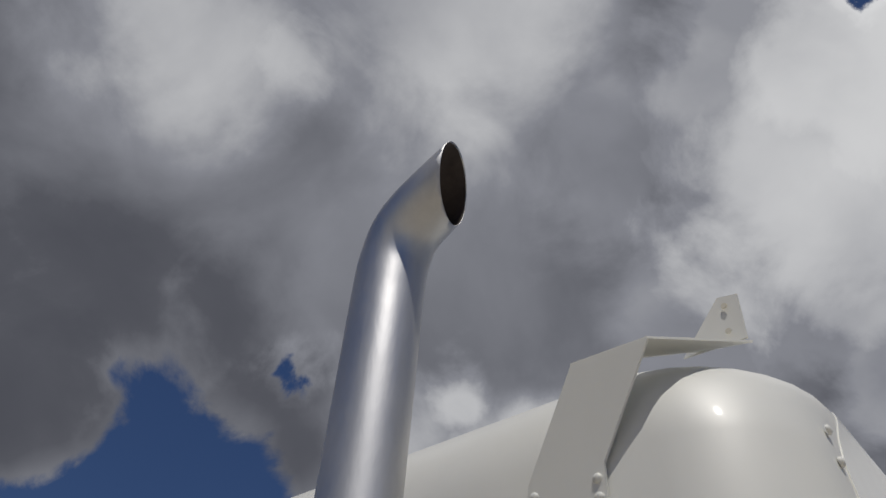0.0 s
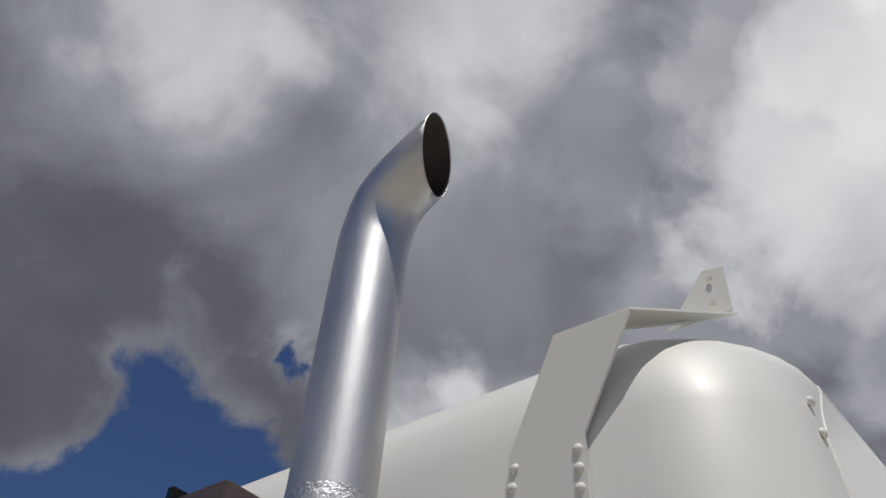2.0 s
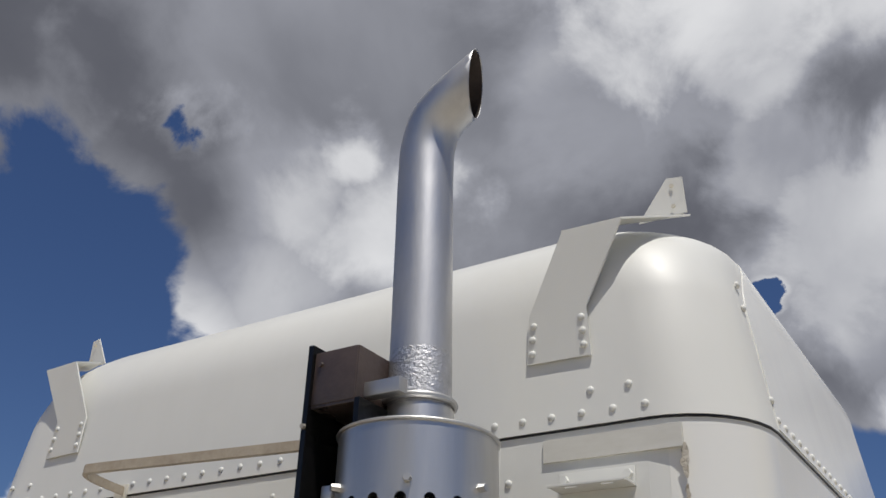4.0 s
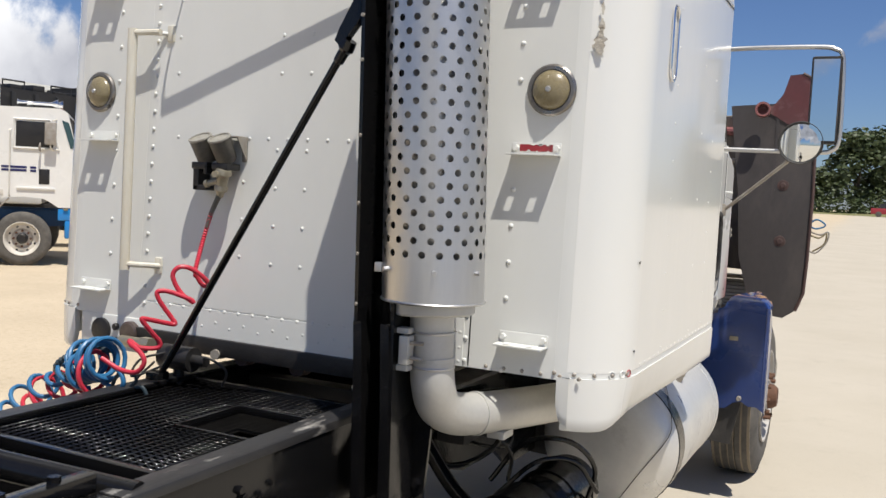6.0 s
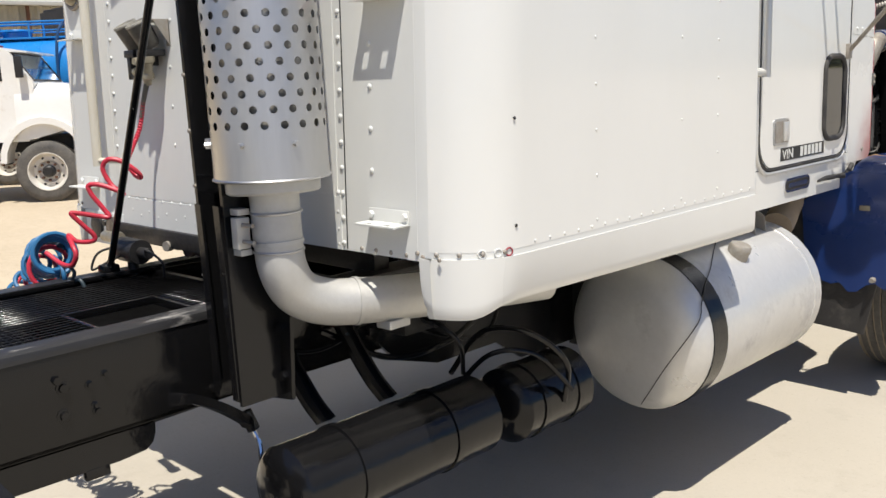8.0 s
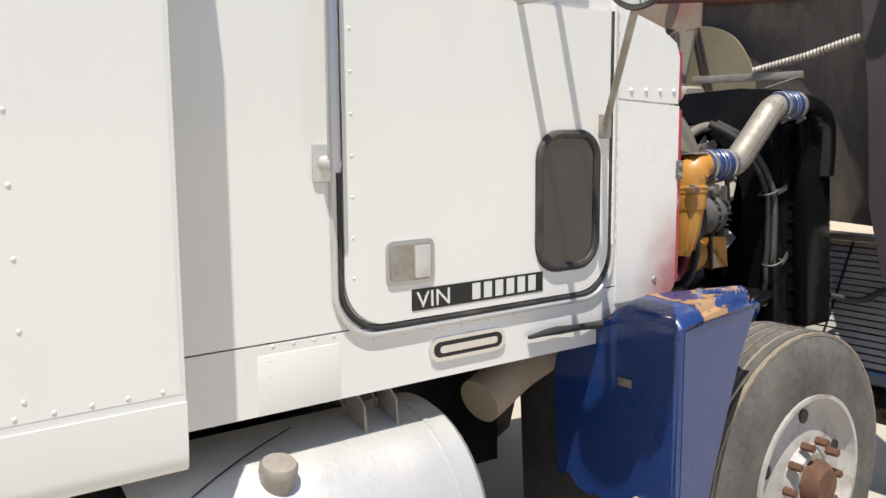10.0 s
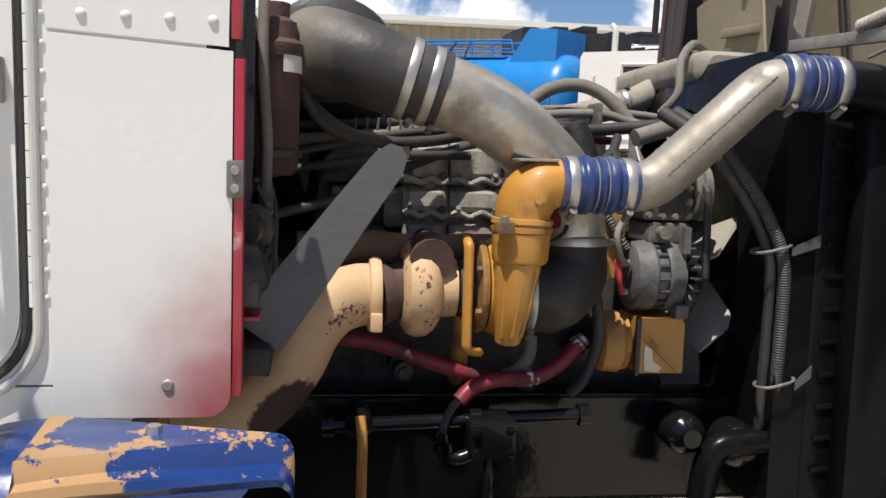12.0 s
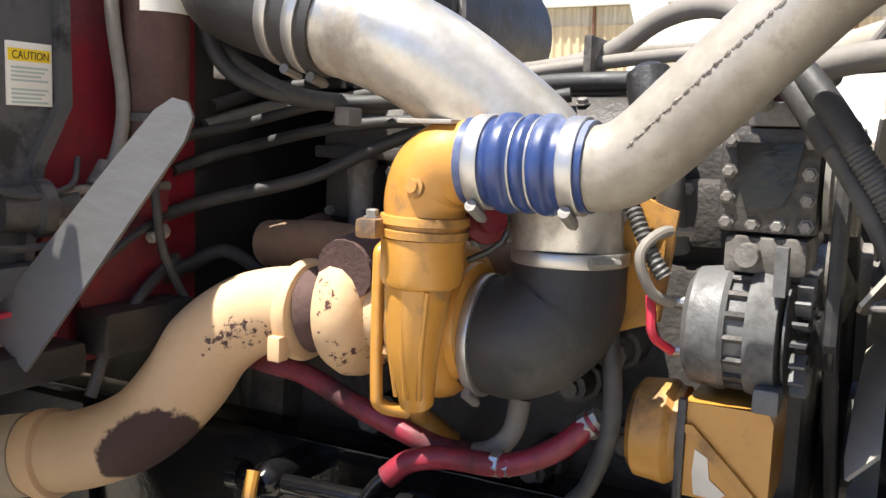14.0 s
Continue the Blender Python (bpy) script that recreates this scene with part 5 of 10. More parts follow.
main = spline([(-0.284, -0.142, 1.455), (-0.268, -0.125, 1.420), (-0.245, -0.118, 1.415), (-0.243, -0.135, 1.440), (-0.275, -0.175, 1.478), (-0.304, -0.207, 1.482), (-0.318, -0.220, 1.450), (-0.295, -0.205, 1.395),
               (-0.255, -0.186, 1.362), (-0.262, -0.192, 1.372), (-0.315, -0.240, 1.398), (-0.342, -0.267, 1.396), (-0.335, -0.262, 1.365), (-0.310, -0.235, 1.312), (-0.295, -0.225, 1.285), (-0.310, -0.250, 1.288),
               (-0.335, -0.325, 1.308), (-0.338, -0.339, 1.305), (-0.325, -0.31, 1.265), (-0.312, -0.280, 1.225), (-0.318, -0.285, 1.205), (-0.36, -0.32, 1.205), (-0.40, -0.33, 1.225), (-0.39, -0.335, 1.215),
               (-0.33, -0.35, 1.195), (-0.310, -0.352, 1.165), (-0.335, -0.36, 1.130), (-0.40, -0.37, 1.130), (-0.47, -0.39, 1.165)], 6)
tube(bm, main, 0.0085, 10)
# a tight skein of loops, then a loose trail down beside the frame
skein = [(-0.47, -0.36, 1.155), (-0.52, -0.35, 1.145), (-0.575, -0.34, 1.135), (-0.63, -0.34, 1.115)]
trail = [(-0.50, -0.36, 1.10), (-0.60, -0.35, 1.085), (-0.70, -0.33, 1.03), (-0.80, -0.31, 0.98), (-0.92, -0.29, 0.90), (-1.02, -0.28, 0.83)]
tube(bm, coil(trail, 7, lambda f: 0.056 + 0.022 * math.sin(11 * f + 1), 0.0085), 0.0085, 8)
under(part("hose", bm, red_hose, red_line), (-0.36, -0.1, 1.2))
blue_line = thing("blue_air_hose", "blue coiled rubber air hose tangled with the red one", "hose", group="coiled air lines", at=(-0.75, -0.2, 1.0))
bm = B()
tube(bm, coil(skein, 8, lambda f: 0.066 + 0.010 * math.sin(17 * f), 0.0085), 0.0085, 8)
tube(bm, coil([(p[0] - 0.05, p[1] - 0.02, p[2] + 0.008) for p in trail], 6, lambda f: 0.046 + 0.018 * math.sin(8 * f + 2), 0.0085), 0.0085, 8)
tube(bm, spline([(-0.46, -0.37, 1.15), (-0.40, -0.37, 1.12), (-0.385, -0.37, 1.08), (-0.43, -0.36, 1.055), (-0.50, -0.35, 1.07)], 8), 0.0085, 8)
under(part("hose", bm, blue_hose, blue_line), (-0.75, -0.2, 1.0))
teal_line = thing("dark_cable", "dark coiled electric cable lying over the air hoses", "cable", group="coiled air lines", at=(-0.75, -0.2, 1.1))
bm = B()
tube(bm, spline([(-0.52, -0.30, 1.175), (-0.60, -0.34, 1.165), (-0.665, -0.38, 1.135), (-0.69, -0.39, 1.10), (-0.67, -0.38, 1.075), (-0.62, -0.37, 1.07), (-0.56, -0.37, 1.09)], 8), 0.010, 8, wave=0.003, pitch=0.014)
tube(bm, spline([(-0.46, -0.35, 1.06), (-0.42, -0.36, 1.11), (-0.37, -0.36, 1.125), (-0.345, -0.35, 1.10), (-0.38, -0.35, 1.06), (-0.33, -0.34, 1.075), (-0.305, -0.33, 1.03)], 8), 0.0065, 8)
under(part("cable", bm, dark_hose, teal_line), (-0.75, -0.2, 1.1))

# sockets and valve plate under the back wall
bm = B()
box(bm, (-1.0, -0.004, 1.10), (-0.66, 0.02, 1.235), 0.003)
sp = part("socket_plate", bm, white, truck, "white plate with air and electric sockets")
for x, z, r in ((-0.885, 1.172, 0.048), (-0.805, 1.192, 0.014)):
    bm = B()
    lathe(bm, (x, -0.004, z), (0, -1, 0), [(0, r), (0.012, r), (0.016, r * 0.8), (0.016, 0)], 20)
    part("socket", bm, black_matt, sp)
bm = B()
lathe(bm, (-0.725, -0.004, 1.178), (0, -1, 0), [(0, 0.045), (0.02, 0.045), (0.026, 0.038), (0.026, 0.015), (0.03, 0.0)], 20)
part("socket_cap", bm, brown_iron, sp, "rust-brown round socket cap")
bm = B()
lathe(bm, (-0.805, -0.006, 1.140), (0, -1, 0), [(0, 0.011), (0.003, 0.011), (0.003, 0.0)], 12)
part("plate_hole", bm, black_matt, sp)
bm = B()
cyl(bm, (-0.73, -0.05, 1.150), (-0.60, -0.07, 1.158), 0.022, 0.020, 14)
cyl(bm, (-0.60, -0.07, 1.158), (-0.55, -0.075, 1.161), 0.027, 0.025, 6)
part("air_fitting", bm, brass, truck)
bm = B()
cyl(bm, (-0.44, -0.12, 1.14), (-0.30, -0.12, 1.14), 0.045, 0.045, 16)
cyl(bm, (-0.30, -0.12, 1.14), (-0.24, -0.12, 1.14), 0.02, 0.02, 12)
cyl(bm, (-0.37, -0.12, 1.02), (-0.37, -0.12, 1.14), 0.02, 0.02, 12)
part("relay_valve", bm, black_matt, truck, "black air valve behind the deck")
for pts in ([(-0.36, -0.14, 1.14), (-0.42, -0.2, 1.10), (-0.50, -0.22, 1.07), (-0.48, -0.2, 1.13), (-0.40, -0.16, 1.16)], [(-0.30, -0.1, 1.12), (-0.22, -0.14, 1.16), (-0.15, -0.12, 1.12), (-0.18, -0.1, 1.06)], [(-0.45, -0.16, 1.12), (-0.52, -0.18, 1.04), (-0.46, -0.2, 1.0), (-0.38, -0.18, 1.05)]):
    bm = B()
    tube(bm, spline(pts, 8), 0.0045, 8)
    part("loose_wire", bm, rubber, truck)
bm = B()
box(bm, (-0.70, -0.02, 1.14), (0.45, 0.03, 1.205), 0.006)
part("rear_sill", bm, black_matt, truck)

# gearbox and propeller shaft between the rails
bm = B()
loft(bm, [[(w * math.cos(radians(k)), y, 0.74 + h * math.sin(radians(k))) for k in range(0, 360, 30)] for y, w, h in ((1.55, 0.10, 0.10), (1.60, 0.20, 0.18), (2.10, 0.24, 0.21), (2.60, 0.26, 0.24), (2.95, 0.33, 0.30), (3.20, 0.34, 0.31))])
gearbox = part("gearbox", bm, black_matt, truck, "black grimy gearbox between the frame rails")
bm = B()
cyl(bm, (0, -1.0, 0.66), (0, 1.56, 0.73), 0.062, 0.062, 24)
part("propeller_shaft", bm, black_matt, truck, "black propeller shaft")
for y, z in ((-0.98, 0.66), (1.50, 0.728)):
    bm = B()
    lathe(bm, (0, y, z), (0, 1, 0.027), [(-0.05, 0.05), (-0.04, 0.085), (0.0, 0.09), (0.04, 0.085), (0.05, 0.05)], 20)
    part("shaft_joint", bm, black_matt, gearbox)
for y in (0.35, 1.30):
    bm = B()
    box(bm, (-0.42, y, 0.80), (0.42, y + 0.09, 1.00), 0.01)
    part("cross_member", bm, black_matt, truck)
# suspension parts between the drive wheels and the rail
for s in (1, -1):
    bm = B()
    lathe(bm, (s * 0.60, -1.32, 0.62), (0, 0, 1), [(0, 0.0), (0.0, 0.09), (0.03, 0.12), (0.10, 0.125), (0.14, 0.105), (0.18, 0.125), (0.26, 0.12), (0.30, 0.08), (0.32, 0.08), (0.32, 0)], 28)
    bag = part("air_spring", bm, black, truck, "glossy black air spring beside the frame")
    for k in range(5):
        a = radians(72 * k)
        bm = B()
        cyl(bm, (s * 0.60 + 0.055 * math.cos(a), -1.32 + 0.055 * math.sin(a), 0.94), (s * 0.60 + 0.055 * math.cos(a), -1.32 + 0.055 * math.sin(a), 0.955), 0.012, 0.010, 6)
        part("bolt", bm, alu, bag)
    bm = B()
    prism(bm, [(s * 0.435, y, z) for y, z in ((-1.62, 1.03), (-1.20, 1.03), (-1.28, 0.72), (-1.50, 0.62), (-1.62, 0.72))], (s, 0, 0), 0.02)
    hang = part("spring_hanger", bm, black, truck, "black hanger bracket on the rail")
    for y, z in ((-1.55, 0.98), (-1.42, 0.98), (-1.28, 0.98), (-1.55, 0.86), (-1.40, 0.84)):
        bm = B()
        cyl(bm, (s * 0.455, y, z), (s * 0.475, y, z), 0.016, 0.013, 6)
        part("bolt", bm, black, hang)
    bm = B()
    tube(bm, spline([(s * 0.46, -1.15, 0.95), (s * 0.56, -1.22, 0.99), (s * 0.66, -1.36, 0.985), (s * 0.66, -1.5, 0.93)], 6), 0.016, 10)
    part("air_line", bm, black, truck)

# ---------------------------------------------------------------- cab side, door, mirror
for s in (1, -1):
    X = CABX
    def at(x, y, z):
        return (s * x, y, z)

    # door leaf with rubber seal and bright trim
    def door_outline(grow, x):
        y0, y1, z0, z1, r = 2.035 - grow, 2.965 + grow, 1.275 - grow, 2.10, 0.12
        o = [(y0, z1)]
        for i in range(9):
            t = radians(180 + 90 * i / 8)
            o.append((y0 + r + r * math.cos(t), z0 + r + r * math.sin(t)))
        for i in range(9):
            t = radians(270 + 90 * i / 8)
            o.append((y1 - r + r * math.cos(t), z0 + r + r * math.sin(t)))
        o.append((y1, z1))
        return [at(x, y, z) for y, z in o]

    bm = B()
    prism(bm, door_outline(0, X + 0.001), (s, 0, 0), 0.009)
    door = part("door", bm, white_side, truck, "white cab door with a small lower window")
    bm = B()
    tube(bm, door_outline(0.010, X + 0.004), 0.008, 8)
    part("door_seal", bm, rubber, door)
    bm = B()
    tube(bm, door_outline(0.026, X + 0.004), 0.009, 10)
    part("door_trim", bm, tank_alu, door, "bright trim round the door")
    # lower window
    o = rounded(0.232, 0.385, 0.072, 7)
    bm = B()
    prism(bm, [at(X + 0.008, 2.792 + a, 1.550 + b) for a, b in o], (s, 0, 0), 0.006)
    part("lower_window", bm, glass_dark, door, "dark glass in a black rubber surround")
    bm = B()
    tube(bm, [at(X + 0.012, 2.792 + a, 1.550 + b) for a, b in o + o[:1]], 0.0135, 10)
    part("window_seal", bm, rubber, door)
    # handle
    o = rounded(0.15, 0.115, 0.02)
    bm = B()
    prism(bm, [at(X + 0.009, 2.228 + a, 1.425 + b) for a, b in o], (s, 0, 0), 0.006)
    hd = part("door_handle", bm, alu, door, "recessed steel door handle")
    bm = B()
    o2 = rounded(0.128, 0.094, 0.014)
    prism(bm, [at(X + 0.0155, 2.228 + a, 1.425 + b) for a, b in o2], (s, 0, 0), 0.002)
    part("handle_cup", bm, worn_metal, door)
    bm = B()
    box(bm, at(X + 0.017, 2.235, 1.383), at(X + 0.026, 2.285, 1.467), 0.004)
    part("handle_paddle", bm, tank_alu, door)
    # black plate: three letters, then bars
    if s == 1:
        bm = B()
        prism(bm, [at(X + 0.010, 2.232, 1.295), at(X + 0.010, 2.694, 1.295), at(X + 0.010, 2.694, 1.352), at(X + 0.010, 2.232, 1.352)], (1, 0, 0), 0.0015)
        plate_ob = part("number_strip", bm, material("black_sticker", (0.012, 0.012, 0.012), rough=0.4, amount=0.4), door, "black sticker with white lettering")
        txt = bpy.data.curves.new("lettering", "FONT")
        txt.body, txt.size, txt.extrude = "VIN", 0.062, 0.0005
        lettering = new("lettering_source", txt)
        bpy.context.view_layer.update()
        me = bpy.data.meshes.new_from_object(lettering)
        bpy.data.objects.remove(lettering)
        me.materials.append(white)
        ob = new("lettering", me)
        ob.parent = door
        ob.matrix_basis = pose(X + 0.0122, 2.246, 1.302, 90, 0, 90) @ Matrix.Diagonal((1.12, 1, 1, 1))
        for i in range(6):
            bm = B()
            y = 2.432 + i * 0.041
            box(bm, (X + 0.0115, y, 1.302), (X + 0.0125, y + 0.028, 1.346))
            part("plain_bar", bm, white, door)
    # screws along the sill
    for i in range(9):
        stamp("rivet", rivet_small, door, pose(s * (X + 0.0005), 2.12 + i * 0.095, 1.235) @ pose(0, 0, 0, 0, 90 * s, 0))
    for i in range(7):
        stamp("rivet", rivet_small, door, pose(s * (X + 0.010), 2.06, 1.40 + i * 0.10) @ pose(0, 0, 0, 0, 90 * s, 0))
    for i in range(4):
        stamp("rivet", rivet_small, door, pose(s * (X + 0.0005), 1.83, 1.12 + i * 0.036) @ pose(0, 0, 0, 0, 90 * s, 0))
    for i in range(5):
        stamp("rivet", rivet_small, door, pose(s * (X + 0.0005), 1.84 + i * 0.055, 1.262) @ pose(0, 0, 0, 0, 90 * s, 0))
    bm = B()
    box(bm, at(X - 0.002, 1.80, 1.10), at(X + 0.0015, 2.02, 1.243), 0.0008)
    part("corner_sheet", bm, white_side, truck)
    # badge: a plain oval
    o = rounded(0.262, 0.064, 0.030, 7)
    bm = B()
    prism(bm, [at(X, 2.423 + a, 1.178 + b) for a, b in o], (s, 0, 0), 0.008)
    badge = part("badge", bm, chrome, truck, "chrome oval badge with a black face")
    bm = B()
    o = rounded(0.236, 0.042, 0.020, 7)
    prism(bm, [at(X + 0.008, 2.423 + a, 1.178 + b) for a, b in o], (s, 0, 0), 0.002)
    part("badge_face", bm, black_matt, badge)
    bm = B()
    o = rounded(0.20, 0.020, 0.009, 4)
    prism(bm, [at(X + 0.010, 2.423 + a, 1.178 + b) for a, b in o], (s, 0, 0), 0.001)
    part("badge_bar", bm, chrome, badge)
    # rubber hood latch below the door
    bm = B()
    q = spline([at(X + 0.012, 2.64, 1.165), at(X + 0.02, 2.72, 1.172), at(X + 0.02, 2.85, 1.168), at(X + 0.015, 2.97, 1.165), at(X + 0.02, 3.03, 1.21)], 5)
    tube(bm, q, [0.006, 0.013, 0.010, 0.014, 0.012], 10)
    part("hood_latch", bm, rubber, truck, "black rubber hood latch")
    # hinge strip and its knuckles
    bm = B()
    box(bm, at(X + 0.0, 2.972, 1.40), at(X + 0.006, 2.998, 2.13), 0.002)
    hinge = part("door_hinge", bm, white_side, truck, "long white piano hinge")
    for i in range(17):
        bm = B()
        cyl(bm, at(X + 0.005, 2.985, 1.405 + i * 0.042), at(X + 0.005, 2.985, 1.4455 + i * 0.042), 0.0075, 0.0075, 10)
        part("hinge_knuckle", bm, white_side, hinge)
    # side glass above the door
    bm = B()
    prism(bm, [at(X - 0.004, 2.12, 2.17), at(X - 0.004, 2.86, 2.17), at(X - 0.004, 2.60, 2.72), at(X - 0.004, 2.12, 2.78)], (s, 0, 0), 0.012)
    part("door_glass", bm, glass_dark, door, "dark side glass")
    bm = B()
    tube(bm, [at(X + 0.008, y, z) for y, z in ((2.12, 2.17), (2.86, 2.17), (2.60, 2.72), (2.12, 2.78), (2.12, 2.17))], 0.012, 8)
    part("glass_seal", bm, rubber, door)
    # grab handle by the door's rear edge
    bm = B()
    tube(bm, [at(X + 0.055, 1.985, 1.665), at(X + 0.055, 1.985, 2.45)], 0.0155, 14)
    gh = part("grab_handle", bm, alu, truck, "aluminium grab handle beside the door")
    for z in (1.685, 2.43):
        bm = B()
        cyl(bm, at(X, 1.985, z), at(X + 0.06, 1.985, z), 0.018, 0.018, 12)
        box(bm, at(X, 1.955, z - 0.045), at(X + 0.01, 2.005, z + 0.045), 0.006)
        part("handle_foot", bm, tank_alu, gh)
    # mirror on its tubular arm
    bm = B()
    tube(bm, spline([at(X, 2.60, 2.655), at(1.2, 2.60, 2.66), at(1.5, 2.60, 2.658), at(1.585, 2.60, 2.645), at(1.625, 2.60, 2.60), at(1.635, 2.60, 2.4), at(1.635, 2.60, 2.17), at(1.60, 2.60, 2.11), at(1.5, 2.60, 2.10), at(X, 2.60, 2.105)], 6), 0.0125, 12)
    mir = part("mirror_arm", bm, alu, truck, "tubular mirror arm with a tall and a round mirror")
    bm = B()
    tube(bm, [at(1.02, 2.935, 1.765), at(1.40, 2.625, 2.06)], 0.010, 10)
    part("mirror_strut", bm, worn_metal, mir)
    bm = B()
    box(bm, at(1.0, 2.917, 1.728), at(1.03, 2.953, 1.80), 0.006)
    part("strut_foot", bm, worn_metal, mir)
    bm = B()
    box(bm, at(1.476, 2.575, 2.145), at(1.628, 2.65, 2.607), 0.014)
    part("mirror_shell", bm, black_matt, mir, "black mirror shell")
    mirror_glass = bpy.data.materials.get("mirror_glass") or material("mirror_glass", (0.82, 0.84, 0.84), (0.78, 0.8, 0.8), rough=0.02, metal=1.0, scale=4, fine=30, amount=0.3, rough_var=0.015)
    bm = B()
    box(bm, at(1.482, 2.5715, 2.152), at(1.622, 2.5745, 2.600))
    part("mirror_rim", bm, rubber, mir)
    bm = B()
    box(bm, at(1.488, 2.569, 2.160), at(1.616, 2.571, 2.590))
    part("mirror_pane", bm, mirror_glass, mir, "mirror pane")
    bm = B()
    lathe(bm, at(1.450, 2.585, 2.147), (0, -1, 0), [(-0.03, 0.0), (-0.025, 0.06), (0.0, 0.111), (0.012, 0.116), (0.018, 0.112), (0.014, 0.106), (0.0, 0.0)], 36)
    part("round_mirror", bm, rubber, mir)
    bm = B()
    lathe(bm, at(1.450, 2.585, 2.147), (0, -1, 0), [(0.012, 0.1065), (0.017, 0.085), (0.021, 0.058), (0.024, 0.03), (0.025, 0)], 36)
    part("round_pane", bm, mirror_glass, mir, "convex mirror pane")


# cowl panels ahead of the door, with red overspray at the front corner
def overspray_paint():
    m = material("white_with_red_overspray", (0.78, 0.775, 0.74), (0.72, 0.71, 0.67), rough=0.3, scale=2, fine=20, amount=0.6, coat=0.4)
    nt = m.node_tree
    N, L = nt.nodes.new, nt.links.new
    b = nt.nodes["Principled BSDF"]
    old = b.inputs["Base Color"].links[0].from_socket
    tc, d, mp = N("ShaderNodeTexCoord"), N("ShaderNodeVectorMath"), N("ShaderNodeMapping")
    mp.inputs["Scale"].default_value = (0, 1, 0.62)
    d.operation = "DISTANCE"
    L(tc.outputs["Object"], mp.inputs["Vector"])
    L(mp.outputs[0], d.inputs[0])
    d.inputs[1].default_value = (0, 3.35, 1.14 * 0.62)
    n = N("ShaderNodeTexNoise")
    n.inputs["Scale"].default_value = 14
    L(tc.outputs["Object"], n.inputs["Vector"])
    k = N("ShaderNodeMath")
    k.operation, k.inputs[1].default_value = "MULTIPLY_ADD", 0.07
    L(n.outputs["Fac"], k.inputs[0])
    L(d.outputs["Value"], k.inputs[2])
    r = N("ShaderNodeMapRange")
    r.interpolation_type = "SMOOTHSTEP"
    L(k.outputs[0], r.inputs[0])
    for i, v in enumerate((0.09, 0.34, 0.95, 0.0)):
        r.inputs[i + 1].default_value = v
    x = N("ShaderNodeMix")
    x.data_type = "RGBA"
    L(r.outputs[0], x.inputs["Factor"])
    L(old, x.inputs["A"])
    x.inputs["B"].default_value = (0.33, 0.03, 0.045, 1)
    L(x.outputs["Result"], b.inputs["Base Color"])
    return m


spray = overspray_paint()
casting_grey = material("dull_catch_metal", (0.22, 0.21, 0.195), (0.13, 0.12, 0.11), rough=0.5, metal=0.4, scale=14, fine=80, amount=0.9)
bright_red = material("bright_red_edge_paint", (0.42, 0.03, 0.05), (0.30, 0.02, 0.035), rough=0.35, scale=8, fine=60, amount=0.7, coat=0.3, dirt=(0.6, 0.57, 0.55), dirt_scale=9, dirt_level=0.72)
for s in (1, -1):
    bm = B()
    loft(bm, [[(s * x, y, z) for y, z in ((3.012, 1.216), (3.257, 1.216), (3.272, 1.219), (3.285, 1.228), (3.294, 1.241), (3.297, 1.256), (3.297, 1.826), (3.012, 1.842))] for x in (CABX - 0.01, CABX + 0.004)])
    low = part("cowl_panel", bm, spray, truck, "white cowl panel with red overspray at its lower corner")
    bm = B()
    loft(bm, [[(s * x, y, z) for y, z in ((3.012, 1.848), (3.290, 1.832), (3.292, 1.98), (3.275, 2.022), (3.235, 2.045), (3.03, 2.10), (3.012, 2.15))] for x in (CABX - 0.01, CABX + 0.005)])
    up = part("cowl_panel", bm, white_side, truck, "upper white cowl panel")
    for i in range(4):
        stamp("rivet", rivet_mesh, up, pose(s * (CABX + 0.005), 3.065 + i * 0.067, 1.872) @ pose(0, 0, 0, 0, 90 * s, 0))
    for i in range(16):
        stamp("rivet", rivet_small, up, pose(s * (CABX + 0.003), 3.005, 1.42 + i * 0.045) @ pose(0, 0, 0, 0, 90 * s, 0))
    bm = B()
    cyl(bm, (s * (CABX + 0.004), 3.194, 1.272), (s * (CABX + 0.008), 3.194, 1.272), 0.011, 0.008, 12)
    part("panel_bolt", bm, worn_metal, low)
    # folded front lip, painted red inside
    for z0, z1, y in ((1.252, 1.815, 3.299), (1.845, 2.00, 3.293)):
        bm = B()
        box(bm, (s * 0.955, y, z0), (s * (CABX + 0.002), y + 0.016, z1), 0.003)
        part("panel_lip", bm, bright_red, low, "bright red folded lip")
    bm = B()
    box(bm, (s * 0.978, 3.288, 1.590), (s * (CABX + 0.012), 3.316, 1.652), 0.005)
    latch = part("hood_catch", bm, casting_grey, truck, "steel hood catch on the cowl")
    for z in (1.606, 1.636):
        bm = B()
        cyl(bm, (s * (CABX + 0.012), 3.302, z), (s * (CABX + 0.016), 3.302, z), 0.008, 0.007, 8)
        part("catch_screw", bm, worn_metal, latch)

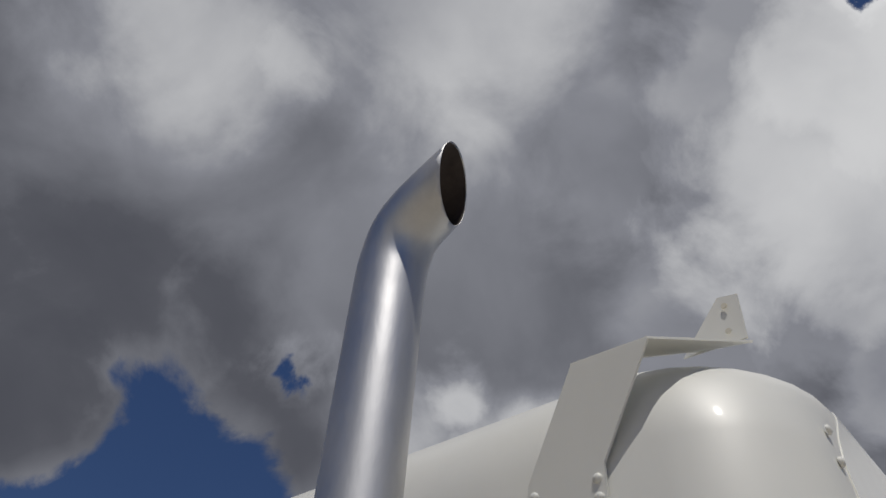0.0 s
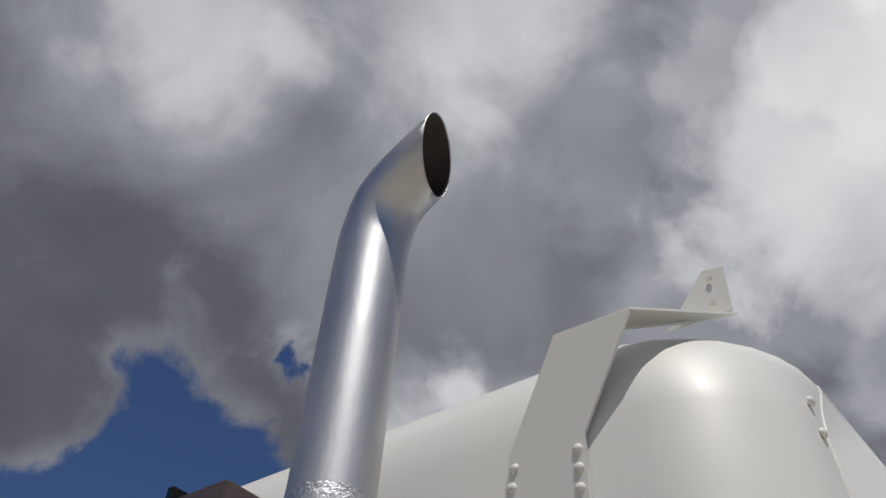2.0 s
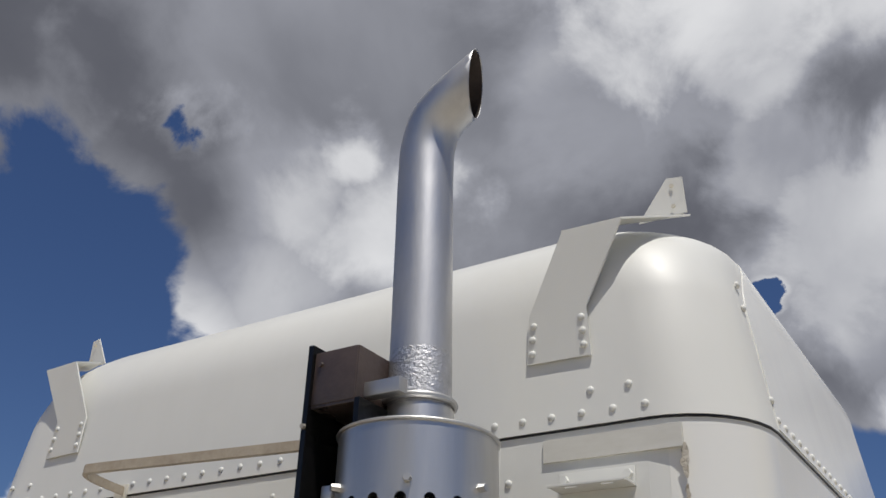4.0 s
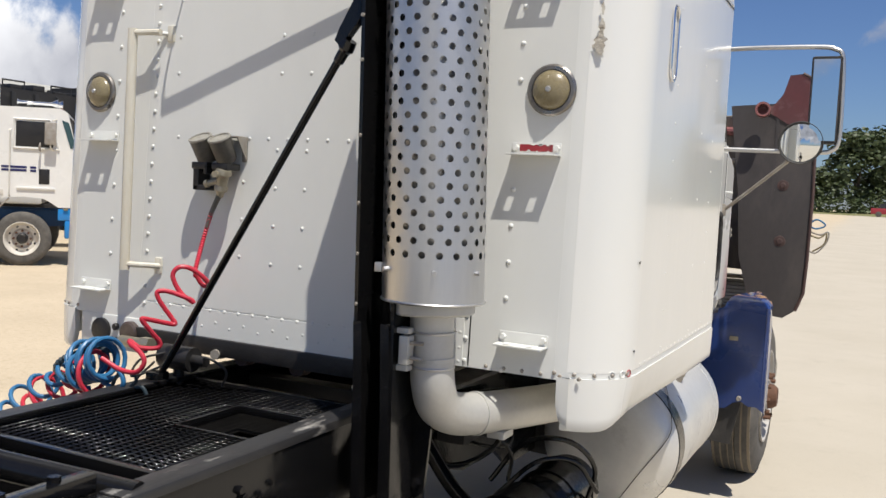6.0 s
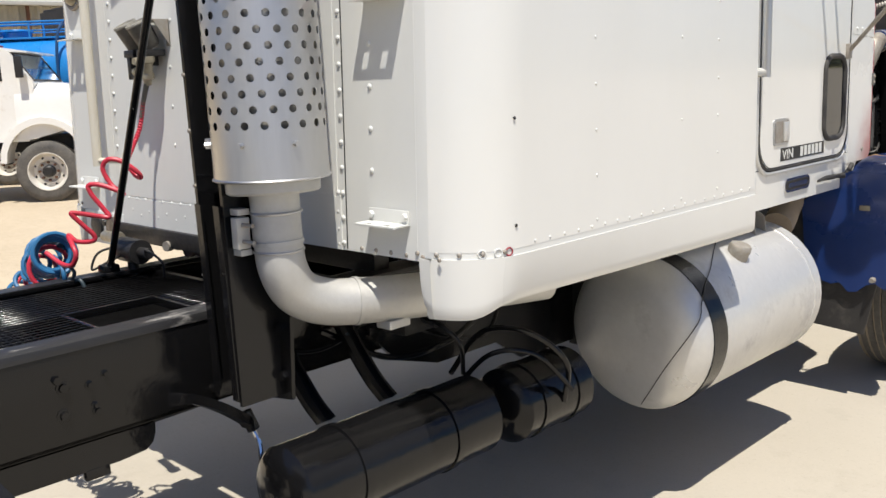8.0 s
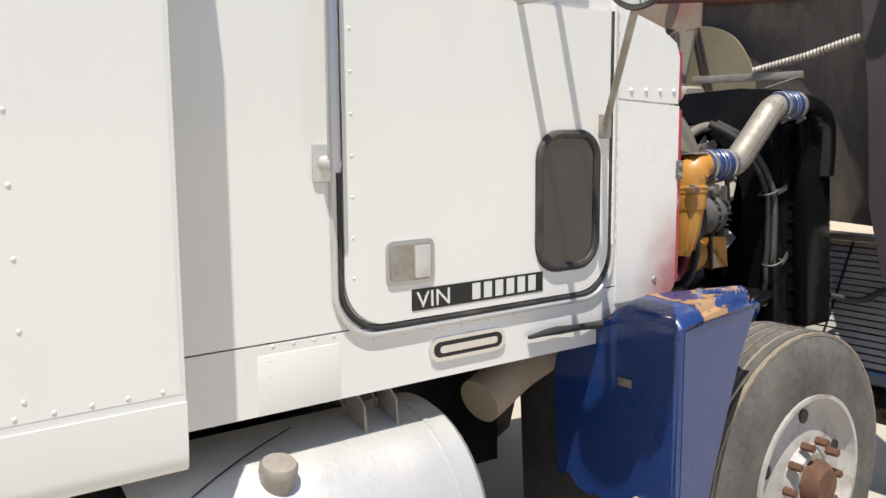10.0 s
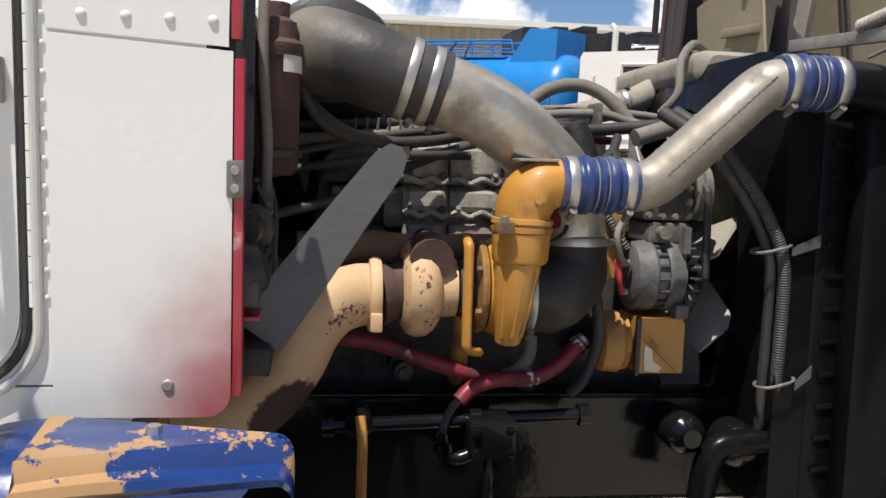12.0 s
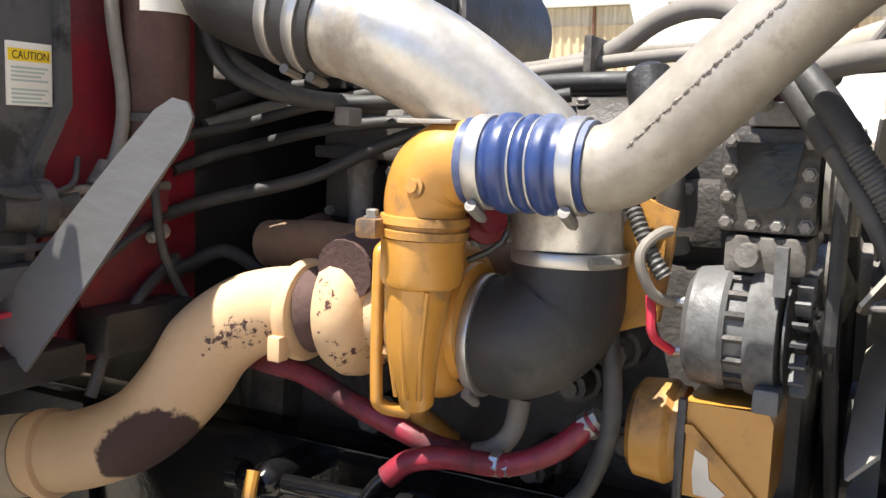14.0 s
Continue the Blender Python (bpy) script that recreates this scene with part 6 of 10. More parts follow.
# ---------------------------------------------------------------- blue half fenders
blue_paint = material("chipped_blue_paint", (0.014, 0.043, 0.175), (0.009, 0.028, 0.125), rough=0.28, scale=3, fine=30, amount=0.8, coat=0.5, bump=0.0015, bump_scale=12)
blue_chipped = material("blue_paint_flaking_to_rust", (0.014, 0.045, 0.185), (0.010, 0.03, 0.13), rough=0.24, scale=3, fine=30, amount=0.8, coat=0.5, bump=0.002, bump_scale=14,
                        dirt=(0.40, 0.235, 0.105), dirt_scale=5.2, dirt_level=0.505, dirt_soft=0.006)
for s in (1, -1):
    bm = B()
    # rear face with a ragged lower edge
    random.seed(3)
    lower = [(1.322 - 0.043 * i, 2.925, 0.595 + random.uniform(-0.02, 0.025) + (0.02 if i > 2 else 0) + 0.018 * math.sin(i * 0.8)) for i in range(12)]
    face = [(0.813, 2.935, 1.014), (0.93, 2.932, 1.12), (1.046, 2.93, 1.182), (1.12, 2.93, 1.212), (1.25, 2.928, 1.212), (1.302, 2.93, 1.19), (1.318, 2.93, 1.10)] + lower
    prism(bm, [(s * x, y, z) for x, y, z in face], (0, 1, 0), 0.006)
    fen = part("half_fender", bm, blue_paint, truck, "dented blue half fender with flaking paint")
    bm = B()
    side = [(1.318, 2.945, 1.190), (1.316, 3.06, 1.205), (1.275, 3.345, 1.205), (1.300, 3.23, 1.06), (1.315, 3.12, 0.79), (1.318, 3.07, 0.64), (1.318, 3.05, 0.622), (1.318, 3.03, 0.635), (1.318, 3.0, 0.585), (1.318, 2.97, 0.56), (1.318, 2.945, 0.59)]
    prism(bm, [(s * x, y, z) for x, y, z in side], (s, 0, 0), 0.006)
    part("fender_side", bm, blue_paint, fen)
    bm = B()
    # rounded rear corner
    ring = [(1.322 - 0.018 * (1 - math.sin(radians(a))), 2.943 - 0.018 * math.cos(radians(a))) for a in range(0, 91, 15)]
    ring += [(x - 0.006, y + 0.006) for x, y in ring[::-1]]
    loft(bm, [[(s * x, y, z) for x, y in ring] for z in (0.60, 0.9, 1.20)])
    part("fender_corner", bm, blue_paint, fen)
    bm = B()
    # folded top, narrowing towards the front
    rows = []
    for f in range(7):
        t = f / 6
        y = 3.035 + 0.347 * t
        xi, xf, xo = 1.098 + 0.087 * t, 1.292 - 0.080 * t, 1.322 - 0.060 * t
        dent = 0.006 * math.sin(5 * t)
        rows.append([(s * x, y, z) for x, z in ((xi - 0.008, 1.235), (xi, 1.252), (xi + 0.012, 1.258), (0.5 * (xi + xf), 1.253 - 0.5 * dent), (xf - 0.014, 1.252), (xf - 0.006, 1.2545), (xf, 1.247), (xf + 0.008, 1.226 + dent), (xo - 0.010, 1.220 + dent), (xo - 0.004, 1.2215 + dent), (xo, 1.212), (xo - 0.012, 1.196), (xi + 0.03, 1.222))])
    # the front end rolls over into a short drooping nose
    last, mid = rows[-1], sum((Vector(p) for p in rows[-1]), Vector()) / len(rows[-1])
    for dy, dz, k in ((0.010, 0.003, 0.97), (0.019, 0.011, 0.90), (0.025, 0.024, 0.80), (0.027, 0.040, 0.68)):
        rows.append([(mid.x + (p[0] - mid.x) * k, p[1] + dy, p[2] - dz) for p in last])
    loft(bm, rows)
    part("fender_top", bm, blue_chipped, fen, "blue top flaking to bare rust")
    # shoulder rolling from the top down to the rear face
    bm = B()
    rows = []
    for f in range(6):
        q = radians(90 * f / 5)
        y, dz = 3.037 - 0.108 * math.sin(q), 0.036 * (1 - math.cos(q))
        w = f / 5
        rows.append([(s * x, y, z - dz) for x, z in ((1.09 - 0.03 * w, 1.235 - 0.02 * w), (1.098 - 0.03 * w, 1.250 - 0.016 * w), (1.12, 1.256), (1.20, 1.252), (1.28, 1.249), (1.300, 1.238), (1.320, 1.214), (1.310, 1.198), (1.12, 1.218))])
    loft(bm, rows)
    part("fender_shoulder", bm, blue_paint, fen)
    bm = B()
    cyl(bm, (s * 1.175, 3.20, 1.250), (s * 1.175, 3.20, 1.264), 0.014, 0.011, 10)
    part("fender_bolt", bm, alu, fen)
    bm = B()
    box(bm, (s * 1.105, 2.917, 0.995), (s * 1.155, 2.925, 1.02), 0.002)
    part("fender_plate", bm, brass, fen, "small worn brass plate")
    bm = B()
    cyl(bm, (s * 1.183, 2.924, 0.653), (s * 1.183, 2.900, 0.653), 0.016, 0.012, 8)
    part("fender_stud", bm, worn_metal, fen)
    # black splash flap below and inside
    bm = B()
    prism(bm, [(s * x, 2.95, z) for x, z in ((0.62, 1.10), (0.86, 1.10), (1.20, 0.66), (1.14, 0.36), (0.66, 0.40))], (0, 1, 0), 0.008)
    part("splash_flap", bm, rubber, truck, "black rubber splash flap")
# whitish tread on the visible tyres
def tread_ribs(c, s, w, r, zig, notch):
    """Worn ribs round the tyre with wavering edges and shallow cross cuts."""
    bm = B()
    n = 180
    for j in range(5):
        x0 = -w / 2 + 0.008 + j * (w - 0.016) / 5
        x1 = x0 + (w - 0.016) / 5 - 0.007
        rings = []
        for k in range(n):
            a = 2 * math.pi * k / n
            d = zig * (1, 0.4, -1, -0.4)[(k + 2 * j) % 4]
            top = r + 0.005 - (notch if (k + j) % 4 == 0 else 0.0) - (0.004 if j in (0, 4) else 0.0)
            rings.append([bm.verts.new((c[0] + s * x, c[1] + q * math.cos(a), c[2] + q * math.sin(a))) for x, q in ((x0 + d, r - 0.010), (x0 + d, top), (x1 + d, top), (x1 + d, r - 0.010))])
        for k in range(n):
            a, b = rings[k], rings[(k + 1) % n]
            for m in range(3):
                bm.faces.new((a[m], a[m + 1], b[m + 1], b[m]))
    return bm


tyre_tan = material("tan_dusty_tread", (0.27, 0.225, 0.165), (0.20, 0.165, 0.12), rough=0.9, scale=7, fine=60, amount=0.8, bump=0.001)
for w in [o for o in truck.children if o.name.startswith("wheel")]:
    vs = [v.co for v in w.data.vertices]
    cx = (min(v.x for v in vs) + max(v.x for v in vs)) / 2
    cy = (min(v.y for v in vs) + max(v.y for v in vs)) / 2
    front = cy > 0
    tread = tread_ribs((cx, cy, 0.525 if front else 0.55), 1 if cx > 0 else -1, 0.26, 0.519 if front else 0.544, 0.0012 if front else 0.0045, 0.002 if front else 0.006)
    tagged(part("tread", tread, tyre_tan if front else tyre_dust, w, "tan dusty tread" if front else "whitish worn tread"), kind="stuff")

# ---------------------------------------------------------------- tilted hood standing ahead of the radiator
hood_in = material("dirty_fibreglass_inside", (0.20, 0.17, 0.14), (0.10, 0.085, 0.075), rough=0.8, scale=3.5, fine=40, amount=1.0, bump=0.003, dirt=(0.30, 0.25, 0.18), dirt_scale=3, dirt_level=0.62, dirt_soft=0.12, stretch=(1, 1, 0.5))
hood_dark = material("dark_brown_fibreglass", (0.062, 0.054, 0.052), (0.045, 0.039, 0.038), rough=0.62, scale=2.5, fine=40, amount=0.9, bump=0.0008, dirt=(0.095, 0.08, 0.072), dirt_scale=3, dirt_level=0.62, dirt_soft=0.12, stretch=(1, 1, 0.5))
tan_panel = material("tan_dusty_panel", (0.30, 0.255, 0.17), (0.22, 0.185, 0.125), rough=0.8, scale=6, fine=50, amount=0.9, bump=0.001)
hood_edge = material("dull_red_brown_edge", (0.095, 0.052, 0.044), (0.06, 0.038, 0.034), rough=0.6, scale=8, fine=50, amount=0.9)
hood_red = material("sun_faded_red_rim", (0.30, 0.10, 0.095), (0.17, 0.075, 0.065), rough=0.45, scale=6, fine=50, amount=1.0, coat=0.2)
maroon = material("faded_maroon_paint", (0.13, 0.035, 0.036), (0.085, 0.03, 0.03), rough=0.4, scale=4, fine=40, amount=0.9, coat=0.2, dirt=(0.22, 0.13, 0.12), dirt_scale=5, dirt_level=0.64, dirt_soft=0.1)
bm = B()
rows = []
for i in range(13):
    x = -1.02 + 2.04 * i / 12
    bow = 0.30 * (1 - (x / 1.02) ** 2)
    rows.append([(x, 5.02 + bow, 1.27), (x, 5.0 + bow, 1.7), (x, 4.97 + bow, 2.2), (x, 4.93 + bow, 2.52), (x, 4.97 + bow, 2.53), (x, 5.02 + bow, 2.2), (x, 5.05 + bow, 1.7), (x, 5.07 + bow, 1.27)])
loft(bm, rows)
hood = part("hood_shell", bm, hood_in, truck, "tilted hood seen from inside, dusty and brown")
bm = B()
tube(bm, [(x, 4.925 + 0.30 * (1 - (x / 1.02) ** 2), 2.49 - 0.055 * (x + 1.02)) for x in [-1.02 + 0.17 * i for i in range(13)]], 0.035, 10)
part("hood_rim", bm, hood_red, hood, "faded red rim")
for s in (1, -1):
    bm = B()
    outline = [(0.70, 2.58), (1.03, 2.60), (1.09, 2.68), (1.13, 2.82), (1.22, 2.83), (1.315, 2.78), (1.345, 2.3), (1.355, 1.87), (1.35, 1.4), (1.34, 1.14), (1.29, 1.0), (1.20, 0.935), (1.06, 0.95), (0.92, 1.10), (0.84, 1.4), (0.80, 1.9), (0.74, 2.3)]
    if s < 0:
        outline = [(0.95 + 0.36 * (x * 0.85 - 0.6), z) for x, z in outline]
    prism(bm, [(s * x, 4.83 + 0.03 * (z - 1), z) for x, z in outline], (0, 1, 0), 0.012)
    part("hood_fender", bm, hood_dark, hood, "dark brown inside of the hood's fender")
    if s > 0:
        bm = B()
        horn = [(0.93, 2.565), (1.02, 2.585), (1.085, 2.67), (1.125, 2.813), (1.22, 2.825), (1.31, 2.775), (1.325, 2.45), (1.20, 2.40), (1.04, 2.50)]
        prism(bm, [(x, 4.822 + 0.03 * (z - 1), z) for x, z in horn], (0, 1, 0), 0.006)
        part("fender_top", bm, maroon, hood, "faded maroon upper end of the fender")
    bm = B()
    pts = [(s * x, 4.825 + 0.03 * (z - 1), z) for x, z in outline[4:11]]
    tube(bm, pts, 0.012, 8)
    part("fender_edge", bm, hood_edge, hood)
    bm = B()
    prism(bm, [(s * 1.05, 4.84, 1.1), (s * 1.05, 5.3, 1.3), (s * 1.05, 5.3, 2.5), (s * 1.05, 4.87, 2.6)], (s, 0, 0), 0.02)
    part("hood_side", bm, hood_dark, hood)
    for x, z in ((1.133, 1.965), (1.14, 1.53)):
        bm = B()
        lathe(bm, (s * x, 4.835 + 0.03 * (z - 1), z), (0, -1, 0), [(0, 0.045), (0.008, 0.042), (0.010, 0.022), (0.016, 0.018), (0.016, 0)], 18)
        part("plug", bm, hood_edge, hood, "rusty round plug")
bm = B()
lathe(bm, (0.952, 4.80, 2.541), (0.1, -1, 0.1), [(0, 0.06), (0.05, 0.058), (0.05, 0.042), (0.0, 0.040)], 20)
part("lifting_lug", bm, hood_red, hood)
# loose wiring hanging out over the fender's edge
for pts, mat in (([(1.34, 4.86, 1.68), (1.40, 4.85, 1.715), (1.46, 4.85, 1.675), (1.40, 4.85, 1.645), (1.35, 4.86, 1.66)], blue_hose), ([(1.35, 4.86, 1.62), (1.43, 4.85, 1.60), (1.485, 4.85, 1.625), (1.478, 4.85, 1.55), (1.41, 4.85, 1.462), (1.345, 4.86, 1.475)], worn_metal),
                 ([(1.34, 4.86, 1.60), (1.42, 4.84, 1.575), (1.47, 4.85, 1.61), (1.46, 4.85, 1.53), (1.37, 4.86, 1.46)], tarnish)):
    bm = B()
    tube(bm, spline(pts, 6), 0.0065, 8)
    part("loose_wire", bm, mat, hood, "loose wire over the fender's edge")
# stiffeners and dusty plates on the inner skin
tan_stained = material("tan_panel_with_red_stains", (0.33, 0.27, 0.20), (0.24, 0.19, 0.14), rough=0.75, scale=6, fine=50, amount=0.9, bump=0.001, dirt=(0.32, 0.11, 0.10), dirt_scale=4, dirt_level=0.55, dirt_soft=0.14)
pale_fold = material("pale_dusty_fold", (0.40, 0.36, 0.30), (0.27, 0.24, 0.20), rough=0.8, scale=5, fine=50, amount=0.9, bump=0.001)
bm = B()
prism(bm, [(-0.945, 4.91, 2.191), (-0.80, 4.91, 2.225), (-0.457, 4.91, 2.262), (-0.436, 4.91, 2.244), (-0.352, 4.91, 1.92), (-0.87, 4.91, 1.92)], (0, 1, 0), 0.01)
plate = part("inner_plate", bm, tan_panel, hood, "tan dusty plate with a small ledge")
bm = B()
box(bm, (-0.655, 4.880, 2.052), (-0.405, 4.910, 2.084), 0.006)
part("plate_ledge", bm, tan_panel, plate)
bm = B()
lathe(bm, (-0.53, 4.91, 2.205), (0, -1, 0), [(0, 0.022), (0.012, 0.020), (0.014, 0.0)], 14)
part("plate_knob", bm, tan_panel, plate)
bm = B()
arch = spline([(-0.522, 5.15, 1.94), (-0.530, 5.15, 2.12), (-0.500, 5.15, 2.250), (-0.346, 5.15, 2.300), (-0.200, 5.15, 2.272), (-0.100, 5.15, 2.215), (-0.025, 5.15, 2.120), (0.020, 5.15, 2.02), (0.030, 5.15, 1.92)], 5)
prism(bm, arch, (0, 1, 0), 0.01)
part("inner_plate", bm, tan_panel, hood, "arched dusty plate with faint stains")
for dx in (0.0, 0.032):
    bm = B()
    prism(bm, [(-0.372 + dx, 5.138, 2.29), (-0.360 + dx, 5.138, 2.29), (-0.262 + dx, 5.138, 1.95), (-0.274 + dx, 5.138, 1.95)], (0, 1, 0), 0.01)
    part("seam_strip", bm, hood_dark, hood)
bm = B()
prism(bm, [(-0.44, 4.985, 2.24), (-0.385, 4.995, 2.27), (-0.385, 5.005, 1.93), (-0.50, 4.985, 1.93)], (0, 1, 0), 0.02)
part("stiffener", bm, hood_in, hood)
bm = B()
prism(bm, [(-0.383, 4.995, 2.275), (-0.257, 5.015, 2.30), (-0.335, 5.015, 1.93), (-0.383, 4.995, 1.93)], (0, 1, 0), 0.02)
part("stiffener", bm, pale_fold, hood)
bm = B()
prism(bm, [(-0.951, 4.90, 2.455), (-0.145, 4.90, 2.390), (-0.147, 4.90, 2.264), (-0.24, 4.90, 2.255), (-0.60, 4.90, 2.32), (-0.941, 4.90, 2.385)], (0, 1, 0), 0.02)
part("stiffener", bm, tan_stained, hood, "tan stiffener stained with faded red")
bm = B()
cyl(bm, (-0.29, 4.90, 2.50), (-0.27, 4.86, 2.55), 0.04, 0.04, 16)
part("hinge_cup", bm, hood_red, hood)
bm = B()
box(bm, (-0.17, 4.885, 1.975), (0.46, 4.91, 2.012), 0.004)
stay = part("hood_stay", bm, worn_metal, truck, "grey channel of the hood stay with a coil spring")
bm = B()
tube(bm, [(0.20, 4.89, 2.022), (0.46, 4.90, 2.075), (0.80, 4.90, 2.165)], 0.016, 12, wave=0.006, pitch=0.018)
part("coil_spring", bm, worn_metal, stay)
bm = B()
tube(bm, [(0.28, 4.87, 1.935), (0.45, 4.89, 1.985)], 0.005, 8)
part("stay_rod", bm, worn_metal, stay)
# grille lying in the tilted nose, its inner side turned up to the sun
bm = B()
prism(bm, [(-0.7, 5.29, 1.17), (-0.7, 5.33, 1.15), (-0.7, 5.03, 0.60), (-0.7, 4.99, 0.62)], (1, 0, 0), 1.7)
grille = part("grille_back", bm, black_matt, truck, "horizontal bars of the grille, dusty aluminium")
grille_bar = material("dusty_grille_bar", (0.52, 0.49, 0.44), (0.38, 0.36, 0.32), rough=0.6, metal=0.2, scale=10, fine=60, amount=0.8)
for i in range(19):
    f = (i + 0.5) / 19
    y, z = 5.285 - 0.30 * f, 1.175 - 0.55 * f
    bm = B()
    prism(bm, [(-0.68, y - 0.018, z + 0.017), (-0.68, y - 0.030, z - 0.005), (-0.68, y - 0.004, z - 0.013), (-0.68, y + 0.003, z + 0.004)], (1, 0, 0), 1.66)
    part("grille_bar", bm, grille_bar, grille)
for x in (0.1, 0.55):
    bm = B()
    prism(bm, [(x, 5.262, 1.19), (x, 5.278, 1.18), (x, 4.978, 0.63), (x, 4.962, 0.64)], (1, 0, 0), 0.012)
    part("grille_post", bm, black_matt, grille)
bm = B()
box(bm, (-0.72, 5.20, 1.185), (1.02, 5.33, 1.215), 0.008)
part("grille_ledge", bm, hood_in, grille, "dusty ledge over the grille")
bm = B()
box(bm, (-1.15, 4.98, 0.36), (1.15, 5.30, 0.56), 0.05)
part("bumper", bm, black, truck, "black steel front bumper below the tilted hood")
bm = B()
tube(bm, spline([(0.62, 4.95, 0.95), (0.72, 5.05, 0.93), (0.80, 5.15, 0.98), (0.92, 5.2, 0.97)], 6), 0.014, 10)
part("washer_hose", bm, rubber, truck)

# ---------------------------------------------------------------- engine bay
engine = thing("diesel_engine", "grimy diesel engine with yellow turbocharger, blue hoses and aluminium pipes", "engine")
ochre = material("chipped_ochre_enamel", (0.56, 0.27, 0.045), (0.42, 0.19, 0.035), rough=0.42, scale=7, fine=50, amount=0.7, coat=0.2, bump=0.001,
                 dirt=(0.20, 0.12, 0.06), dirt_scale=8, dirt_level=0.66, dirt_soft=0.06)
ochre_dirty = material("grimy_ochre_enamel", (0.50, 0.25, 0.05), (0.34, 0.17, 0.05), rough=0.5, scale=6, fine=40, amount=0.9, bump=0.0015,
                       dirt=(0.09, 0.06, 0.04), dirt_scale=6, dirt_level=0.56, dirt_soft=0.08)
oil_red = material("oily_red_hose", (0.30, 0.022, 0.040), (0.13, 0.010, 0.018), rough=0.45, scale=10, fine=70, amount=1.0, dirt=(0.05, 0.018, 0.018), dirt_scale=8, dirt_level=0.54, dirt_soft=0.10)
deep_black = material("satin_black_paint", (0.005, 0.005, 0.0055), (0.009, 0.009, 0.009), rough=0.24, scale=6, fine=50, amount=0.8, bump=0.002, bump_scale=14, spec=0.13)
cream = material("cream_heat_coating", (0.66, 0.45, 0.25), (0.56, 0.36, 0.20), rough=0.7, scale=4, fine=60, amount=0.8, bump=0.0008)
cream_spots = material("cream_coating_with_rust_spots", (0.66, 0.45, 0.25), (0.54, 0.35, 0.19), rough=0.7, scale=4, fine=60, amount=0.8, bump=0.001,
                       dirt=(0.085, 0.035, 0.025), dirt_scale=48, dirt_level=0.60, dirt_soft=0.015)
brown_iron = material("brown_scaled_iron", (0.11, 0.060, 0.05), (0.06, 0.035, 0.03), rough=0.85, scale=12, fine=90, amount=0.9, bump=0.002)
dusty_alu = material("dusty_aluminium_pipe", (0.62, 0.60, 0.56), (0.36, 0.32, 0.26), rough=0.38, metal=0.7, scale=7, fine=45, amount=1.1, bump=0.0006,
                     dirt=(0.26, 0.215, 0.165), dirt_scale=6, dirt_level=0.58, dirt_soft=0.07)
stained_alu = material("stained_dull_aluminium", (0.40, 0.365, 0.31), (0.25, 0.222, 0.18), rough=0.55, metal=0.45, scale=8, fine=55, amount=1.1, bump=0.0008,
                       dirt=(0.19, 0.16, 0.125), dirt_scale=7, dirt_level=0.60, dirt_soft=0.06)
casting = material("grimy_grey_casting", (0.26, 0.245, 0.22), (0.15, 0.135, 0.12), rough=0.6, metal=0.3, scale=9, fine=70, amount=0.9, bump=0.002,
                   dirt=(0.05, 0.042, 0.036), dirt_scale=6, dirt_level=0.56, dirt_soft=0.10)
dark_casting = material("oily_dark_casting", (0.045, 0.041, 0.038), (0.085, 0.075, 0.065), rough=0.5, metal=0.2, scale=9, fine=70, amount=0.9, bump=0.003,
                        dirt=(0.018, 0.016, 0.015), dirt_scale=5, dirt_level=0.56, dirt_soft=0.08)
alt_grey = material("alternator_grey", (0.135, 0.133, 0.13), (0.085, 0.083, 0.08), rough=0.58, metal=0.1, scale=8, fine=70, amount=0.8, bump=0.0015, dirt=(0.05, 0.046, 0.042), dirt_scale=9, dirt_level=0.60)
blue_sil = material("blue_silicone_hose", (0.024, 0.050, 0.165), (0.016, 0.030, 0.095), rough=0.38, scale=8, fine=60, amount=0.9, dirt=(0.16, 0.18, 0.25), dirt_scale=9, dirt_level=0.60, dirt_soft=0.12)
steel_band = material("bright_steel_band", (0.52, 0.505, 0.48), (0.38, 0.365, 0.34), rough=0.40, metal=0.8, scale=12, fine=80, amount=0.7)
intake_rubber = material("dusty_intake_rubber", (0.030, 0.028, 0.027), (0.060, 0.055, 0.05), rough=0.6, scale=5, fine=70, amount=0.8, bump=0.001,
                       dirt=(0.14, 0.125, 0.105), dirt_scale=5, dirt_level=0.64, dirt_soft=0.16)
boot_rubber = material("dusty_elbow_rubber", (0.020, 0.019, 0.019), (0.045, 0.041, 0.038), rough=0.6, scale=5, fine=70, amount=0.8, bump=0.001, dirt=(0.11, 0.10, 0.085), dirt_scale=6, dirt_level=0.64, dirt_soft=0.12)
dusty_hose = material("dusty_grey_hose", (0.23, 0.208, 0.175), (0.13, 0.115, 0.10), rough=0.75, scale=8, fine=60, amount=0.9, bump=0.001)
dusty_tan = material("tan_dusted_rubber", (0.38, 0.335, 0.265), (0.25, 0.22, 0.175), rough=0.85, scale=5, fine=50, amount=0.9, bump=0.001, dirt=(0.12, 0.105, 0.09), dirt_scale=6, dirt_level=0.62, dirt_soft=0.1)
light_casting = material("dusty_light_casting", (0.40, 0.375, 0.325), (0.25, 0.23, 0.195), rough=0.6, metal=0.25, scale=14, fine=80, amount=0.9, bump=0.002, dirt=(0.07, 0.06, 0.05), dirt_scale=10, dirt_level=0.60, dirt_soft=0.08)
corrugated = material("corrugated_grey_conduit", (0.075, 0.072, 0.068), (0.045, 0.043, 0.041), rough=0.6, scale=9, fine=60, amount=0.8)
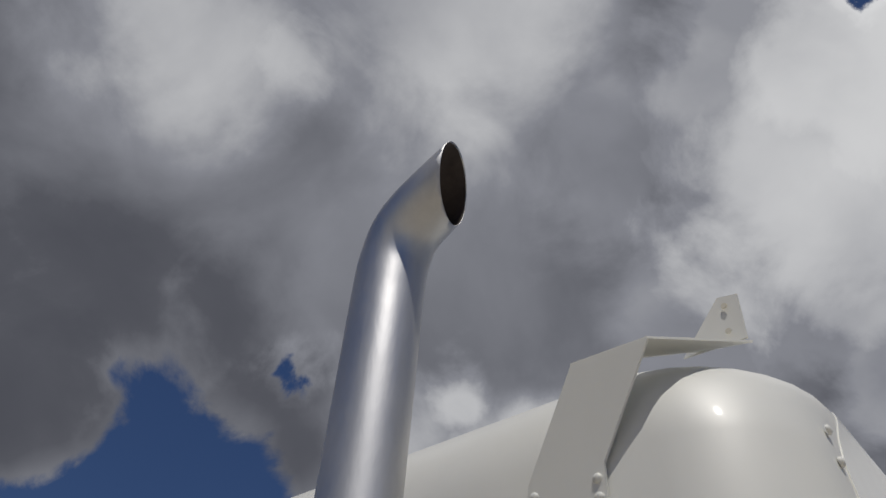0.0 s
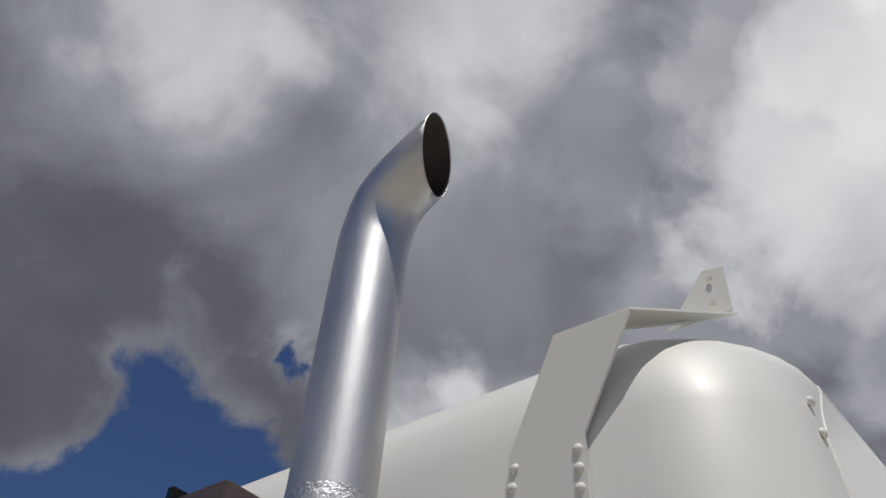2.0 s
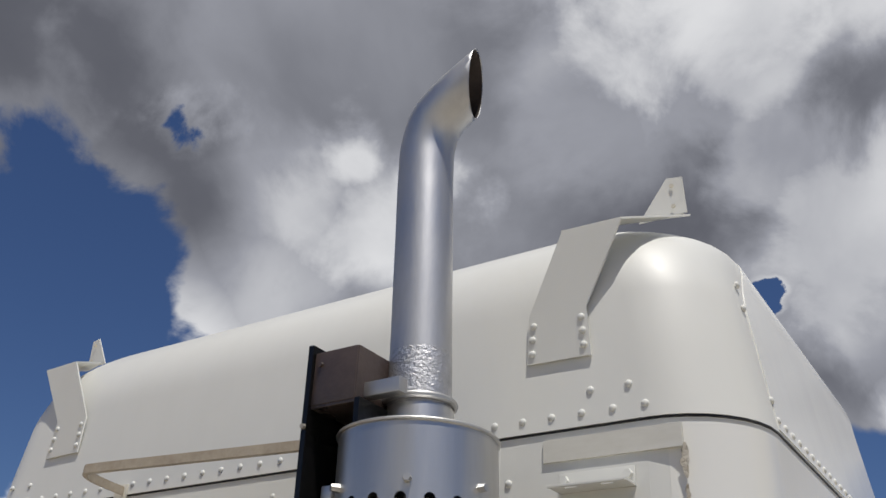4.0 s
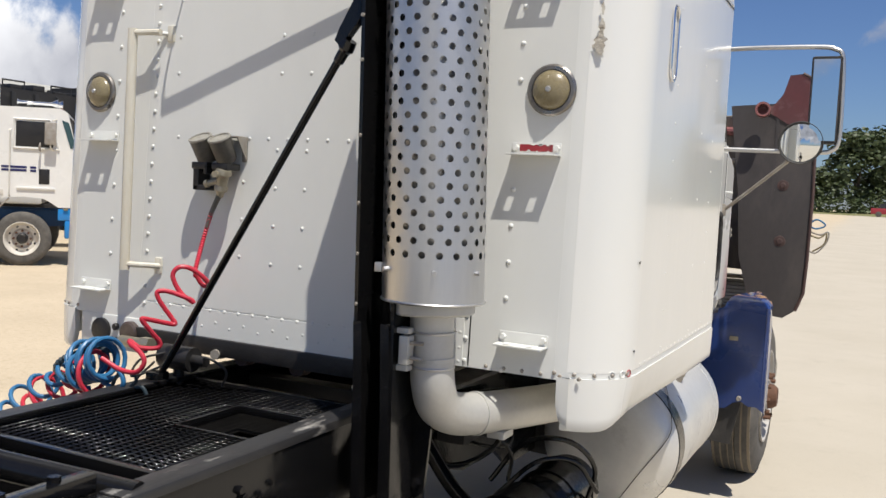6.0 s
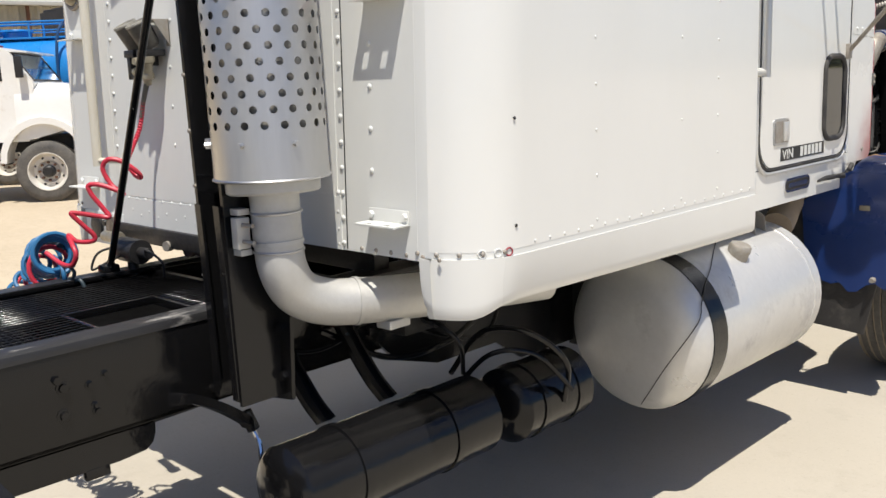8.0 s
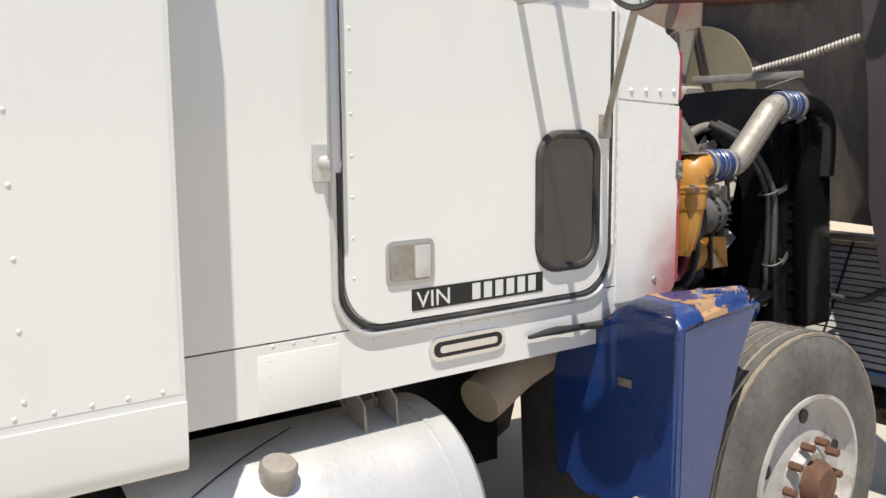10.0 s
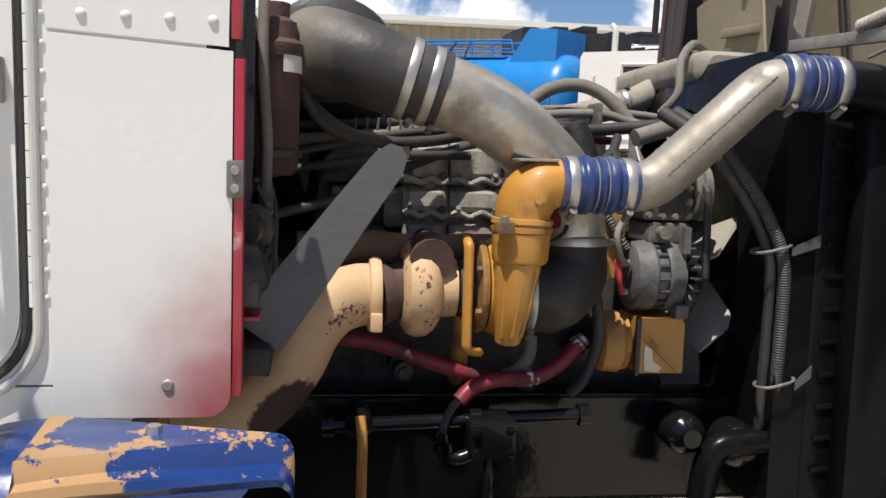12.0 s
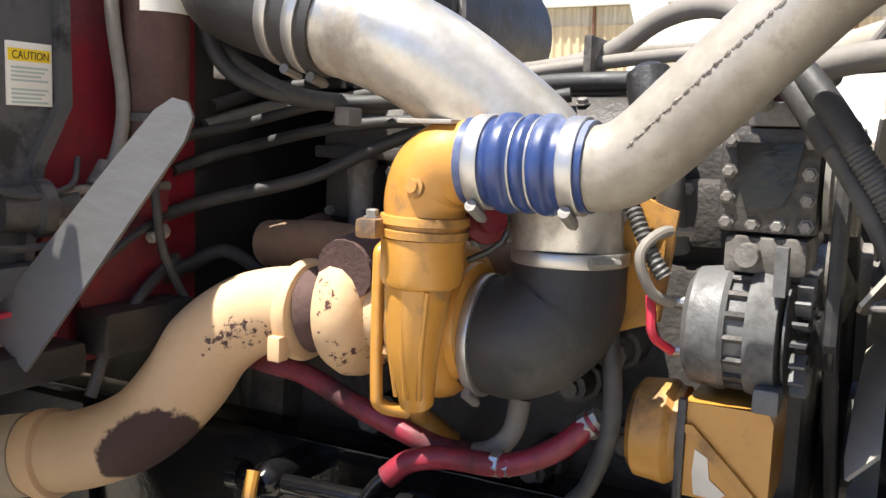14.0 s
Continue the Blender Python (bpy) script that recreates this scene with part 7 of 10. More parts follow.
dusty_red = material("dark_red_firewall_paint", (0.22, 0.010, 0.020), (0.11, 0.007, 0.012), rough=0.5, scale=5, fine=50, amount=0.9, bump=0.001, dirt=(0.035, 0.02, 0.02), dirt_scale=4, dirt_level=0.58, dirt_soft=0.12)
duct_grey = material("grey_duct_sheet", (0.085, 0.083, 0.084), (0.040, 0.039, 0.040), rough=0.55, scale=4, fine=50, amount=0.8, bump=0.001, dirt=(0.018, 0.017, 0.016), dirt_scale=7, dirt_level=0.57, dirt_soft=0.05)
strap_grey = material("scuffed_grey_strap", (0.13, 0.126, 0.122), (0.085, 0.082, 0.078), rough=0.5, metal=0.35, scale=8, fine=60, amount=0.9, stretch=(1, 0.4, 1), bump=0.001)
paper = material("white_paper_label", (0.72, 0.69, 0.62), (0.58, 0.54, 0.46), rough=0.7, scale=12, fine=60, amount=0.8)
yellow_ink = material("yellow_ink", (0.75, 0.52, 0.02), rough=0.6, amount=0.4)
green_ink = material("pale_grey_ink", (0.34, 0.40, 0.36), rough=0.7, amount=0.4)


def patched(m, centre, squash, radius, colour, edge=0.01, wobble=0.05, noise_scale=22, rough=0.85):
    """Worn patch of another colour with a ragged outline of its own on a material."""
    nt = m.node_tree
    N, L = nt.nodes.new, nt.links.new
    b = nt.nodes["Principled BSDF"]
    old = b.inputs["Base Color"].links[0].from_socket
    tc, d, mp, n, k, r, x = N("ShaderNodeTexCoord"), N("ShaderNodeVectorMath"), N("ShaderNodeMapping"), N("ShaderNodeTexNoise"), N("ShaderNodeMath"), N("ShaderNodeMapRange"), N("ShaderNodeMix")
    mp.inputs["Scale"].default_value = squash
    d.operation = "DISTANCE"
    L(tc.outputs["Object"], mp.inputs["Vector"])
    L(mp.outputs[0], d.inputs[0])
    d.inputs[1].default_value = [c * q for c, q in zip(centre, squash)]
    n.inputs["Scale"].default_value, n.inputs["Detail"].default_value, n.inputs["Roughness"].default_value = noise_scale, 6, 0.7
    L(tc.outputs["Object"], n.inputs["Vector"])
    k.operation, k.inputs[1].default_value = "MULTIPLY_ADD", wobble
    L(n.outputs["Fac"], k.inputs[0])
    L(d.outputs["Value"], k.inputs[2])
    L(k.outputs[0], r.inputs[0])
    for i, v in enumerate((radius - edge, radius + edge, 1.0, 0.0)):
        r.inputs[i + 1].default_value = v
    x.data_type = "RGBA"
    L(r.outputs[0], x.inputs["Factor"])
    L(old, x.inputs["A"])
    x.inputs["B"].default_value = (*colour, 1)
    L(x.outputs["Result"], b.inputs["Base Color"])
    return m


def clamp_band(name, c, axis, r, w, parent, screw_dir=None, mat=None):
    """Flat steel band with a worm-screw housing."""
    bm = B()
    lathe(bm, c, axis, [(-w / 2, r - 0.004), (-w / 2, r + 0.002), (-w / 2 + 0.002, r + 0.0032), (w / 2 - 0.002, r + 0.0032), (w / 2, r + 0.002), (w / 2, r - 0.004)], 40)
    band = part(name, bm, mat or steel_band, parent, "bright steel hose clamp")
    if screw_dir is not None:
        p = Vector(c) + Vector(screw_dir).normalized() * (r + 0.010)
        t = Vector(axis).cross(Vector(screw_dir)).normalized()
        bm = B()
        cyl(bm, p - t * 0.018, p + t * 0.018, 0.008, 0.008, 8)
        cyl(bm, p + t * 0.018, p + t * 0.026, 0.006, 0.006, 6)
        part("clamp_screw", bm, casting, band)
    return band


def bolt(p, axis, r, parent, mat=None, h=0.010):
    bm = B()
    lathe(bm, p, axis, [(0, r * 1.35), (h * 0.25, r * 1.35), (h * 0.25, r), (h, r), (h * 1.15, r * 0.8)], 6)
    return part("bolt", bm, mat or casting, parent, angle=20)


# the engine leans a little about the truck's length
LEANED = Matrix.Translation((1.0, 0, 1.6)) @ pose(0, 0, 0, 0, -3.2, 0) @ Matrix.Translation((-1.0, 0, -1.6))
before = set(truck.children)

# firewall behind the engine
bm = B()
box(bm, (0.40, 3.262, 1.26), (0.74, 3.282, 2.02), 0.004)
firewall = part("firewall", bm, dusty_red, truck, "dark red firewall behind the engine")
bm = B()
box(bm, (-0.95, 3.258, 1.26), (0.398, 3.280, 2.02), 0.004)
part("firewall_mat", bm, black_matt, firewall, "grimy black insulation on the firewall")
bm = B()
prism(bm, [(0.726, 3.284, 2.02), (0.714, 3.284, 1.85), (0.712, 3.284, 1.68), (0.765, 3.284, 1.59), (0.79, 3.284, 1.42), (0.95, 3.284, 1.40), (0.955, 3.284, 2.02)], (0, 1, 0), 0.012)
duct = part("duct_sheet", bm, duct_grey, firewall, "grey stained duct cover")
bm = B()
prism(bm, [(0.716, 3.283, 2.02), (0.735, 3.283, 2.02), (0.724, 3.283, 1.85), (0.722, 3.283, 1.685), (0.775, 3.283, 1.595), (0.80, 3.283, 1.40), (0.785, 3.283, 1.40), (0.755, 3.283, 1.585), (0.702, 3.283, 1.68), (0.704, 3.283, 1.85)], (0, 1, 0), 0.03)
part("duct_fold", bm, duct_grey, firewall)
bm = B()
box(bm, (0.727, 3.296, 1.677), (0.806, 3.2985, 1.770), 0.001)
lab = part("caution_label", bm, paper, firewall, "white caution label with a yellow band")
bm = B()
box(bm, (0.730, 3.2985, 1.742), (0.803, 3.2992, 1.760))
part("yellow_band", bm, yellow_ink, lab)
txt = bpy.data.curves.new("lettering", "FONT")
txt.body, txt.size, txt.extrude = "CAUTION", 0.0165, 0.0003
src = new("lettering_source", txt)
bpy.context.view_layer.update()
me = bpy.data.meshes.new_from_object(src)
bpy.data.objects.remove(src)
me.materials.append(black_matt)
ob = new("lettering", me)
ob.parent = lab
ob.matrix_basis = pose(0.797, 3.2996, 1.7452, 90, 0, 180) @ Matrix.Diagonal((0.86, 1, 1, 1))
for z0, n in ((1.734, 4), (1.702, 4)):
    for i in range(n):
        bm = B()
        z = z0 - i * 0.0062
        box(bm, (0.735 + 0.006 * (i % 3), 3.2985, z - 0.003), (0.798, 3.2991, z))
        part("plain_bar", bm, green_ink, lab)
# brown canister with a paper label
bm = B()
lathe(bm, (0.560, 3.345, 1.62), (0, 0, 1), [(0, 0.0), (0.002, 0.040), (0.02, 0.052), (0.245, 0.055), (0.255, 0.060), (0.275, 0.060), (0.285, 0.048), (0.32, 0.045), (0.33, 0.03), (0.36, 0.03)], 28)
can = part("dryer_canister", bm, brown_iron, firewall, "brown rusty canister with a paper label")
bm = B()
ring = []
for a in range(20, 131, 10):
    ring.append((0.560 + 0.0575 * math.cos(radians(a)), 3.345 + 0.0575 * math.sin(radians(a))))
loft(bm, [[(x, y, z) for x, y in ring] for z in (1.835, 1.875)], closed=False, caps=False)
part("paper_label", bm, paper, can, "creased paper label")
for z in (1.87, 1.66):
    bm = B()
    lathe(bm, (0.560, 3.345, z), (0, 0, 1), [(0, 0.050), (0, 0.0595), (0.014, 0.0595), (0.014, 0.050)], 28)
    part("canister_strap", bm, dark_casting, can)
# hoses and elbows on the firewall
bm = B()
tube(bm, spline([(0.625, 3.325, 2.02), (0.635, 3.325, 1.85), (0.622, 3.335, 1.70), (0.632, 3.335, 1.62), (0.655, 3.335, 1.575)], 8), 0.0115, 12)
part("heater_hose", bm, dusty_hose, firewall, "dusty grey heater hose")
bm = B()
tube(bm, spline([(0.650, 3.335, 1.585), (0.675, 3.335, 1.545), (0.700, 3.335, 1.51), (0.745, 3.335, 1.505), (0.77, 3.33, 1.53), (0.74, 3.33, 1.548), (0.60, 3.325, 1.553), (0.5, 3.31, 1.55)], 6), 0.0085, 10)
part("heater_pipe", bm, casting, firewall)
bm = B()
cyl(bm, (0.655, 3.335, 1.59), (0.68, 3.335, 1.555), 0.016, 0.016, 12)
part("hose_union", bm, casting, firewall)
bm = B()
lathe(bm, (0.83, 3.30, 1.525), (-1, 0.2, 0), [(0, 0.034), (0.05, 0.036), (0.055, 0.045), (0.075, 0.045), (0.08, 0.03), (0.12, 0.028)], 18)
part("water_valve", bm, dark_casting, firewall)
bm = B()
box(bm, (0.69, 3.30, 1.40), (0.95, 3.34, 1.445), 0.008)
part("duct_shelf", bm, duct_grey, firewall)
# red bracket over a black mount by the cowl
bm = B()
prism(bm, [(0.76, 3.285, 1.33), (0.93, 3.285, 1.33), (0.93, 3.285, 1.375), (0.84, 3.285, 1.382), (0.76, 3.285, 1.375)], (0, 1, 0), 0.008)
box(bm, (0.76, 3.285, 1.372), (0.93, 3.34, 1.380), 0.002)
box(bm, (0.76, 3.285, 1.330), (0.768, 3.34, 1.378), 0.002)
part("red_bracket", bm, bright_red, firewall, "red folded bracket")
bm = B()
box(bm, (0.72, 3.28, 1.265), (0.90, 3.36, 1.318), 0.012)
part("cab_mount", bm, black_matt, firewall, "black cab mount")
bm = B()
prism(bm, [(0.50, 3.284, 1.55), (0.68, 3.284, 1.55), (0.70, 3.284, 1.38), (0.66, 3.284, 1.30), (0.52, 3.284, 1.30)], (0, 1, 0), 0.03)
part("red_gusset", bm, dusty_red, firewall)
# dark dome, hose tails and wiring beside the cab mount
bm = B()
lathe(bm, (0.905, 3.30, 1.455), (-0.1, 1, 0.25), [(0, 0.052), (0.02, 0.052), (0.045, 0.040), (0.055, 0.02), (0.058, 0.0)], 20)
part("horn_dome", bm, black_matt, firewall, "black domed housing")
for pts, r in (([(0.52, 3.31, 1.60), (0.60, 3.335, 1.545), (0.70, 3.345, 1.49), (0.80, 3.34, 1.47), (0.90, 3.33, 1.48)], 0.006),
               ([(0.50, 3.31, 1.50), (0.60, 3.34, 1.475), (0.72, 3.345, 1.42), (0.82, 3.34, 1.405)], 0.007),
               ([(0.48, 3.31, 1.42), (0.58, 3.34, 1.38), (0.66, 3.345, 1.31), (0.70, 3.34, 1.22)], 0.010),
               ([(0.56, 3.33, 1.63), (0.57, 3.35, 1.55), (0.55, 3.35, 1.44), (0.50, 3.36, 1.34)], 0.008),
               ([(0.70, 3.32, 1.60), (0.73, 3.34, 1.56), (0.80, 3.34, 1.545), (0.86, 3.33, 1.56)], 0.005)):
    bm = B()
    tube(bm, spline(pts, 6), r, 10)
    part("firewall_cable", bm, rubber, firewall)
for x, z in ((0.66, 1.525), (0.60, 1.545), (0.55, 1.47)):
    bm = B()
    lathe(bm, (x, 3.335, z), (1, 0.1, -0.3), [(-0.022, 0.009), (-0.02, 0.014), (-0.004, 0.014), (-0.002, 0.011), (0.018, 0.011), (0.02, 0.008)], 6)
    part("cable_union", bm, light_casting, firewall, angle=20)
bm = B()
box(bm, (0.50, 3.30, 1.285), (0.70, 3.38, 1.36), 0.014)
part("mount_block", bm, black_matt, firewall)
# flat grey strap reaching up from the mount
d = Vector((0.755, 3.585, 1.67)) - Vector((0.84, 3.33, 1.33))
lng = d.length
u = d.normalized()
side = Vector((0.80, 0.02, 0)).cross(u).normalized()
nrm = u.cross(side).normalized()
p0 = Vector((0.84, 3.33, 1.33))
outl = [(0, -0.055), (0.12, -0.050), (lng - 0.14, -0.040), (lng - 0.02, -0.034), (lng + 0.012, -0.022), (lng + 0.022, 0.0), (lng + 0.012, 0.022), (lng - 0.02, 0.034), (lng - 0.14, 0.040), (0.10, 0.045), (0, 0.05)]
bm = B()
prism(bm, [p0 + u * a + side * b for a, b in outl], nrm, 0.006)
part("flat_strap", bm, strap_grey, truck, "scuffed flat grey steel strap")

# block, head, sump
bm = B()
box(bm, (-0.34, 3.42, 0.92), (0.26, 4.36, 1.46), 0.02)
block = part("engine_block", bm, dark_casting, engine, "oily black engine block")
bm = B()
box(bm, (-0.28, 3.46, 0.72), (0.22, 4.30, 0.93), 0.03)
part("oil_sump", bm, black_matt, engine)
bm = B()
box(bm, (-0.26, 3.44, 1.455), (0.20, 4.30, 1.66), 0.015)
part("cylinder_head", bm, dark_casting, engine, "oily dark cylinder head")
bm = B()
box(bm, (-0.36, 3.42, 1.44), (-0.14, 4.32, 1.80), 0.03)
part("intake_manifold", bm, dark_casting, engine, "oily dark intake manifold")
for y in (3.55, 3.80, 4.05):
    bm = B()
    box(bm, (-0.14, y, 1.58), (0.0, y + 0.12, 1.74), 0.02)
    part("intake_runner", bm, dark_casting, engine)
random.seed(11)
for i in range(6):
    y = 3.47 + i * 0.135
    bm = B()
    box(bm, (0.17, y, 1.49), (0.255, y + 0.115, 1.60), 0.022)
    cover = part("port_cover", bm, casting if i in (1, 2, 3) else dark_casting, block, "grimy ribbed side cover")
    for dy, dz in ((0.018, 1.505), (0.097, 1.505), (0.018, 1.585), (0.097, 1.585)):
        bolt((0.255, y + dy, dz), (1, 0, 0), 0.008, cover)
for i, (y0, y1) in enumerate(((3.46, 3.645), (3.655, 3.785), (3.795, 3.90), (3.91, 4.13))):
    bm = B()
    rings = []
    for x, dz in ((-0.16, 0.0), (-0.12, 0.06), (0.10, 0.065), (0.19, 0.045), (0.235, 0.0)):
        rings.append([(x, y0, 1.62), (x, y1, 1.62), (x, y1, 1.68 + dz - 0.02), (x, y1 - 0.02, 1.68 + dz), (x, y0 + 0.02, 1.68 + dz), (x, y0, 1.68 + dz - 0.02)])
    loft(bm, rings)
    rc = part("rocker_cover", bm, casting if i in (1, 2) else dark_casting, engine, "dusty cast rocker cover")
    for k in (0.25, 0.75):
        bolt((0.20, y0 + (y1 - y0) * k, 1.715), (0.3, 0, 1), 0.010, rc)
    bm = B()
    box(bm, (-0.17, y0 - 0.006, 1.605), (0.262, y1 + 0.006, 1.628), 0.005)
    part("cover_flange", bm, casting if i in (1, 2) else dark_casting, rc)
    bm = B()
    cyl(bm, (0.245, (y0 + y1) / 2, 1.47), (0.245, (y0 + y1) / 2, 1.61), 0.024, 0.030, 14)
    part("cast_boss", bm, casting, rc)
for y0, y1 in ((3.655, 3.768), (3.774, 3.905)):
    n = 8
    for z0, z1, x in ((1.622, 1.712, 0.272), (1.538, 1.606, 0.282), (1.455, 1.522, 0.276)):
        bm = B()
        rings = []
        for i in range(n + 1):
            y = y0 + (y1 - y0) * i / n
            e = 0.012 if i in (0, n) else 0.0
            b = 0.006 * math.sin(3.14159 * i / n) + 0.004 * math.cos(9.0 * i / n)
            rings.append([(0.14, y, z0), (x - 0.006 - e, y, z0), (x + b - e, y, z0 + 0.014), (x + b - 0.004 - e, y, z1 - 0.02), (x - 0.022 - e, y, z1 - 0.004), (x - 0.05 - e, y, z1), (0.14, y, z1)])
        loft(bm, rings)
        tier = part("cover_tier", bm, light_casting, engine, "dusty light cast cover")
        bm = B()
        tube(bm, spline([(x + 0.004, y0 + (y1 - y0) * k / 8, z0 - 0.006 + 0.006 * math.sin(k * 1.6)) for k in range(9)], 4), 0.0075, 8)
        part("wavy_flange", bm, light_casting, tier)
        for k in (0.14, 0.86):
            bm = B()
            cyl(bm, (x - 0.02, y0 + (y1 - y0) * k, z0 - 0.012), (x - 0.02, y0 + (y1 - y0) * k, z0 + 0.05), 0.018, 0.013, 12)
            part("boss", bm, light_casting, tier)
            bolt((x + 0.002, y0 + (y1 - y0) * k, z0 + 0.004), (0.7, 0, 0.7), 0.008, tier, casting)
bm = B()
prism(bm, [(-0.62, y, z) for y, z in ((3.29, 1.0), (4.45, 1.0), (4.45, 1.50), (4.0, 1.62), (3.6, 1.80), (3.29, 1.92))], (-1, 0, 0), 0.01)
part("splash_shield", bm, deep_black, engine, "black splash shield on the far side")
bm = B()
lathe(bm, (-0.02, 3.05, 1.12), (0, 1, 0), [(0, 0.16), (0.05, 0.20), (0.20, 0.26), (0.30, 0.34), (0.38, 0.34), (0.38, 0.0)], 32)
part("bell_housing", bm, dark_casting, engine, "oily dark bell housing")
# exhaust manifold log and branches
bm = B()
tube(bm, spline([(0.33, 3.40, 1.44), (0.34, 3.55, 1.45), (0.36, 3.70, 1.44), (0.34, 3.86, 1.45), (0.33, 4.10, 1.45)], 6), 0.044, 16)
man = part("exhaust_manifold", bm, material("scaled_tan_manifold", (0.24, 0.15, 0.09), (0.13, 0.085, 0.06), rough=0.85, scale=8, fine=60, amount=0.9, bump=0.002), engine, "tan scaled exhaust manifold")
for i in range(6):
    y = 3.47 + i * 0.12
    bm = B()
    cyl(bm, (0.25, y, 1.47), (0.35, y, 1.45), 0.03, 0.034, 14)
    part("branch", bm, brown_iron, man)
bm = B()
tube(bm, spline([(0.36, 3.70, 1.44), (0.44, 3.70, 1.45), (0.52, 3.70, 1.44)], 5), 0.05, 16)
part("turbo_foot", bm, brown_iron, man)

# air cleaner, boot and inlet pipe
bm = B()
lathe(bm, (-0.50, 3.47, 1.90), (1, 0, 0), [(0, 0.0), (0.005, 0.15), (0.02, 0.17), (0.55, 0.17), (0.56, 0.185), (0.60, 0.185), (0.62, 0.16), (0.68, 0.12), (0.72, 0.10), (0.74, 0.0)], 40)
cleaner = part("air_cleaner", bm, black_matt, engine, "black round air cleaner behind the intake boot")
bm = B()
lathe(bm, (0.05, 3.47, 1.90), (1, 0, 0), [(0, 0.182), (0, 0.192), (0.02, 0.192), (0.02, 0.182)], 40)
part("cleaner_band", bm, worn_metal, cleaner)
bm = B()
tube(bm, spline([(0.20, 3.44, 1.90), (0.38, 3.432, 1.905), (0.485, 3.452, 1.895), (0.535, 3.52, 1.872), (0.548, 3.60, 1.845), (0.550, 3.705, 1.815)], 9), [0.098, 0.098, 0.097, 0.093, 0.088, 0.084], 32)
boot = part("intake_boot", bm, patched(intake_rubber, (0.50, 3.36, 1.93), (1, 0.9, 0.9), 0.15, (0.22, 0.195, 0.155), 0.07, 0.10, 26), engine, "black dusty rubber intake boot")
bd = (Vector((0.55, 3.705, 1.815)) - Vector((0.548, 3.60, 1.845))).normalized()
for y, z, r in ((3.628, 1.838, 0.0875), (3.676, 1.824, 0.0858)):
    clamp_band("boot_band", (0.5495, y, z), bd, r, 0.021, boot, (0.2, 0, -1))
bm = B()
tube(bm, spline([(0.552, 3.69, 1.819), (0.545, 3.765, 1.796), (0.535, 3.845, 1.758), (0.515, 3.925, 1.70), (0.495, 3.99, 1.64), (0.482, 4.030, 1.57), (0.480, 4.037, 1.49)], 9), 0.079, 36)
inlet = part("inlet_pipe", bm, dusty_alu, engine, "dusty aluminium intake pipe")
bm = B()
tube(bm, spline([(0.48, 4.037, 1.502), (0.482, 4.037, 1.465), (0.49, 4.03, 1.415), (0.515, 3.985, 1.375), (0.525, 3.93, 1.372), (0.528, 3.90, 1.373)], 8), [0.083, 0.086, 0.092, 0.092, 0.086, 0.080], 32)
elbow = part("rubber_elbow", bm, boot_rubber, engine, "black rubber elbow on the compressor inlet")
clamp_band("elbow_clamp", (0.48, 4.037, 1.494), (0, 0, 1), 0.0845, 0.020, elbow, (0.8, 0.9, 0))
clamp_band("elbow_clamp", (0.527, 3.928, 1.372), (0, 1, 0), 0.087, 0.016, elbow, (0.6, 0, -1))
bm = B()
tube(bm, [(0.565 + 0.003 * i, 3.995 - 0.006 * i * i, 1.530 - 0.015 * i) for i in range(4)], 0.005, 8)
part("pipe_stay", bm, black_matt, engine)

# turbocharger
turbo = part("turbocharger", lathe(B(), (0.545, 3.775, 1.393), (0, 1, 0), [(0, 0.055), (0.015, 0.062), (0.03, 0.055), (0.055, 0.06), (0.06, 0.085), (0.068, 0.088), (0.07, 0.05)], 32),
             dark_casting, engine, "yellow turbocharger with a cream heat-coated turbine side")
bm = B()
rings = []
n = 30
for i in range(n + 1):
    a = radians(-100 + 360 * i / n)
    rr = 0.034 + 0.024 * i / n
    cx, cz = 0.545 + (0.118 - rr) * math.cos(a), 1.393 + (0.118 - rr) * math.sin(a)
    rad = Vector((math.cos(a), 0, math.sin(a)))
    rings.append([Vector((cx, 3.872, cz)) + rad * rr * math.cos(2 * math.pi * k / 14) + Vector((0, 1, 0)) * rr * 0.95 * math.sin(2 * math.pi * k / 14) for k in range(14)])
loft(bm, rings)
lathe(bm, (0.545, 3.83, 1.393), (0, 1, 0), [(0, 0.0), (0.0, 0.098), (0.012, 0.106), (0.05, 0.10), (0.075, 0.088), (0.09, 0.085), (0.09, 0.0)], 36)
vol = part("compressor_housing", bm, ochre, turbo, "ochre yellow compressor housing")
bm = B()
tube(bm, spline([(0.632, 3.868, 1.285), (0.650, 3.872, 1.36), (0.656, 3.878, 1.45), (0.656, 3.883, 1.53)], 6), [0.026, 0.038, 0.048, 0.056], 24)
part("outlet_neck", bm, ochre, turbo)
bm = B()
lathe(bm, (0.656, 3.882, 1.456), (0, 0.02, 1), [(0, 0.048), (0.004, 0.055), (0.012, 0.0585), (0.066, 0.060), (0.068, 0.054)], 32)
part("outlet_collar", bm, ochre, turbo)
for dx, dy in ((0.034, -0.030), (0.045, 0.004), (0.034, 0.034)):
    bm = B()
    tube(bm, [(0.640 + dx * 0.62, 3.868 + dy * 0.62, 1.30), (0.650 + dx * 0.84, 3.872 + dy * 0.84, 1.37), (0.655 + dx * 1.02, 3.878 + dy * 1.02, 1.455)], 0.0045, 8)
    part("cast_ridge", bm, ochre, turbo)
bm = B()
lathe(bm, (0.545, 3.826, 1.393), (0, -1, 0), [(0, 0.100), (0.008, 0.104), (0.014, 0.100), (0.018, 0.06), (0.018, 0)], 36)
part("back_plate", bm, ochre_dirty, turbo)
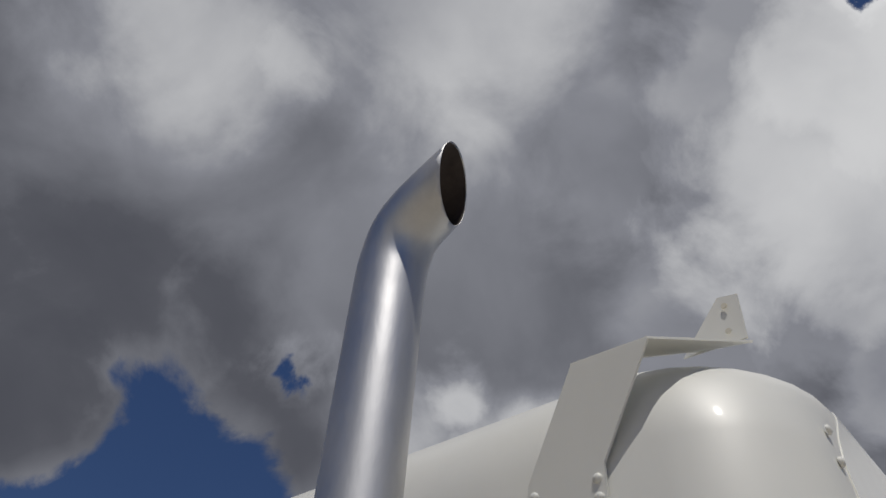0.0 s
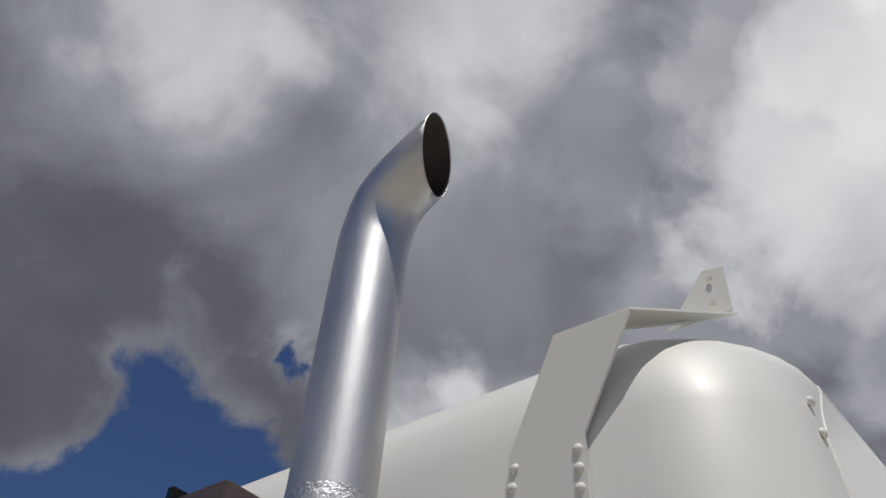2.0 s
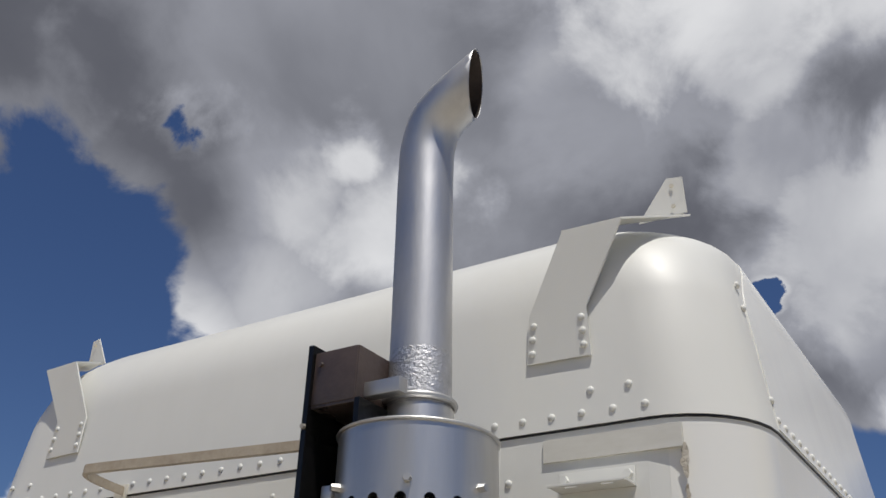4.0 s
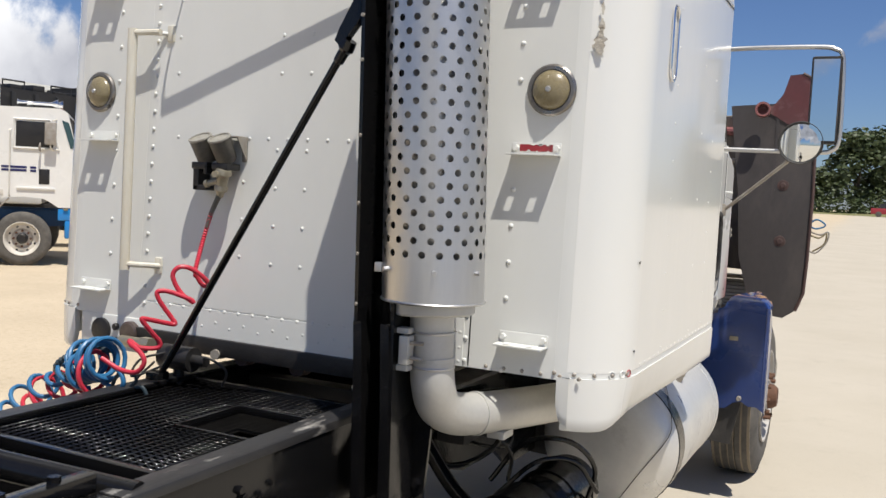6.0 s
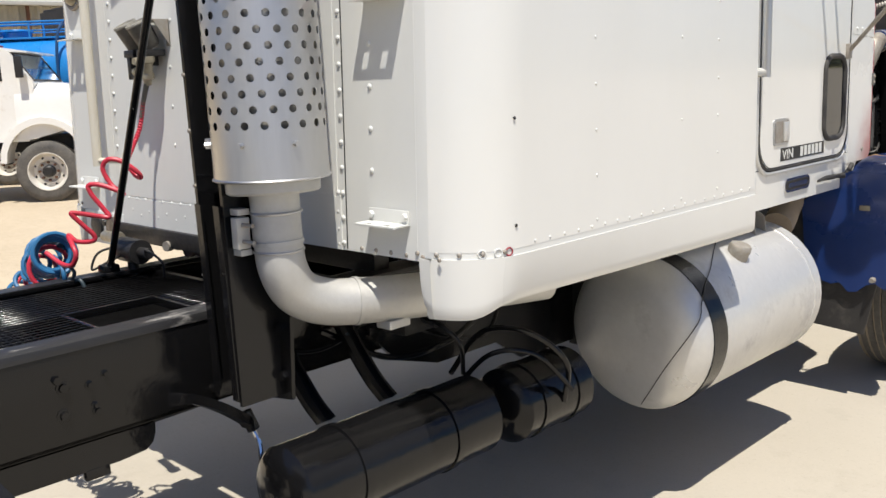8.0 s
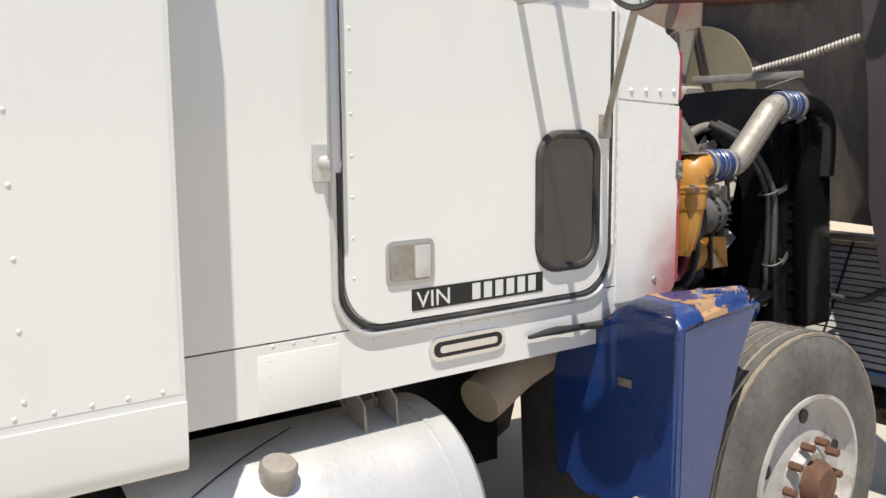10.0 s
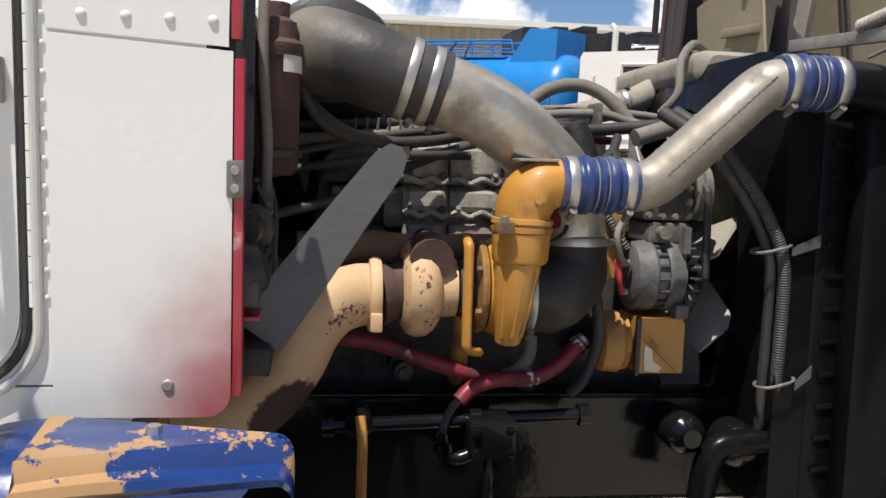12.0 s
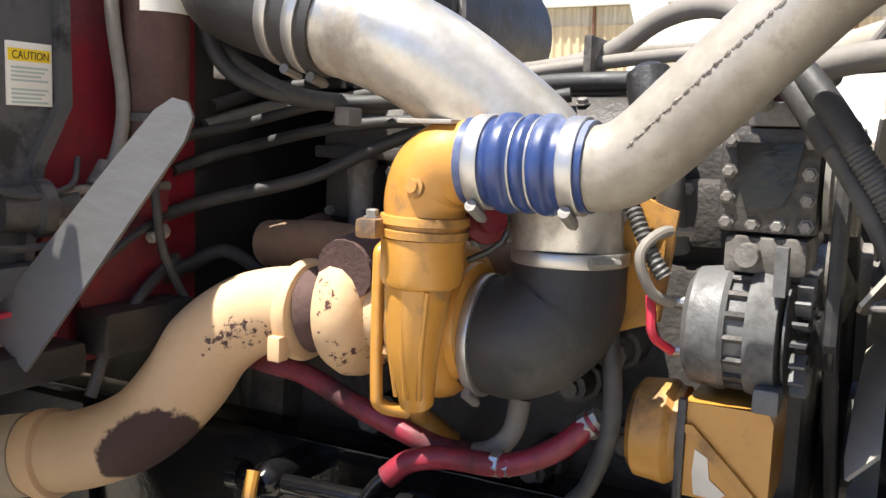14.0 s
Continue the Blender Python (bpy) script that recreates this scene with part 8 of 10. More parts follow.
for k in range(6):
    a = radians(30 + 60 * k)
    bolt((0.545 + 0.092 * math.cos(a), 3.812, 1.393 + 0.092 * math.sin(a)), (0, -1, 0), 0.008, vol, ochre_dirty)
# outlet flange and elbow
bm = B()
lathe(bm, (0.656, 3.884, 1.522), (0.0, 0.03, 1), [(0, 0.056), (0.002, 0.063), (0.012, 0.064), (0.014, 0.060), (0.018, 0.060), (0.02, 0.065), (0.03, 0.063), (0.032, 0.055)], 36)
fl = part("outlet_flange", bm, ochre_dirty, turbo)
for a in (200, 320):
    bm = B()
    q = Vector((0.656 + 0.076 * math.cos(radians(a)), 3.884 + 0.076 * math.sin(radians(a)), 1.523))
    box(bm, tuple(q - Vector((0.018, 0.018, 0))), tuple(q + Vector((0.018, 0.018, 0.026))), 0.006)
    part("flange_ear", bm, ochre_dirty, turbo)
    bolt(tuple(q + Vector((0, 0, 0.026))), (0, 0, 1), 0.009, turbo, casting)
bm = B()
tube(bm, spline([(0.656, 3.884, 1.545), (0.657, 3.886, 1.575), (0.658, 3.899, 1.602), (0.659, 3.922, 1.620), (0.66, 3.955, 1.627), (0.66, 3.975, 1.627)], 7), [0.0565, 0.058, 0.060, 0.057, 0.053, 0.052], 32)
yel = part("outlet_elbow", bm, ochre, turbo, "ochre yellow outlet elbow")
bm = B()
lathe(bm, (0.708, 3.903, 1.592), (1, -0.15, 0.1), [(0, 0.016), (0.008, 0.015), (0.009, 0.010), (0.013, 0.009), (0.013, 0.0)], 14)
part("plug", bm, ochre_dirty, yel)
bm = B()
box(bm, (0.605, 3.862, 1.672), (0.70, 3.945, 1.678), 0.002)
part("elbow_shim", bm, worn_metal, yel)
# turbine side
bm = B()
lathe(bm, (0.535, 3.652, 1.388), (0, 1, 0), [(0, 0.055), (0.003, 0.085), (0.014, 0.102), (0.034, 0.110), (0.056, 0.107), (0.072, 0.095), (0.082, 0.078), (0.086, 0.066), (0.118, 0.064)], 40)
cream_spots = patched(cream_spots, (0.55, 3.66, 1.505), (0.8, 1, 1), 0.088, (0.075, 0.034, 0.028), 0.004, 0.06, 40)
part("turbine_housing", bm, cream_spots, turbo, "cream turbine housing peppered with rust")
bm = B()
lathe(bm, (0.548, 3.606, 1.376), (-0.15, 1, 0.12), [(0, 0.070), (0.012, 0.069), (0.03, 0.060), (0.05, 0.066), (0.055, 0.075)], 32)
part("turbine_neck", bm, brown_iron, turbo, "brown scaled iron neck")
bm = B()
lathe(bm, (0.550, 3.595, 1.374), (0, 1, 0), [(-0.014, 0.068), (-0.012, 0.079), (-0.004, 0.083), (0.004, 0.083), (0.012, 0.079), (0.014, 0.068)], 36)
vb = part("v_band", bm, cream, turbo, "cream V-band clamp")
bm = B()
box(bm, (0.612, 3.583, 1.305), (0.638, 3.608, 1.345), 0.005)
part("band_latch", bm, cream, vb)
pipe_paint = material("cream_pipe_coating", (0.64, 0.44, 0.25), (0.52, 0.345, 0.20), rough=0.68, scale=5, fine=60, amount=0.8, bump=0.0008)
pipe_paint = patched(pipe_paint, (0.69, 3.435, 1.085), (0.7, 0.9, 1.0), 0.143, (0.055, 0.026, 0.022), 0.004, 0.05, 26)
pipe_paint = patched(pipe_paint, (0.605, 3.575, 1.305), (0.8, 0.7, 1.0), 0.125, (0.07, 0.032, 0.026), 0.003, 0.12, 70)
bm = B()
tube(bm, spline([(0.550, 3.600, 1.373), (0.556, 3.555, 1.372), (0.572, 3.500, 1.352), (0.594, 3.452, 1.305), (0.612, 3.415, 1.235), (0.632, 3.350, 1.158), (0.660, 3.255, 1.108), (0.69, 3.15, 1.085)], 9), 0.068, 32)
part("down_pipe", bm, pipe_paint, turbo, "cream coated exhaust downpipe with a large brown worn patch")
bm = B()
tube(bm, spline([(0.69, 3.15, 1.085), (0.73, 3.02, 1.06), (0.77, 2.8, 1.02), (0.8, 2.6, 0.95)], 7), 0.072, 28)
part("flex_pipe", bm, material("grey_dusty_exhaust", (0.42, 0.33, 0.235), (0.30, 0.24, 0.17), rough=0.75, scale=6, fine=50, amount=0.9, bump=0.001), truck, "grey dusty exhaust pipe")
bm = B()
lathe(bm, (0.682, 3.185, 1.091), (-0.25, 1, 0.2), [(-0.015, 0.070), (-0.013, 0.077), (0.013, 0.077), (0.015, 0.070)], 32)
part("pipe_band", bm, cream, turbo)
bm = B()
tube(bm, spline([(0.555, 3.783, 1.50), (0.612, 3.783, 1.495), (0.622, 3.784, 1.46), (0.622, 3.785, 1.30), (0.615, 3.79, 1.265), (0.58, 3.82, 1.25)], 6), 0.0105, 12)
part("oil_pipe", bm, ochre, turbo, "thin yellow oil pipe")
bm = B()
tube(bm, [(0.545, 3.79, 1.33), (0.50, 3.79, 1.22), (0.40, 3.80, 1.15)], 0.02, 12)
part("oil_drain", bm, ochre_dirty, turbo)
# grey and red fittings behind the outlet
bm = B()
box(bm, (0.42, 3.93, 1.50), (0.55, 3.945, 1.62), 0.006)
box(bm, (0.42, 3.945, 1.50), (0.46, 4.00, 1.53), 0.004)
part("bracket", bm, casting, engine)
for z in (1.515, 1.56, 1.60):
    bolt((0.53, 3.945, z), (0, 1, 0), 0.009, engine)
bm = B()
lathe(bm, (0.52, 3.93, 1.53), (0.6, 0.6, 0.2), [(0, 0.03), (0.03, 0.032), (0.04, 0.02), (0.06, 0.02)], 16)
part("wastegate_can", bm, dusty_red, engine)

# charge pipe with its two blue hoses
def blue_joint(y0, y1, x, z, r, dz=0.0):
    bm = B()
    prof = []
    n = 64
    for i in range(n + 1):
        t = i / n
        lump = 0.0
        for c, w, k in ((0.335, 0.075, 0.0075), (0.520, 0.040, 0.0060), (0.665, 0.065, 0.0070)):
            lump = max(lump, k * math.exp(-((t - c) / w) ** 4))
        prof.append(((y1 - y0) * t, r + 0.004 + lump))
    lathe(bm, (x, y0, z), (0, 1, dz), prof, 36)
    h = part("silicone_hose", bm, blue_sil, engine, "ribbed blue silicone hose with steel clamps")
    for t in (0.448, 0.583):
        bm = B()
        tube(bm, [(x + (r + 0.0055) * math.cos(radians(10 * k)), y0 + (y1 - y0) * t, z + dz * (y1 - y0) * t + (r + 0.0055) * math.sin(radians(10 * k))) for k in range(37)], 0.0018, 6)
        part("wire_ring", bm, steel_band, h)
    for t in (0.14, 0.88):
        clamp_band("hose_clamp", (x, y0 + (y1 - y0) * t, z + dz * (y1 - y0) * t), (0, 1, dz), r + 0.0055, 0.021, h, (0.5, 0, -1))


blue_joint(3.955, 4.120, 0.66, 1.626, 0.052)
bm = B()
tube(bm, spline([(0.66, 4.09, 1.626), (0.66, 4.135, 1.626), (0.66, 4.178, 1.645), (0.66, 4.235, 1.697), (0.66, 4.31, 1.768), (0.66, 4.37, 1.825), (0.66, 4.408, 1.852), (0.66, 4.45, 1.860), (0.66, 4.47, 1.861)], 8), 0.052, 32)
charge = part("charge_pipe", bm, stained_alu, engine, "dusty aluminium charge-air pipe with a weld seam")
bm = B()
tube(bm, [(0.7098 + 0.0012 * math.sin(2.3 * i), 4.175 + 0.225 * i / 60 + 0.0012 * math.sin(1.7 * i), 1.652 + 0.214 * i / 60) for i in range(61)], 0.0021, 6, wave=0.0008, pitch=0.006)
part("weld_seam", bm, material("darkened_weld", (0.20, 0.175, 0.145), (0.12, 0.10, 0.085), rough=0.7, metal=0.3, scale=30, fine=120, amount=0.9), charge)
blue_joint(4.425, 4.575, 0.66, 1.861, 0.052)
bm = B()
tube(bm, spline([(0.66, 4.55, 1.861), (0.66, 4.62, 1.86), (0.655, 4.70, 1.845), (0.65, 4.775, 1.79), (0.64, 4.80, 1.68), (0.63, 4.80, 1.55)], 8), 0.053, 28)
part("cooler_pipe", bm, black, engine, "black pipe bending into the charge cooler")



# the turbocharger and its pipes lean in towards the block, the turbine side most
LEAN_AT = ((2.70, 1.0), (3.05, 1.025), (3.40, 1.032), (3.50, 1.048), (3.58, 1.062), (3.72, 1.058), (3.82, 1.042), (3.90, 1.032), (4.10, 1.032), (4.30, 1.022), (4.45, 1.013), (4.60, 1.009), (4.80, 1.0))


def lean_in(ob, table, axis):
    """Draw a part's points away from a place beside the truck, by a share that runs along y or z."""
    hub = Vector((2.25, 3.90, 1.744))
    for v in ob.data.vertices:
        f = np.interp(v.co[axis], [a for a, _ in table], [b for _, b in table])
        v.co = hub + (v.co - hub) * f


for ob in [turbo, *turbo.children_recursive] + [o for o in truck.children if o.name == "flex_pipe"] + [o for o in engine.children_recursive if {o.name.split(".")[0], o.parent.name.split(".")[0], (o.parent.parent or o).name.split(".")[0]} & {"silicone_hose", "charge_pipe", "cooler_pipe"}]:
    lean_in(ob, LEAN_AT, 1)
for ob in (inlet, *inlet.children_recursive):
    lean_in(ob, ((1.50, 1.02), (1.82, 1.0)), 2)
for ob in (elbow, *elbow.children_recursive):
    lean_in(ob, ((3.90, 1.034), (4.03, 1.02)), 1)

# alternator
alt = part("alternator", lathe(B(), (0.37, 4.205, 1.397), (0, 1, 0), [(0, 0.03), (0.002, 0.070), (0.012, 0.084), (0.055, 0.090), (0.062, 0.086), (0.062, 0.078), (0.088, 0.078), (0.088, 0.088), (0.098, 0.092), (0.128, 0.086), (0.132, 0.03)], 40), alt_grey, engine, "grey cast alternator")
for k in range(16):
    a = radians(k * 22.5)
    bm = B()
    c, s_ = math.cos(a), math.sin(a)
    cyl(bm, (0.37 + 0.081 * c, 4.262, 1.397 + 0.081 * s_), (0.37 + 0.081 * c, 4.296, 1.397 + 0.081 * s_), 0.006, 0.006, 6)
    part("stator_rib", bm, dark_casting, alt)
bm = B()
lathe(bm, (0.37, 4.340, 1.397), (0, 1, 0), [(0, 0.02), (0, 0.070), (0.003, 0.070), (0.003, 0.02)], 32)
part("cooling_fan", bm, alt_grey, alt)
for k in range(18):
    bm = B()
    a = radians(k * 20)
    c, s_ = math.cos(a), math.sin(a)
    q = Vector((0.37 + 0.075 * c, 4.352, 1.397 + 0.075 * s_))
    t = Vector((-s_, 0, c))
    rr = Vector((c, 0, s_))
    prism(bm, [q - rr * 0.022, q + rr * 0.010, q + rr * 0.010 + Vector((0, 0.02, 0)), q - rr * 0.022 + Vector((0, 0.02, 0))], t, 0.004)
    part("fan_fin", bm, alt_grey, alt)
bm = B()
lathe(bm, (0.37, 4.372, 1.397), (0, 1, 0), [(0, 0.02), (0.002, 0.045), (0.006, 0.040), (0.012, 0.045), (0.018, 0.040), (0.024, 0.045), (0.03, 0.045), (0.03, 0.0)], 28)
part("pulley", bm, black_matt, alt)
bm = B()
prism(bm, [(0.41, 4.325, 1.46), (0.45, 4.325, 1.46), (0.45, 4.325, 1.525), (0.43, 4.325, 1.525), (0.42, 4.325, 1.50)], (0, 1, 0), 0.016)
part("adjuster_arm", bm, alt_grey, alt)
bm = B()
box(bm, (0.40, 4.31, 1.30), (0.455, 4.345, 1.335), 0.006)
part("mounting_ear", bm, alt_grey, alt)
for z in (1.43, 1.36):
    bm = B()
    cyl(bm, (0.40, 4.205, z), (0.40, 4.185, z), 0.009, 0.009, 10)
    part("terminal", bm, steel_band, alt)
bm = B()
tube(bm, spline([(0.42, 4.19, 1.43), (0.45, 4.165, 1.45), (0.46, 4.15, 1.50), (0.43, 4.17, 1.53), (0.38, 4.2, 1.53)], 7), 0.008, 10)
part("cable", bm, dusty_hose, alt)
bm = B()
tube(bm, spline([(0.41, 4.19, 1.36), (0.44, 4.17, 1.385), (0.44, 4.165, 1.42), (0.43, 4.16, 1.44)], 6), 0.007, 8)
part("cable", bm, red_hose, alt)
# yellow support below it
bm = B()
prism(bm, [(0.30, 4.222, 1.300), (0.30, 4.333, 1.300), (0.30, 4.340, 1.285), (0.30, 4.340, 1.165), (0.30, 4.222, 1.165)], (1, 0, 0), 0.145)
sup = part("alternator_support", bm, ochre, engine, "ochre cast support with a diagonal rib")
bm = B()
prism(bm, [(0.446, 4.222, 1.270), (0.446, 4.236, 1.270), (0.446, 4.337, 1.172), (0.446, 4.325, 1.165), (0.446, 4.222, 1.262)], (1, 0, 0), 0.008)
part("rib", bm, ochre_dirty, sup)
bm = B()
box(bm, (0.44, 4.214, 1.16), (0.456, 4.226, 1.305), 0.003)
part("rib", bm, dark_casting, sup)
bm = B()
prism(bm, [(0.4455, 4.240, 1.235), (0.4455, 4.258, 1.225), (0.4455, 4.262, 1.195), (0.4455, 4.285, 1.178), (0.4455, 4.275, 1.168), (0.4455, 4.242, 1.170), (0.4455, 4.238, 1.20)], (1, 0, 0), 0.002)
part("bare_patch", bm, steel_band, sup)
bm = B()
lathe(bm, (0.37, 4.135, 1.230), (0, 1, 0), [(0, 0.0), (0.0, 0.062), (0.010, 0.074), (0.055, 0.078), (0.065, 0.070), (0.075, 0.070), (0.075, 0)], 32)
part("air_compressor", bm, ochre_dirty, engine, "round ochre compressor housing")
bm = B()
prism(bm, [(0.36, 4.10, 1.37), (0.40, 4.10, 1.50), (0.40, 4.13, 1.58), (0.40, 4.19, 1.56), (0.40, 4.17, 1.40)], (1, 0, 0), 0.02)
part("yellow_web", bm, ochre_dirty, engine)

# air-conditioning compressor with its clutch
bm = B()
box(bm, (0.24, 4.236, 1.535), (0.395, 4.368, 1.682), 0.014)
ac = part("ac_compressor", bm, dark_casting, engine, "dark oily compressor with a ring of bolts")
bm = B()
prism(bm, [(0.396, 4.258, 1.66), (0.396, 4.345, 1.66), (0.396, 4.335, 1.60), (0.396, 4.32, 1.572), (0.396, 4.275, 1.572), (0.396, 4.265, 1.60)], (1, 0, 0), 0.010)
part("compressor_cover", bm, black, ac)
for y in (4.25, 4.354):
    for z in (1.55, 1.585, 1.62, 1.662):
        bolt((0.395, y, z), (1, 0, 0), 0.008, ac)
for y in (4.285, 4.318):
    bolt((0.395, y, 1.548), (1, 0, 0), 0.008, ac)
bm = B()
lathe(bm, (0.33, 4.37, 1.61), (0, 1, 0), [(0, 0.03), (0.002, 0.072), (0.010, 0.074), (0.014, 0.066), (0.022, 0.066), (0.026, 0.074), (0.044, 0.074), (0.046, 0.05), (0.046, 0)], 32)
part("clutch_pulley", bm, casting, ac)
bm = B()
box(bm, (0.36, 4.27, 1.682), (0.40, 4.34, 1.715), 0.006)
cyl(bm, (0.38, 4.29, 1.705), (0.42, 4.29, 1.72), 0.012, 0.012, 10)
part("suction_block", bm, casting, ac)
bm = B()
cyl(bm, (0.38, 4.285, 1.508), (0.43, 4.285, 1.508), 0.016, 0.016, 12)
part("pivot_bolt", bm, casting, ac)
bm = B()
box(bm, (0.25, 4.25, 1.48), (0.40, 4.36, 1.532), 0.01)
part("compressor_bracket", bm, casting, ac)
# belt drive
bm = B()
pts = [(0.33, 1.685), (0.405, 1.61), (0.415, 1.40), (0.36, 1.345), (0.05, 1.02), (-0.06, 1.02), (-0.14, 1.10), (0.18, 1.62), (0.27, 1.675)]
tube(bm, [(x, 4.398, z) for x, z in pts + pts[:1]], 0.011, 8)
part("drive_belt", bm, rubber, engine, "black drive belt round the pulleys")
bm = B()
lathe(bm, (-0.02, 4.37, 1.13), (0, 1, 0), [(0, 0.03), (0, 0.12), (0.012, 0.10), (0.04, 0.12), (0.06, 0.12), (0.06, 0.03)], 36)
part("crank_pulley", bm, black_matt, engine)
bm = B()
lathe(bm, (0.02, 4.36, 1.45), (0, 1, 0), [(0, 0.05), (0, 0.09), (0.03, 0.09), (0.05, 0.05), (0.07, 0.05), (0.07, 0.0)], 32)
part("fan_hub", bm, casting, engine)
# fan with pale blades
fanm = material("dusty_cream_fan_plastic", (0.52, 0.48, 0.40), (0.36, 0.33, 0.28), rough=0.6, scale=6, fine=50, amount=0.9)
bm = B()
lathe(bm, (0.02, 4.43, 1.42), (0, 1, 0), [(0, 0.0), (0, 0.10), (0.03, 0.12), (0.06, 0.12), (0.06, 0)], 32)
fan = part("fan", bm, casting, engine, "engine fan with pale dusty blades")
for k in range(9):
    a = radians(12 + 40 * k)
    c, s_ = math.cos(a), math.sin(a)
    rings = []
    for r, w in ((0.11, 0.05), (0.22, 0.062), (0.34, 0.066), (0.39, 0.058)):
        p = Vector((0.02 + r * c, 4.462, 1.42 + r * s_))
        t = Vector((-s_, 0, c))
        f = (t * 0.8 + Vector((0, 0.55, 0))).normalized()
        g = f.cross(Vector((c, 0, s_))).normalized() * 0.003
        rings.append([p - f * w + g, p + f * w + g, p + f * w - g, p - f * w - g])
    bm = B()
    loft(bm, rings)
    part("blade", bm, fanm, fan)
# shroud and radiator
bm = B()
outer, inner = [], []
for i in range(33):
    a = 2 * math.pi * i / 32
    inner.append((0.02 + 0.42 * math.cos(a), 1.42 + 0.42 * math.sin(a)))
    k = max(abs(math.cos(a)) / 0.54, abs(math.sin(a)) / 0.56)
    outer.append((0.02 + math.cos(a) / k, 1.40 + math.sin(a) / k))
rings = [[(x, 4.47, z) for x, z in inner], [(x, 4.47 + 0.05, z) for x, z in outer], [(x, 4.60, z) for x, z in outer], [(x, 4.60, z) for x, z in inner]]
R = [[bm.verts.new(p) for p in r[:-1]] for r in rings]
for a, b in zip(R, R[1:] + R[:1]):
    for i in range(32):
        j = (i + 1) % 32
        bm.faces.new((a[i], a[j], b[j], b[i]))
part("fan_shroud", bm, deep_black, engine, "black fan shroud")
rad = thing("radiator", "tall black radiator and charge cooler with hoses", "radiator")
bm = B()
box(bm, (-0.52, 4.60, 0.85), (0.56, 4.74, 1.90), 0.015)
core = part("radiator_core", bm, deep_black, rad, "black finned core")
for i in range(12):
    bm = B()
    x = 0.562
    z = 0.95 + i * 0.078
    box(bm, (x - 0.004, 4.625, z), (x + 0.006, 4.715, z + 0.012), 0.002)
    part("side_rib", bm, deep_black, core)
for x0, x1 in ((0.56, 0.645), (-0.605, -0.52)):
    bm = B()
    box(bm, (x0, 4.66, 0.86), (x1, 4.865, 1.82), 0.035)
    part("cooler_tank", bm, deep_black, rad, "glossy black cooler side tank")
bm = B()
box(bm, (-0.50, 4.78, 0.90), (0.54, 4.88, 1.80), 0.01)
part("cooler_core", bm, deep_black, rad)
bm = B()
rings = []
for x in (-0.62, -0.58, 0.0, 0.06, 0.09):
    k = 0.7 if x in (-0.62, 0.09) else 1.0
    rings.append([(x, 4.60 + a * k, 1.955 + b * k) for a, b in rounded(0.22, 0.095, 0.035)])
loft(bm, rings)
part("header_tank", bm, dusty_tan, rad, "dusty grey header tank")
bm = B()
tube(bm, spline([(-0.36, 4.02, 1.785), (-0.34, 4.12, 1.805), (-0.30, 4.28, 1.832), (-0.293, 4.42, 1.870), (-0.29, 4.52, 1.915)], 6), [0.036, 0.037, 0.038, 0.042, 0.046], 20)
up_hose = part("upper_hose", bm, dusty_tan, rad, "dusty grey upper radiator hose")
clamp_band("hose_clamp", (-0.293, 4.42, 1.870), (0, 1, 0.36), 0.0435, 0.020, up_hose, (0, 0, 1))
for x, y in ((-0.08, 4.56), (0.0, 4.62), (-0.16, 4.63)):
    bm = B()
    cyl(bm, (x, y, 1.99), (x, y, 2.02), 0.018, 0.016, 12)
    part("tank_fitting", bm, casting, rad)
bm = B()
tube(bm, spline([(-0.06, 4.58, 2.015), (-0.02, 4.52, 2.03), (0.04, 4.46, 1.97), (0.08, 4.44, 1.88), (0.06, 4.40, 1.82)], 6), 0.012, 10)
part("vent_hose", bm, dusty_hose, rad)
# conduits in front of the shroud with their clips
for k, (dx, dy) in enumerate(((0.0, 0.0), (0.016, 0.027))):
    bm = B()
    up = spline([(0.42 + dx, 4.26 + dy, 1.80), (0.50 + dx, 4.33 + dy, 1.735), (0.53 + dx, 4.39 + dy, 1.655)], 6)
    tube(bm, up, 0.0175, 14)
    part("upper_sleeve", bm, rubber, engine)
    bm = B()
    low = spline([(0.53 + dx, 4.385 + dy, 1.66), (0.545 + dx, 4.435 + dy, 1.585), (0.550 + dx, 4.480 + dy, 1.495), (0.548 + dx, 4.498 + dy, 1.42), (0.54 + dx, 4.502 + dy, 1.25), (0.53 + dx, 4.505 + dy, 1.16), (0.52 + dx, 4.51 + dy, 1.02)], 8)
    tube(bm, low, 0.0138 if k else 0.0125, 14, wave=0.0022 if k else 0.0, pitch=0.0062 if k else 0.0)
    part("conduit", bm, corrugated if k else rubber, engine, "grey corrugated conduit" if k else "smooth dark cable sleeve")
for y, z, y2, z2 in ((4.492, 1.488, 4.60, 1.525), (4.522, 1.170, 4.60, 1.215)):
    bm = B()
    o = rounded(0.068, 0.088, 0.030)
    tube(bm, [(0.555 + a, y + b, z + 0.25 * b) for a, b in o + o[:1]], 0.0038, 8)
    clip = part("conduit_clip", bm, casting, engine, "grey wire clip")
    bm = B()
    prism(bm, [(0.575, y + 0.04, z + 0.004), (0.578, y2, z2), (0.578, y2, z2 - 0.030), (0.575, y + 0.04, z - 0.016)], (1, 0, 0), 0.004)
    part("clip_bracket", bm, strap_grey, clip)

